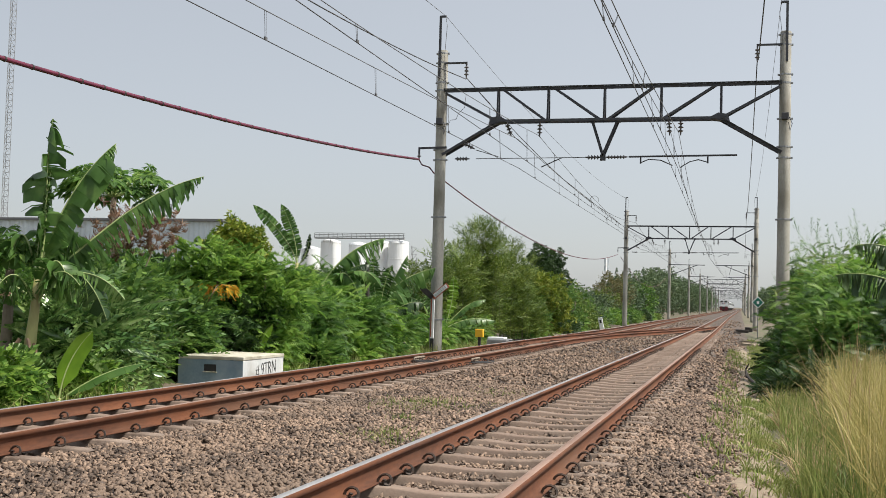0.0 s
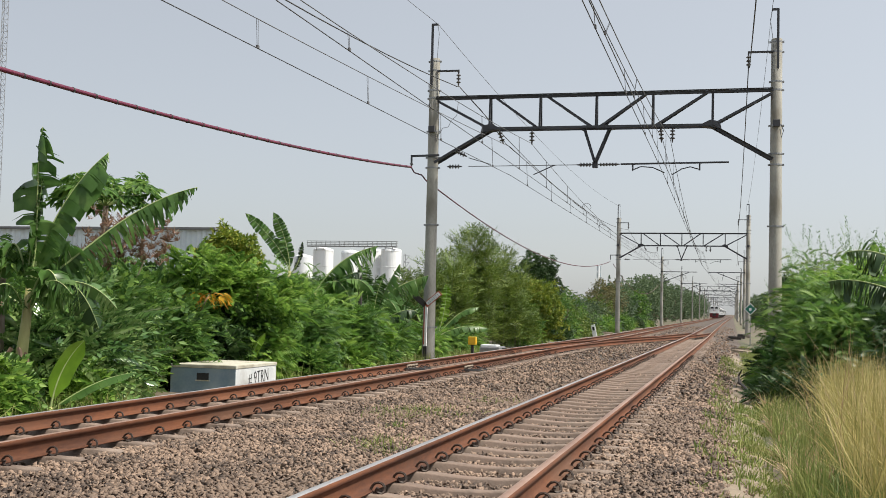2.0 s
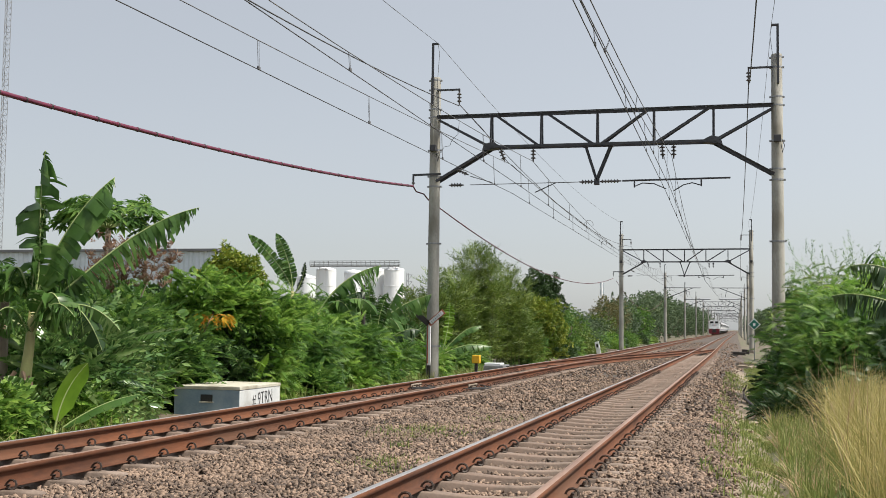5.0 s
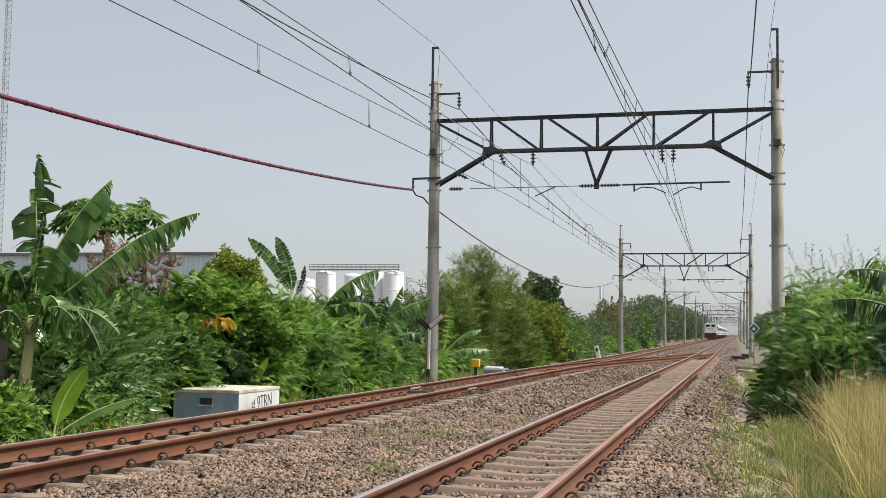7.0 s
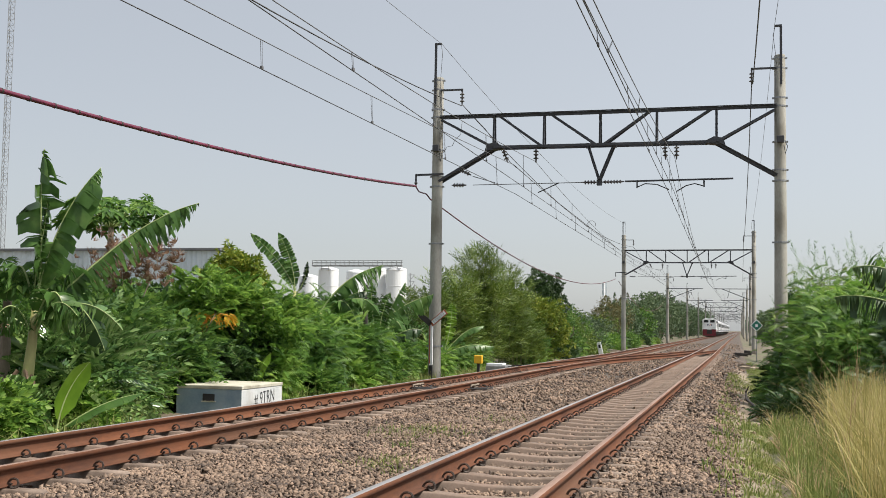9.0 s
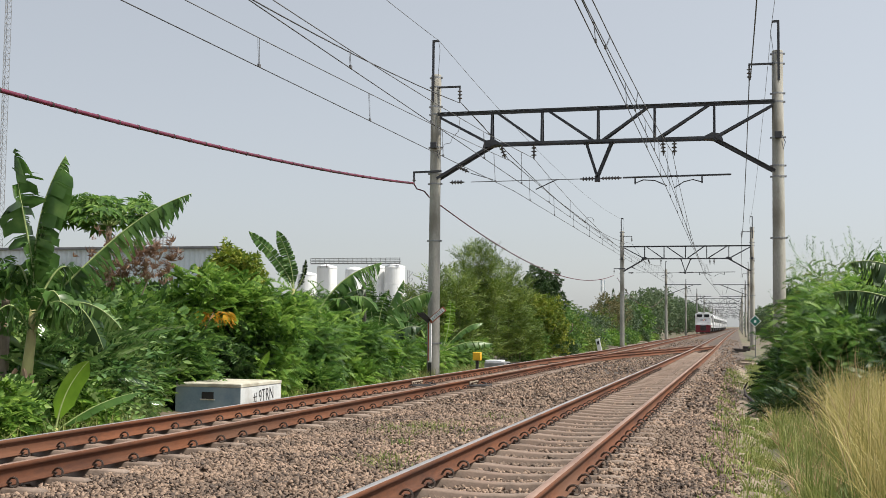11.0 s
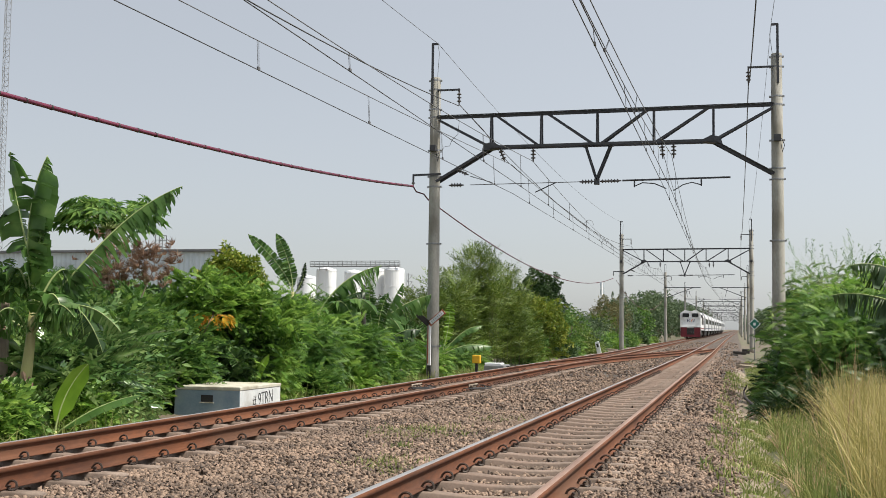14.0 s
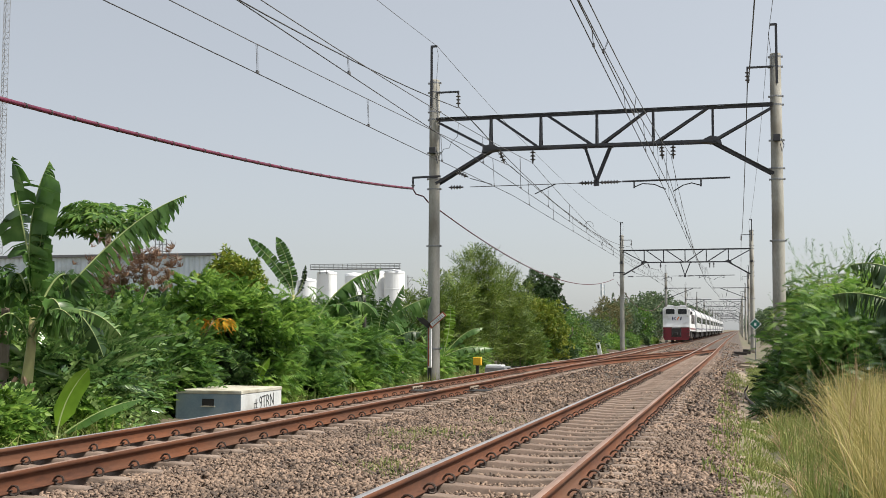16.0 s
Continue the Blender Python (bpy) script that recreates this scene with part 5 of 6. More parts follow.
def banana_leaf(parent, base, ctrl, width, side=(0, 1, 0), fold=0.45, tear=0.5, material="banana", seed=0, n=76):
    """A banana leaf: stalk and midrib along a curve, and a blade torn into hanging strips. ctrl is relative to base."""
    r = np.random.default_rng(seed)
    pts = curve_points([(0, 0, 0)] + [Vector(c) for c in ctrl], n)
    side = Vector(side)
    V, F = [], []
    i0 = int(n * 0.14)
    for s in (-1, 1):
        j = i0
        while j < n - 1:
            run = n if tear == 0 else int(r.integers(1, 3)) if r.random() < tear else int(r.integers(4, 9))
            e = min(n - 1, j + run)
            dr, lag = r.normal(0, 0.22) * tear, r.normal(0, 0.16) * tear
            cutoff = 1 - (r.random() * 0.3 if r.random() < tear * 0.6 else 0)
            for k in range(j, e + 1):
                u = (k - i0) / (n - 1 - i0)
                w = width * 0.5 * (min(1, 3.2 * u + 0.25) * (1 - max(0, (u - 0.72) / 0.28) ** 2.2) + 0.02)
                t = (pts[min(k + 1, n - 1)] - pts[max(k - 1, 0)]).normalized()
                sd = (side - t * side.dot(t)).normalized()
                dn = sd.cross(t)
                if dn.z > 0:
                    dn = -dn
                p = pts[k]
                gap = (0.011 if k == j else -0.011 if k == e else 0) * tear
                f = fold + dr
                for v in (0.0, 0.5, 1.0):
                    a = f * (0.5 + 0.9 * v)
                    q = p + (sd * s * math.cos(a) + dn * math.sin(a)) * (w * v * cutoff) + t * (lag * v * w + gap * v * 2 + 0.12 * w * v) - Vector((0, 0, 0.55 * tear * w * v * v))
                    V.append(q)
            m = e - j + 1
            b = len(V) - 3 * m
            for k in range(m - 1):
                for v in range(2):
                    F.append((b + 3 * k + v, b + 3 * k + v + 1, b + 3 * k + 4 + v, b + 3 * k + 3 + v))
            j = e
    me = mesh_np("leaf", np.array([tuple(v) for v in V]), np.array(F), smooth=True)
    ob = link("leaf", me, M[material], parent)
    ob.location = base
    bm = bmesh.new()
    tube(bm, pts, [0.022 * (1 - 0.85 * k / (n - 1)) * (0.6 + width * 0.6) for k in range(n)], 6)
    part("midrib", bm, M["rib"], ob, smooth=True)
    return ob


def banana_plant(at, height, label, leaves, stem=0.1, lean=(0.0, 0.0)):
    """leaves: (control points from the stem's top, width, side, fold, tear, material)."""
    ob = thing("banana_plant", label, "banana plant", at, "banana plants")
    bm = bmesh.new()
    top = Vector((lean[0], lean[1], height))
    tube(bm, [(0, 0, -0.1), top * 0.35, top * 0.7 + Vector((0.02, 0, 0)), top], [stem * 1.25, stem, stem * 0.75, stem * 0.45], 12)
    part("pseudostem", bm, M["pseudostem"], ob, smooth=True)
    bm = bmesh.new()
    for k in range(5):
        a = k * 1.9
        tube(bm, [(math.cos(a) * stem * 0.8, math.sin(a) * stem * 0.8, height * 0.5), (math.cos(a) * stem * 1.9, math.sin(a) * stem * 1.9, height * 0.42), (math.cos(a) * stem * 2.1, math.sin(a) * stem * 2.1, height * 0.2)], [0.035, 0.025, 0.01], 5)
    part("dry_sheaths", bm, M["leaf_dry"], ob)
    made = []
    for k, (ctrl, w, side, fold, tear, mtl) in enumerate(leaves):
        made.append(banana_leaf(ob, tuple(top - Vector((0, 0, 0.05 * k))), ctrl, w, side, fold, tear, mtl, seed=int(abs(at[1]) * 100) + k))
    return made


VX, VY = Vector((0.84, 0.54, 0)), Vector((-0.54, 0.84, 0))      # across and along the view to the big plant


def vw(a, z, b=0.0):
    return tuple(VX * a + VY * b + Vector((0, 0, z)))


big_leaves = banana_plant((-10.15, 14.6, -0.6), 2.0, "tall banana plant with torn leaves by the track", [
    ([vw(0.16, 0.7), vw(0.0, 1.5), vw(0.12, 2.28)], 0.80, tuple(VX * 0.9 + VY * 0.45), 0.75, 0.62, "banana"),
    ([vw(0.15, 0.6), vw(0.42, 1.45), vw(1.04, 2.02)], 0.62, tuple(VX * 0.5 + VY * 0.85), 0.95, 0.62, "banana"),
    ([vw(0.5, 0.2, 0.05), vw(1.25, 1.35, 0.1), vw(2.38, 1.66, 0.15)], 0.58, tuple(VY), 1.4, 1.0, "banana"),
    # hanging inner leaf: the crown's shade is put into its darker colour
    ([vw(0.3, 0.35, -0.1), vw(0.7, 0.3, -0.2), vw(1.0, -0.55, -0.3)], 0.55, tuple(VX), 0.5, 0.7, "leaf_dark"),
    ([vw(0.25, 0.75, 0.1), vw(0.52, 1.1, 0.12), vw(0.66, 0.15, 0.15)], 0.62, tuple(VX), 0.4, 0.75, "banana"),
    ([vw(-0.12, 0.8, 0.1), vw(-0.3, 1.15, 0.15), vw(-0.42, 0.25, 0.2)], 0.6, tuple(VX), 0.4, 0.7, "banana"),
    ([vw(0.1, 0.6, 0.15), vw(0.3, 0.95, 0.2), vw(0.28, -0.1, 0.25)], 0.62, tuple(VX), 0.35, 0.75, "banana"),
    ([vw(0.12, 0.45, -0.15), vw(0.3, 0.9, -0.25), vw(0.5, -0.1, -0.35)], 0.62, tuple(VX), 0.35, 0.35, "banana"),
    ([vw(-0.1, 0.7), vw(0.1, 1.3), vw(0.12, 1.95)], 0.34, tuple(VX), 0.9, 0.5, "banana"),
    ([vw(-0.6, 0.5), vw(-1.3, 0.6), vw(-1.9, -0.4)], 0.6, tuple(VY), 0.7, 0.8, "banana"),
    ([vw(0.2, 0.5, -0.1), vw(0.75, 0.75, -0.2), vw(1.25, 0.1, -0.3)], 0.66, tuple(VX), 0.7, 0.9, "leaf_gloss"),
    ([vw(0.15, 0.5, -0.2), vw(0.3, 0.75, -0.3), vw(0.6, 0.35, -0.45)], 0.6, tuple(VX), 0.7, 0.9, "banana"),
    ([vw(-0.15, 0.5, -0.1), vw(-0.35, 0.8, -0.2), vw(-0.6, 0.2, -0.3)], 0.6, tuple(VX), 0.7, 0.9, "banana"),
], 0.095, (0.12, 0.05))
banana_plant((-9.3, 14.2, -0.6), 0.2, "young banana sucker with a bright upright leaf", [
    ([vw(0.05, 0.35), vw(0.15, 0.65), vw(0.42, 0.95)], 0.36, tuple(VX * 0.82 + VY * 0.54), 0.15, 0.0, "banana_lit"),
    ([vw(0.3, 0.25), vw(0.7, 0.5), vw(1.15, 0.55)], 0.26, tuple(VY), 0.5, 0.1, "banana"),
    ([vw(-0.2, 0.4), vw(-0.4, 0.7), vw(-0.7, 0.85)], 0.3, tuple(VX), 0.4, 0.1, "banana"),
], 0.06)
banana_plant((-9.9, 13.1, -0.6), 0.6, "small banana plant with pale leaves", [
    ([vw(0.05, 0.4), vw(0.1, 0.9), vw(0.0, 1.35)], 0.4, tuple(VX), 0.3, 0.4, "banana"),
    ([vw(0.2, 0.3), vw(0.4, 0.4), vw(0.6, 0.1)], 0.3, tuple(VX), 0.5, 0.4, "banana_lit"),
], 0.07)
# clump behind the shrubs
banana_plant((-10.75, 26.5, -0.6), 2.6, "banana plant with two upright leaves above the shrubs", [
    ([vw(-0.1, 0.35), vw(-0.5, 0.9), vw(-1.15, 1.4)], 0.32, tuple(VX), 0.25, 0.25, "banana"),
    ([vw(0.0, 0.4), vw(-0.1, 0.9), vw(-0.45, 1.5)], 0.34, tuple(VX), 0.25, 0.2, "banana"),
    ([vw(0.2, 0.2), vw(0.3, 0.5), vw(0.3, 0.85)], 0.3, tuple(VX), 0.9, 0.3, "leaf_dark"),
], 0.09)
banana_plant((-11.0, 29.0, -0.6), 2.1, "banana plant with long arching torn leaves", [
    ([vw(0.4, 0.7), vw(0.9, 1.15), vw(1.75, 1.35)], 0.85, tuple(VY), 1.15, 0.9, "banana"),
    ([vw(0.3, 0.4), vw(0.8, 0.6), vw(1.3, 0.15)], 0.5, tuple(VX), 0.4, 0.5, "banana"),
    ([vw(-0.3, 0.4), vw(-0.8, 0.5), vw(-1.3, 0.1)], 0.5, tuple(VX), 0.4, 0.5, "banana"),
    ([vw(0.5, 0.5), vw(0.95, 0.8), vw(1.35, 0.75)], 0.4, tuple(VY), 0.6, 0.5, "leaf_dark"),
    ([vw(0.3, 0.6, -0.3), vw(0.6, 0.9, -0.5), vw(0.95, -0.3, -0.6)], 0.55, tuple(VX), 0.35, 0.4, "banana"),
    ([vw(0.5, 0.6, -0.3), vw(1.1, 1.0, -0.5), vw(1.5, 0.2, -0.6)], 0.5, tuple(VX), 0.35, 0.4, "banana"),
], 0.09)
banana_plant((-10.4, 32.0, -0.6), 1.65, "banana plant beside the mast with drooping leaves", [
    ([vw(0.4, 0.5), vw(1.0, 0.9), vw(1.8, 1.1)], 0.75, tuple(VY), 1.15, 0.9, "banana"),
    ([vw(0.5, 0.3), vw(1.0, 0.4), vw(1.5, 0.0)], 0.45, tuple(VX), 0.4, 0.5, "banana"),
    ([vw(-0.1, 0.6), vw(-0.2, 1.0), vw(-0.1, 1.5)], 0.4, tuple(VX), 0.4, 0.5, "banana"),
    ([vw(0.2, 0.6, -0.3), vw(0.5, 0.8, -0.5), vw(0.8, -0.2, -0.6)], 0.5, tuple(VX), 0.35, 0.4, "banana"),
], 0.09)
banana_plant((-10.0, 38.6, -0.6), 0.9, "banana plant with spread leaves behind the mast", [
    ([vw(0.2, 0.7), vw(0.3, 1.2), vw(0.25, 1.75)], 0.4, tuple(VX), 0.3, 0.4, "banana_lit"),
    ([vw(0.5, 0.6), vw(0.9, 1.0), vw(1.5, 1.0)], 0.35, tuple(VY), 0.6, 0.5, "banana"),
    ([vw(0.5, 0.3), vw(1.1, 0.5), vw(1.9, 0.3)], 0.4, tuple(VY), 0.7, 0.6, "banana"),
    ([vw(-0.4, 0.5), vw(-0.6, 0.9), vw(-0.8, 1.2)], 0.4, tuple(VX), 0.3, 0.5, "banana"),
], 0.09)
banana_plant((2.75, 14.6, -0.9), 1.95, "banana plant over the grass, its torn leaves reaching out", [
    # both reaching leaves are darker than the third, shade put into their colour
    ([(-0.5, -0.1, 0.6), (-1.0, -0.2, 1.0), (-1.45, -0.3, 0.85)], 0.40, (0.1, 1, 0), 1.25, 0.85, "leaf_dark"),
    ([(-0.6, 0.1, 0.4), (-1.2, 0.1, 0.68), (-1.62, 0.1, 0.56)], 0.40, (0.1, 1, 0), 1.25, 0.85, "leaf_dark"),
    ([(0.3, 0.1, 0.8), (0.5, 0.1, 1.4), (1.0, 0.1, 1.5)], 0.5, (0.1, 1, 0), 0.5, 0.5, "banana"),
], 0.1)


banana_plant((-9.75, 21.9, -0.6), 0.35, "young banana plant among the shrubs behind the cable pit", [
    ([vw(-0.1, 0.3), vw(-0.25, 0.6), vw(-0.55, 0.95)], 0.32, tuple(VX), 0.3, 0.2, "banana"),
    ([vw(0.05, 0.3), vw(0.12, 0.6), vw(0.35, 0.85)], 0.22, tuple(VX * 0.8 + VY * 0.5), 0.3, 0.1, "banana_lit"),
    ([vw(-0.3, 0.2), vw(-0.7, 0.35), vw(-1.1, 0.1)], 0.28, tuple(VY), 0.6, 0.4, "banana"),
], 0.06)
banana_plant((-9.95, 31.0, -0.6), 1.3, "banana plant with upright torn leaves beside the mast", [
    ([vw(0.1, 0.5), vw(0.35, 1.1), vw(0.75, 1.75)], 0.5, tuple(VX * 0.6 + VY * 0.7), 0.8, 0.9, "banana"),
    ([vw(-0.05, 0.5), vw(0.1, 1.1), vw(0.3, 1.5)], 0.45, tuple(VX), 0.5, 0.6, "banana"),
    ([vw(-0.3, 0.4), vw(-0.8, 0.9), vw(-1.3, 0.95)], 0.42, tuple(VY), 1.1, 0.8, "banana"),
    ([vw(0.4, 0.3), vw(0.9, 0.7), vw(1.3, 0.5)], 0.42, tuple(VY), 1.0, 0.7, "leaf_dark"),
    ([vw(-0.2, 0.3, -0.2), vw(-0.5, 0.5, -0.4), vw(-0.8, -0.3, -0.5)], 0.5, tuple(VX), 0.3, 0.4, "banana"),
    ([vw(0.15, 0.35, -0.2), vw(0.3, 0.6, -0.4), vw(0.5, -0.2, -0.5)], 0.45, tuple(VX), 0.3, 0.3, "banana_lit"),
], 0.09)


def papaya(at, height, label, count=13, reach=0.95, lean=(0.1, 0)):
    ob = thing("papaya_tree", label, "papaya tree", at, "papaya trees")
    top = Vector((lean[0], lean[1], height))
    bm = bmesh.new()
    tube(bm, [(0, 0, -0.1), top * 0.5 + Vector((0.04, 0, 0)), top], [0.1, 0.085, 0.06], 10)
    part("trunk", bm, M["bark"], ob, smooth=True)
    bm = bmesh.new()
    P, D = [], []
    for k in range(count):
        a, el = k * 2.4, 0.1 + 0.7 * (k / count)
        d = Vector((math.cos(a) * math.cos(el), math.sin(a) * math.cos(el), math.sin(el)))
        q = top + d * reach * rng.uniform(0.75, 1.05)
        tube(bm, [top, top + d * reach * 0.5 + Vector((0, 0, 0.08)), q], [0.016, 0.011, 0.007], 5)
        P.append(tuple(q))
        D.append((d.x, d.y, -0.25))
    part("leaf_stalks", bm, M["rib"], ob)
    T, F = TEMPLATES["palmate"]
    V, Fa = scatter(T, F, np.array(P), np.array(D), rng.uniform(-0.4, 0.4, count), rng.uniform(1.3, 1.85, count))
    V2, F2 = scatter(T, F, np.array(P) + rng.normal(0, 0.12, (count, 3)), np.array(D) + rng.normal(0, 0.3, (count, 3)), rng.uniform(-0.6, 0.6, count), rng.uniform(0.7, 1.1, count))
    link("foliage", mesh_np("foliage", *joined([(V, Fa), (V2, F2)])), M["leaf_mid"], ob)
    return ob


papaya((-12.75, 21.0, -0.6), 3.7, "papaya tree with a bare trunk and cut leaves", 26, 0.95)

papaya((-10.85, 15.0, -0.6), 2.15, "low papaya tree with large cut leaves beside the banana", 13, 0.62)

SHRUB = "feathery green leucaena shrub beside the track"
# front row along the far track
for k, (x, y, w, top, leaf, tpl) in enumerate((
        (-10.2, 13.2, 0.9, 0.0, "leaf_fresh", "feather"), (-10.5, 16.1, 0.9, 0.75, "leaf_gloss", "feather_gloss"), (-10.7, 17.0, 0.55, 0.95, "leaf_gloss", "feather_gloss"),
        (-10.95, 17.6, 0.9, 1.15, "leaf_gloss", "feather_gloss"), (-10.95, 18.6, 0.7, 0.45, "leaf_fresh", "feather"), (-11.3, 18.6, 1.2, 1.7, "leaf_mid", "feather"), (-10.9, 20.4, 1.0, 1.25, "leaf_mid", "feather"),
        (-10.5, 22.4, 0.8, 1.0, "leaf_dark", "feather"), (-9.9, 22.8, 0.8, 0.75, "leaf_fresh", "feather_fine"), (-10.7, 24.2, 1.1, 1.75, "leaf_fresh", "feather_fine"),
        (-10.2, 25.8, 1.0, 1.35, "leaf_mid", "feather_fine"), (-10.35, 27.5, 1.0, 1.5, "leaf_fresh", "feather_fine"), (-10.1, 29.2, 1.0, 1.25, "leaf_mid", "feather_fine"),
        (-10.2, 31.0, 0.9, 1.15, "leaf_fresh", "feather_fine"), (-10.2, 32.8, 0.9, 0.85, "leaf_mid", "feather_fine"), (-9.85, 36.0, 0.8, 0.6, "leaf_fresh", "feather_fine"),
        (-9.75, 13.2, 0.5, 0.1, "leaf_fresh", "feather"), (-9.8, 15.6, 0.45, 0.0, "leaf_fresh", "feather"), (-9.5, 24.6, 0.55, 0.15, "leaf_mid", "feather"), (-9.6, 27.6, 0.5, 0.1, "leaf_fresh", "feather"), (-9.6, 30.4, 0.5, 0.05, "leaf_mid", "feather"),
        (-10.2, 40.5, 0.9, 0.55, "leaf_mid", "feather_fine"), (-10.4, 43.5, 1.0, 0.7, "leaf_fresh", "feather_fine"))):
    h = top + 0.6
    lobes = [((0, 0, h * 0.5), (w, w, h * 0.5)), ((w * 0.35, -w * 0.4, h * 0.4), (w * 0.6, w * 0.6, h * 0.38)), ((-w * 0.4, w * 0.4, h * 0.62), (w * 0.6, w * 0.6, h * 0.36)), ((w * 0.1, w * 0.5, h * 0.7), (w * 0.4, w * 0.45, h * 0.28))]
    n = int((640 if tpl == "feather_fine" else 430) * w * max(0.7, h)) + 160
    plant("shrub", SHRUB, "shrub", (x, y, -0.6), lobes, n if tpl != "feather_gloss" else int(n * 0.4), tpl, leaf, trunk=0.035, size=(0.75, 1.4) if tpl != "feather_gloss" else (0.8, 1.4), group="shrubs along the track", lift=0.3)
# undergrowth at the foot of the belt
for k in range(20):
    y = 54.0 + 4.6 * k + 0.02 * k * k
    w, h = 0.9 + 0.25 * math.sin(k * 2.3), 1.5 + 0.45 * math.sin(k * 1.7)
    plant("shrub", "low leafy undergrowth at the foot of the tree belt", "shrub", (-10.15 - 0.3 * (k % 3), y, -0.65 + float(rise(y))), [((0, 0, h * 0.4), (w, w * 1.9, h * 0.45)), ((0.2, -w, h * 0.35), (w * 0.6, w * 0.8, h * 0.4)), ((-0.2, w, h * 0.5), (w * 0.6, w * 0.8, h * 0.4))],
          420, "feather_fine" if k % 3 else "clump", ("leaf_mid", "leaf_fresh", "leaf_olive", "leaf_dark")[k % 4], trunk=0.03, size=(0.9, 1.6), group="undergrowth")
# second row
for k, (x, y, w, top, leaf, tpl) in enumerate((
        (-12.6, 17.2, 1.4, 1.6, "leaf_mid", "feather"), (-12.9, 19.6, 1.3, 1.9, "leaf_olive", "feather_fine"), (-13.0, 22.5, 1.5, 2.1, "leaf_mid", "feather_fine"), (-13.4, 25.0, 1.4, 1.9, "leaf_dark", "feather"),
        (-12.4, 27.4, 1.3, 1.9, "leaf_mid", "feather"), (-12.4, 30.5, 1.3, 2.3, "leaf_fresh", "feather_fine"), (-12.2, 33.8, 1.2, 2.05, "leaf_mid", "feather_fine"), (-12.4, 36.8, 1.3, 1.75, "leaf_dark", "feather"),
        (-15.0, 24.0, 1.7, 2.1, "leaf_dark", "feather"), (-15.5, 29.0, 1.8, 2.0, "leaf_mid", "feather"), (-16.0, 36.0, 2.0, 2.0, "leaf_dark", "feather"))):
    h = top + 0.6
    lobes = [((0, 0, h * 0.5), (w, w, h * 0.48)), ((w * 0.5, -w * 0.3, h * 0.6), (w * 0.6, w * 0.6, h * 0.36)), ((-w * 0.4, w * 0.4, h * 0.68), (w * 0.6, w * 0.6, h * 0.33))]
    plant("shrub", "dense green shrub behind the trackside growth", "shrub", (x, y, -0.65), lobes, int(125 * w * h) + 180, tpl, leaf, trunk=0.04, size=(1.05, 1.8), group="shrubs along the track")

# single trees on the far side
plant("broadleaf_tree", "shrubby tree with drooping bright leaves", "tree", (-11.0, 22.6, -0.6),
      [((0, 0, 2.0), (0.9, 0.9, 0.8)), ((0.9, 0.5, 1.8), (0.8, 0.8, 0.7)), ((-0.6, -0.4, 1.5), (0.8, 0.7, 0.8))], 1100, "feather", "leaf_fresh", trunk=0.09, crown_name="crown", size=(0.9, 1.4))
plant("dry_shrub", "shrub with withered reddish-brown leaves", "shrub", (-11.5, 19.5, -0.6),
            [((0, 0, 2.95), (0.65, 0.65, 0.5)), ((0.6, 0.3, 2.85), (0.5, 0.5, 0.45)), ((-0.4, 0.2, 2.5), (0.5, 0.5, 0.4))], 240, "dry_clump", "leaf_dry", trunk=0.03, size=(0.5, 0.95), lift=-1.6)
plant("withered_fronds", "hanging clump of withered orange fronds among the shrubs", "shrub", (-10.2, 21.0, 1.05), [((0, 0, 0.22), (0.46, 0.25, 0.1))], 60, "feather_fine", "leaf_rust", trunk=0.02, size=(0.4, 0.7), lift=-0.7)
plant("withered_fronds", "withered reddish fronds beside the banana stem", "shrub", (-10.6, 13.7, 0.6), [((0, 0, 0.2), (0.2, 0.25, 0.3))], 30, "willow", "leaf_dry", trunk=0.02, size=(0.6, 0.9), lift=-0.7)
stump = thing("dead_tree", "bare dark dead trunk standing among banana leaves", "dead tree", (-10.05, 30.0, -0.6))
bm = bmesh.new()
tube(bm, [(0, 0, 0), (0.02, 0, 1.4), (-0.02, 0, 2.75), (0.02, 0, 2.9)], [0.075, 0.07, 0.06, 0.045], 8)
part("trunk", bm, M["deadwood"], stump)


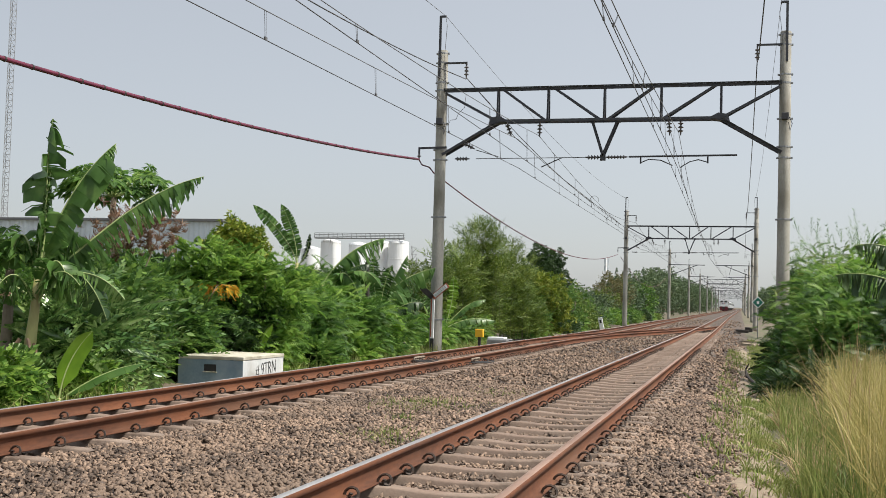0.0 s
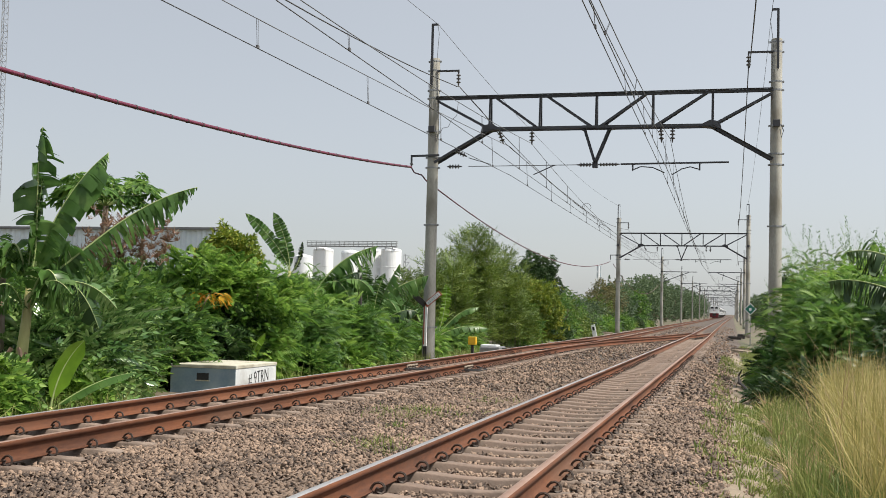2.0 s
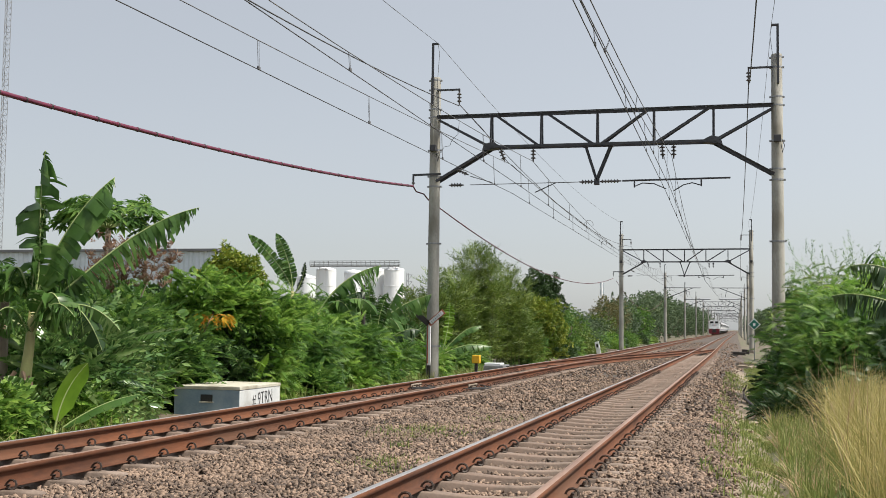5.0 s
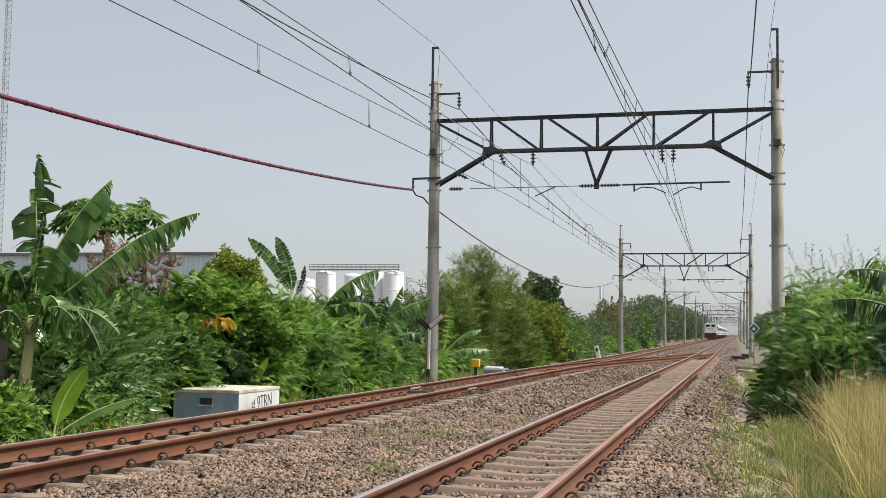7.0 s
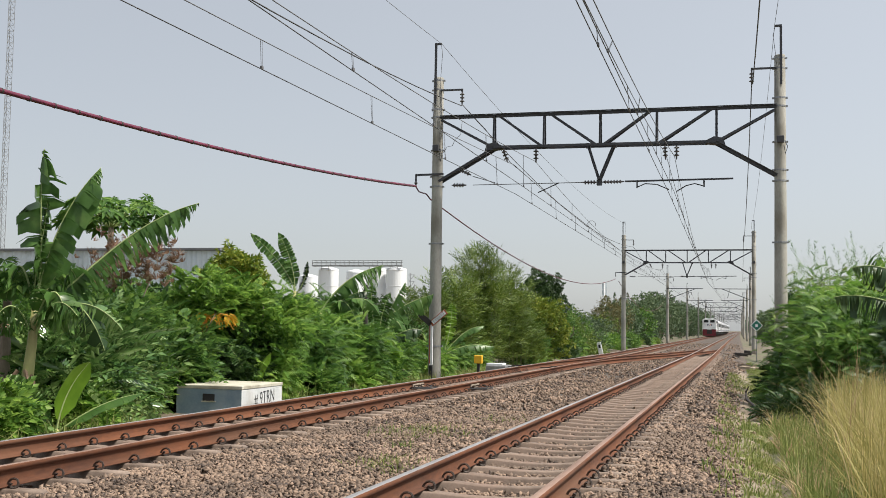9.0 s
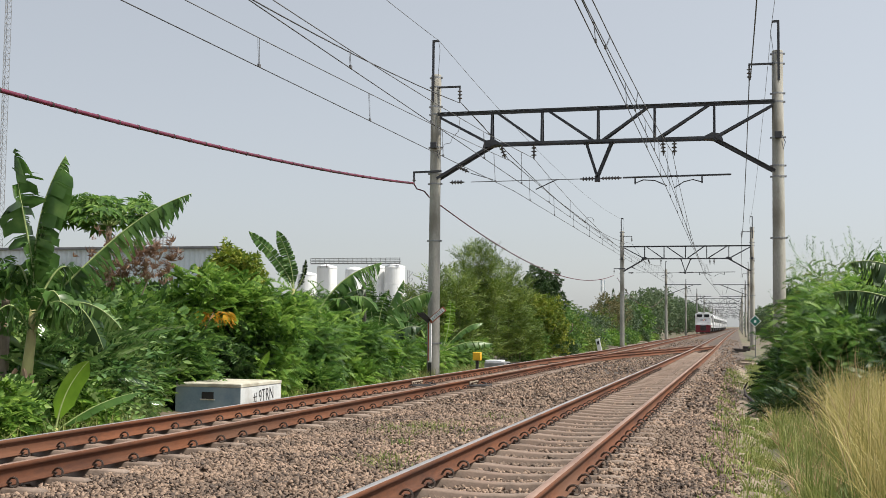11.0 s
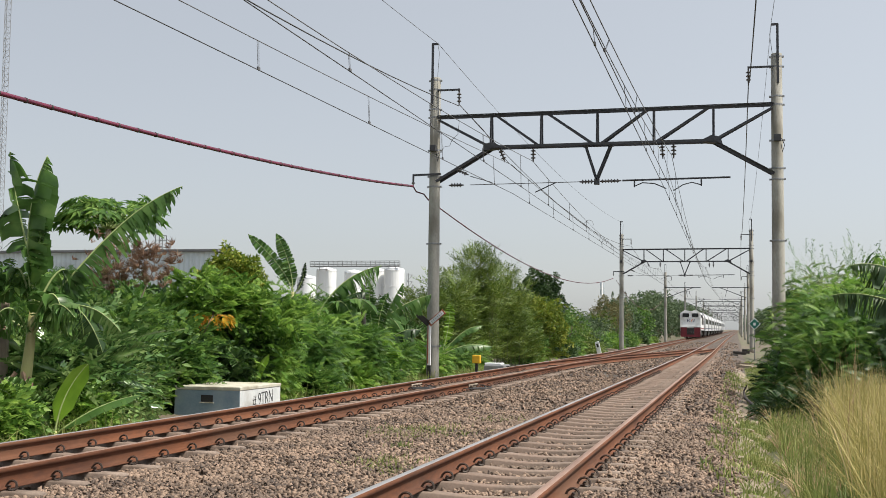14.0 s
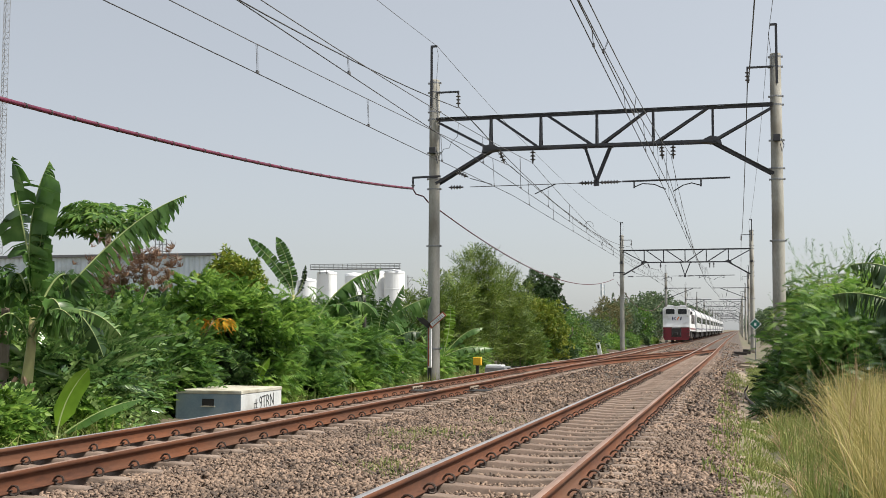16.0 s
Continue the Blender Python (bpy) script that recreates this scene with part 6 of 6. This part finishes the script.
def bamboo(at, n_culms, height, spread, label, per=22, leaf="leaf_olive"):
    """A thicket of thin arching culms with sprays of narrow leaves."""
    ob = thing("bamboo_thicket", label, "bamboo thicket", at, "bamboo thickets")
    bm = bmesh.new()
    P, D = [], []
    for k in range(n_culms):
        bx_, by_ = rng.normal(0, spread * 0.45), rng.normal(0, spread * 0.6)
        h = height * rng.uniform(0.5, 1.0) ** 0.9 * (1 - 0.22 * min(1.6, abs(bx_) / spread))
        a, bend = rng.uniform(0, math.tau), rng.uniform(0.1, 0.45)
        tip = Vector((bx_ + math.cos(a) * bend * 1.2, by_ + math.sin(a) * bend * 1.2, h))
        pts = curve_points([(bx_, by_, -0.1), (bx_ + math.cos(a) * bend * 0.2, by_ + math.sin(a) * bend * 0.2, h * 0.65), tip], 8)
        tube(bm, pts, [0.012, 0.011, 0.01, 0.009, 0.007, 0.006, 0.004, 0.002], 4)
        for q in range(per):
            u = 0.12 + 0.88 * (q + rng.random()) / per
            i = min(6, int(u * 7))
            p = pts[i].lerp(pts[i + 1], u * 7 - i)
            P.append(tuple(p + Vector(rng.normal(0, 0.16 * (1.05 - u), 3))))
            b = rng.uniform(0, math.tau)
            D.append((math.cos(b), math.sin(b), rng.uniform(0.1, 1.1) if u < 0.85 else 1.3))
    tagged(part("stalk_growth", bm, M["stalk"], ob), kind="stuff")
    T, F = TEMPLATES["bamboo"]
    m = len(P)
    V, Fa = scatter(T, F, np.array(P), np.array(D), rng.uniform(-1, 1, m), rng.uniform(0.6, 1.15, m))
    link("foliage", mesh_np("foliage", V, Fa), M[leaf], ob)
    return ob


bamboo((-10.7, 42.0, -0.6), 40, 4.3, 1.2, "feathery light-green bamboo thicket behind the mast", 50)
bamboo((-10.5, 46.5, -0.6), 46, 5.5, 1.0, "tall feathery light-green bamboo thicket with plumed tips", 56)
bamboo((-10.4, 50.5, -0.6), 40, 4.9, 1.1, "feathery light-green bamboo thicket", 54)
bamboo((-10.2, 53.5, -0.6), 30, 2.9, 1.1, "low feathery bamboo regrowth", 46)


def tree(at, r, top, leaf, label, tpl="clump", dens=1.0, trunk=0.14):
    h = top
    lobes = [((0, 0, h * 0.56), (r * 0.75, r * 0.75, h * 0.36))]
    r2 = np.random.default_rng(int(at[1] * 10) + 3)
    for k in range(15):
        a = k * 2.4
        v = -0.75 + 1.7 * (k + 0.5) / 15
        w = math.sqrt(max(0.06, 1 - v * v)) * r2.uniform(0.75, 1.05)
        q = r * r2.uniform(0.3, 0.46)
        lobes.append(((math.cos(a) * r * w * 0.8, math.sin(a) * r * w * 0.8, h * (0.52 + 0.36 * v)), (q, q, min(q, h * 0.2))))
    n = int(dens * 72 * r * r ** 0.4 * ((5.5 if abs(at[0]) < 16 else 1.6) if tpl == "clump" else 2.6 if tpl == "clump_far" else 7))
    return plant("tree", label, "tree", at, lobes, n, tpl, leaf, trunk=trunk, crown_name="crown", size=(0.8, 1.45), group="trees beyond the track", inner=0.5)


tree((-11.35, 24.3, -0.4), 0.85, 3.5, "leaf_yellow", "rounded tree with dense yellowish new leaves above the shrubs", "rosette_small", 4.5)
tree((-10.8, 63.5, -0.6), 1.55, 5.35, "leaf_dark", "dense dark-green round-crowned tree", "rosette_small", 5.0)
tree((-10.1, 59.5, -0.6), 1.5, 3.5, "leaf_yellow", "bushy tree with yellow-green leaves", "rosette", 1.6)
tree((-10.2, 55.5, -0.6), 1.1, 2.1, "leaf_mid", "low bushy tree beside the track", "rosette", 1.0)
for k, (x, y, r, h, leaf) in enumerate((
        (-10.8, 69, 1.7, 3.8, "leaf_mid"), (-11.3, 74, 1.8, 3.4, "leaf_olive"), (-11.0, 79, 1.5, 2.4, "leaf_olive"), (-13.0, 84, 2.4, 3.3, "leaf_far_hazed"), (-12.0, 89, 1.9, 2.8, "leaf_far_hazed"),
        (-14.5, 96, 2.8, 3.6, "leaf_far_hazed"), (-12.5, 101, 2.0, 3.2, "leaf_far_hazed"), (-13.5, 108, 2.6, 3.7, "leaf_olive"), (-12.8, 118, 2.2, 5.9, "leaf_bronze"), (-12.8, 126, 2.4, 4.4, "leaf_far_hazed"),
        (-14.0, 136, 3.0, 5.6, "leaf_far_hazed"), (-13.0, 148, 2.6, 5.5, "leaf_mid"), (-13.5, 160, 3.2, 6.8, "leaf_far_hazed"), (-13.0, 174, 3.2, 8.2, "leaf_far_hazed"), (-13.0, 190, 3.4, 9.0, "leaf_far_hazed"), (-13.5, 208, 3.6, 9.2, "leaf_far_hazed"),
        (-13.0, 228, 3.6, 9.0, "leaf_far_hazed"), (-14.0, 250, 4.0, 9.6, "leaf_far_hazed"), (-13.5, 275, 4.2, 9.6, "leaf_far_hazed"), (-14, 305, 4.5, 10, "leaf_far_hazed"), (-14, 340, 5, 10, "leaf_far_hazed"), (-15, 380, 5, 11, "leaf_far_hazed"), (-15, 430, 6, 11, "leaf_far_hazed"),
        (-16, 490, 6, 12, "leaf_far_hazed"), (-17, 560, 7, 13, "leaf_far_hazed"), (-24, 70, 3, 4.2, "leaf_far_hazed"), (-27, 85, 3.4, 4.5, "leaf_dark"), (-30, 105, 4, 5.2, "leaf_far_hazed"), (-26, 125, 4, 6.0, "leaf_far_hazed"), (-28, 150, 4.5, 6.8, "leaf_far_hazed"),
        (-40, 95, 4.5, 4.6, "leaf_far_hazed"), (-22, 52, 2.6, 3.2, "leaf_dark"), (-28, 60, 3, 3.5, "leaf_far_hazed"), (-19, 44, 2.2, 2.9, "leaf_dark"), (-55, 140, 6, 6, "leaf_far_hazed"), (-70, 200, 8, 8, "leaf_far_hazed"), (-45, 170, 6, 8, "leaf_far_hazed"))):
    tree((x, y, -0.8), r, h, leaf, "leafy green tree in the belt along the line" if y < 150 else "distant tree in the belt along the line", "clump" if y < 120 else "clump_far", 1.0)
for k in range(6):
    c = thing("cypress_tree", "dark columnar tree far behind the belt", "tree", (-30.6 + k * 1.0, 262 + 5 * (k % 3), -0.8), "columnar trees")
    hh = 9.2 + (k % 3) * 1.1
    bm = bmesh.new()
    tube(bm, [(0, 0, 0), (0, 0, hh * 0.9)], [0.2, 0.05], 6)
    part("trunk", bm, M["bark"], c)
    n = 420
    u = rng.random(n) ** 0.8
    a = rng.uniform(0, math.tau, n)
    rr = 1.4 * (1 - u) ** 0.6 * rng.uniform(0.6, 1.05, n)
    P = np.stack([np.cos(a) * rr, np.sin(a) * rr, 0.6 + u * (hh - 0.6)], axis=1)
    T, F = TEMPLATES["clump"]
    V, Fa = scatter(T, F, P, np.stack([np.cos(a) * 0.4, np.sin(a) * 0.4, np.full(n, 1.0)], axis=1), rng.uniform(-1, 1, n), rng.uniform(0.8, 1.3, n))
    link("crown", mesh_np("crown", V, Fa), M["leaf_far_hazed"], c)

# ---- verge on the near side ----
for k, (x, y, w, top, leaf, tpl, n) in enumerate((
        (1.72, 21.8, 0.75, 1.2, "leaf_mid", "feather_fine", 1300), (2.15, 22.8, 1.05, 1.8, "leaf_mid", "feather_fine", 1900), (1.8, 24.6, 0.9, 1.8, "leaf_mid", "feather_fine", 1500), (2.6, 24.6, 1.15, 2.2, "leaf_fresh", "feather_fine", 1700),
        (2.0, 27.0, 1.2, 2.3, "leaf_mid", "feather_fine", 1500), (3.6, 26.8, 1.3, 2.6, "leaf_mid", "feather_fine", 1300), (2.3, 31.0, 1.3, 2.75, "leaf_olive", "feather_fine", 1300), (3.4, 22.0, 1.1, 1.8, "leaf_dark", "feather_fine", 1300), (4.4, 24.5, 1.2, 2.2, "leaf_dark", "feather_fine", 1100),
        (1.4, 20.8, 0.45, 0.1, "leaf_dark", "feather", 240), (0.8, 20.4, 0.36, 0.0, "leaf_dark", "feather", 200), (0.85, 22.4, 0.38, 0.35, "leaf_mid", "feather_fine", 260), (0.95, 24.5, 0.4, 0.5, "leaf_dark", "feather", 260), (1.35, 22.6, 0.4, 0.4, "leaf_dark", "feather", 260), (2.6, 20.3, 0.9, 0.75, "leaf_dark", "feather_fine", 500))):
    h = top + 0.75
    lobes = [((0, 0, h * 0.55), (w, w, h * 0.45)), ((-w * 0.35, -w * 0.3, h * 0.4), (w * 0.65, w * 0.6, h * 0.36)), ((w * 0.4, w * 0.2, h * 0.7), (w * 0.6, w * 0.6, h * 0.3))]
    plant("shrub", "feathery green shrub overhanging the verge", "shrub", (x, y, -0.75), lobes, int(n * 1.4), tpl, leaf, trunk=0.04, size=(0.6, 1.1), group="shrubs on the verge", lift=0.25)
for x, y, w, top in ((2.5, 36.0, 1.3, 3.15), (3.9, 34.0, 1.4, 3.0), (5.2, 35.0, 1.4, 3.2)):
    plant("willowy_shrub", "airy shrub with thin upright twigs against the sky", "shrub", (x, y, -0.8), [((0, 0, top * 0.9), (w, w, top * 0.42)), ((w * 0.5, 0, top * 1.0), (w * 0.8, w, top * 0.35)), ((0, 0, top * 0.5), (w, w, top * 0.45))], 300, "willow", "leaf_mid", trunk=0.03, size=(0.7, 1.3), lift=1.6, spread=0.4, group="airy shrubs")
plant("shrub", "leafy shrub rising over the verge growth", "shrub", (3.3, 28.0, -1.15), [((0, 0, 3.0), (0.8, 0.8, 0.8)), ((0.6, 0.3, 2.4), (0.9, 0.9, 0.9))], 420, "feather", "leaf_mid", trunk=0.05, group="shrubs on the verge", lift=0.5)
for k, (x, y, r, h, leaf) in enumerate(((2.4, 44, 1.15, 3.7, "leaf_mid"), (2.7, 52, 1.3, 4.0, "leaf_dark"), (2.9, 60, 1.5, 4.3, "leaf_dark"), (3.6, 72, 1.8, 4.4, "leaf_dark"), (3.9, 86, 2.0, 4.6, "leaf_dark"), (4.6, 105, 2.3, 4.4, "leaf_far_hazed"), (5.0, 130, 2.6, 5, "leaf_far_hazed"), (5.5, 160, 3, 5.4, "leaf_far_hazed"), (6, 200, 3.4, 6, "leaf_far_hazed"),
                                      (6.5, 250, 4, 7, "leaf_far_hazed"), (7, 310, 4.5, 8, "leaf_far_hazed"), (8, 380, 5, 9, "leaf_far_hazed"), (8, 460, 6, 10, "leaf_far_hazed"), (9, 560, 7, 11, "leaf_far_hazed"), (8, 56, 2.4, 4, "leaf_far_hazed"), (9, 75, 3, 4.5, "leaf_far_hazed"))):
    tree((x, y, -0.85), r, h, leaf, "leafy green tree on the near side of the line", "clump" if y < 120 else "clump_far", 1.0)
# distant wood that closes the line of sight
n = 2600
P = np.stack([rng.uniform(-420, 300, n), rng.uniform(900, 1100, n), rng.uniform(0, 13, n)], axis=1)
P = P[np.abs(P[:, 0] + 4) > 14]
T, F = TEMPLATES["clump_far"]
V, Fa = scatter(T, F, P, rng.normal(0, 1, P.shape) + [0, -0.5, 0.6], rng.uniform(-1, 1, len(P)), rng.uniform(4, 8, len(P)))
tagged(link("far_woods", mesh_np("far_woods", V, Fa), M["leaf_far_hazed"]), "hazy distant wood on the horizon", "wood", kind="stuff")


def blades(n, xr, yr, height, width, material, name, label, bend=0.35, dens=None, base=None):
    """Grass: thin blades of four segments, bent over by their own weight."""
    x, y = rng.uniform(*xr, n), rng.uniform(*yr, n)
    if dens is not None:
        keep = rng.random(n) < dens(x, y)
        x, y = x[keep], y[keep]
    n = len(x)
    h = height * rng.uniform(0.45, 1.1, n)
    a = rng.uniform(0, math.tau, n)
    bnd = np.abs(rng.normal(0, bend, n)) * h
    dx, dy = np.cos(a), np.sin(a)
    u = np.array([0, 0.35, 0.7, 1.0])
    wv = width * np.array([0.7, 1.0, 0.75, 0.05])
    z0 = (ground_height(x, y) if base is None else base(x)) - 0.03
    b = rng.uniform(0, math.tau, n)
    sx, sy = np.cos(b), np.sin(b)
    V = np.empty((n, 8, 3))
    for k in range(4):
        cx, cy, cz = x + dx * bnd * u[k] ** 2, y + dy * bnd * u[k] ** 2, z0 + h * (u[k] - 0.25 * u[k] ** 3 * np.minimum(1, bnd / h))
        for s in (0, 1):
            o = (s - 0.5) * wv[k]
            V[:, 2 * k + s] = np.stack([cx + sx * o, cy + sy * o, cz], axis=1)
    F = np.array([[0, 1, 3, 2], [2, 3, 5, 4], [4, 5, 7, 6]])
    Fa = (F[None] + (np.arange(n) * 8)[:, None, None]).reshape(-1, 4)
    return tagged(link(name, mesh_np(name, V.reshape(-1, 3), Fa), M[material]), label, "grass", kind="stuff")


def tuft_noise(x, y, s=1.0):
    return 0.5 + 0.5 * np.sin(x * 2.3 * s + 1.1 * np.sin(y * 1.7 * s)) * np.cos(y * 1.9 * s + np.sin(x * 3.1 * s))


blades(30000, (0.75, 3.6), (8.2, 20.0), 1.3, 0.0075, "grass", "tall_grass", "tall yellow-green grass gone to seed on the verge", 0.4, lambda x, y: np.clip((x - 0.84 - 0.045 * (y - 9)) * 2.2, 0, 1) * (0.35 + 0.65 * tuft_noise(x, y)))
blades(260, (0.9, 3.2), (9.0, 18.0), 1.7, 0.007, "grass_dry", "grass_stalks", "long pale seed stalks standing above the grass", 0.45)
blades(8000, (0.5, 1.8), (8.2, 19.0), 0.6, 0.010, "grass_green", "verge_grass", "bright green grass along the verge edge", 0.5, lambda x, y: np.clip(tuft_noise(x, y, 1.3) * 1.4 - 0.2, 0, 1))
blades(11000, (0.05, 1.0), (7.5, 19.0), 0.16, 0.011, "grass_green", "verge_weeds", "low green weeds along the dirt strip", 0.8, lambda x, y: np.clip(tuft_noise(x, y, 1.2) * 2.0 - 0.8, 0, 1), lambda x: np.maximum(bed_height(x), ground_height(x, 10.0)) + 0.01)
blades(3600, (0.5, 1.3), (9.5, 20.0), 0.42, 0.012, "grass_dry", "dead_grass", "dead matted grass at the foot of the tall grass", 0.9, lambda x, y: tuft_noise(x, y, 0.8))
blades(8000, (-0.35, 0.6), (8.0, 40.0), 0.15, 0.014, "grass_green", "verge_weeds", "short green weeds on the crumbling ballast edge", 0.7,
       lambda x, y: np.clip(tuft_noise(x, y, 1.6) * 2.6 - 1.1, 0, 1), lambda x: bed_height(x))
blades(16000, (0.3, 2.2), (19.0, 60.0), 0.26, 0.016, "grass_green", "verge_grass", "rough green grass on the verge beyond the shrubs", 0.7, lambda x, y: 0.25 + 0.75 * tuft_noise(x, y, 0.7))
for x, y, r, n in ((-3.75, 13.7, 0.45, 700), (-3.3, 10.4, 0.22, 260), (-3.55, 11.9, 0.12, 90), (-3.0, 9.9, 0.15, 110), (-3.3, 16.0, 0.3, 120)):
    c = (x, y, r)
    blades(n * 3, (x - 2 * r, x + 2 * r), (y - 3 * r, y + 3 * r), 0.12, 0.009, "grass_green", "ballast_weeds", "small green weeds growing through the ballast", 0.8,
           lambda X_, Y_, c=c: np.exp(-((X_ - c[0]) / c[2]) ** 2 - ((Y_ - c[1]) / (1.6 * c[2])) ** 2), lambda x_: bed_height(x_))
blades(9000, (-10.2, -8.3), (11.0, 46.0), 0.4, 0.016, "grass_green", "bank_grass", "rough green grass at the foot of the shrubs", 0.7, lambda x, y: np.clip((-8.7 - x) * 1.5 + 0.25, 0, 1) * (0.3 + 0.7 * tuft_noise(x, y)) * np.where((y > 16.5) & (y < 21.6) & (x > -10.2), 0, 1))
sheet = thing("fallen_sheet", "grey-green sheet half buried in the tall grass", "sheet", (2.3, 17.0, 0.25))
V = [(x * 0.09, y * 0.25, 0.06 * math.sin(x * 0.7 + y) + 0.02 * y) for y in range(3) for x in range(14)]
F = [(y * 14 + x, y * 14 + x + 1, (y + 1) * 14 + x + 1, (y + 1) * 14 + x) for y in range(2) for x in range(13)]
link("sheet", mesh_np("sheet", np.array(V, float), np.array(F), smooth=True), M["tarp"], sheet)


# ---- pieces of the tracks: sleepers and loose stones ----
sleepers(track_near, R_C, 6.83 - 3 * STEP, 92, 300)
sleepers(track_far, L_C, 7.61 - 5 * STEP, 92, 300)


def stones(n, yr, size, name):
    """Crushed stone lying over the bed, clear of rails and sleeper tops."""
    x, y = rng.uniform(-8.6, 0.25, n), rng.uniform(*yr, n)
    keep = (x > -0.80 * y - 0.5)
    for c, first in ((R_C, 6.83), (L_C, 7.61)):
        dx = np.abs(x - c)
        k = np.abs((y - first + STEP / 2) % STEP - STEP / 2)
        keep &= ~((dx < 0.84) & (k < 0.085) & (rng.random(n) < 0.97))
        keep &= np.abs(dx - HALF) > 0.10
    keep &= rng.random(n) < np.clip((0.2 - x) * 2.0, 0.25, 1)
    x, y = x[keep], y[keep]
    n = len(x)
    bm = bmesh.new()
    bmesh.ops.create_cube(bm, size=1.35)
    bmesh.ops.triangulate(bm, faces=bm.faces)
    T0 = np.array([v.co[:] for v in bm.verts])
    F = np.array([[v.index for v in f.verts] for f in bm.faces if f.normal.z > -0.5])
    bm.free()
    s = size * rng.uniform(0.5, 1.35, n)
    P = np.stack([x, y, rise(y) + bed_height(x) + s * rng.uniform(-0.5, 0.5, n)], axis=1)
    sets = []
    for k in range(8):
        sel = np.arange(n) % 8 == k
        m = int(sel.sum())
        T = (T0 + rng.normal(0, 0.3, T0.shape)) * np.array([1.4, 0.9, 0.55])
        D = rng.normal(0, 1, (m, 3)) * [1, 1, 0.35]
        sets.append(scatter(T, F, P[sel], D, rng.normal(0, 0.55, m), s[sel]))
    V, Fa = joined(sets)
    tagged(link(name, mesh_np(name, V, Fa), M["stone"]), "loose brown-grey crushed stones of the ballast", "ballast", kind="stuff")


stones(42000, (5.6, 11.0), 0.0172, "ballast_stones")
stones(37000, (11.0, 18.0), 0.0205, "ballast_stones")
stones(16000, (18.0, 32.0), 0.028, "ballast_stones")
stones(5500, (32.0, 60.0), 0.036, "ballast_stones")
stones(2500, (60.0, 130.0), 0.045, "ballast_stones")


# ---- movement ----
def motions():
    way = [(0.0, 386.0), (2.0, 351.0), (4.0, 316.0), (6.0, 283.0), (8.0, 250.5), (10.0, 220.0), (11.5, 198.0), (12.5, 182.0), (14.0, 156.0), (15.0, 137.5), (16.0, 118.0)]
    walk(loco, [(t, pose(L_C + drift(y), y, float(rise(y)))) for t, y in way])
    for k, c in enumerate(coaches):
        walk(c, [(t, pose(L_C + drift(y + 16.1 + 20.75 * k), y + 16.1 + 20.75 * k, float(rise(y + 16.1 + 20.75 * k)))) for t, y in way])
    # leaves of the big banana plant turning in the wind, about the way one looks at it
    axis = Vector((-0.54, 0.84, 0))
    sway = ([(0, 0), (1.5, -1), (3.5, 1), (7, -3), (9, -2), (11.3, -12), (12.5, -12), (14, -13), (16, -12)],
            [(0, 0), (1.5, 0), (3.5, 2), (7, 1), (9, -5), (11.3, -19), (12.5, -22), (14, -24), (16, -23)],
            [(0, 0), (1.5, 1), (3.5, 0), (7, 1), (9, -1), (11.3, -4), (12.5, -4), (14, -8), (16, -6)])
    for leaf, rows in zip(big_leaves, sway):
        at = Matrix.Translation(leaf.location)
        walk(leaf, [(t, at @ Matrix.Rotation(radians(a), 4, axis)) for t, a in rows])


motions()
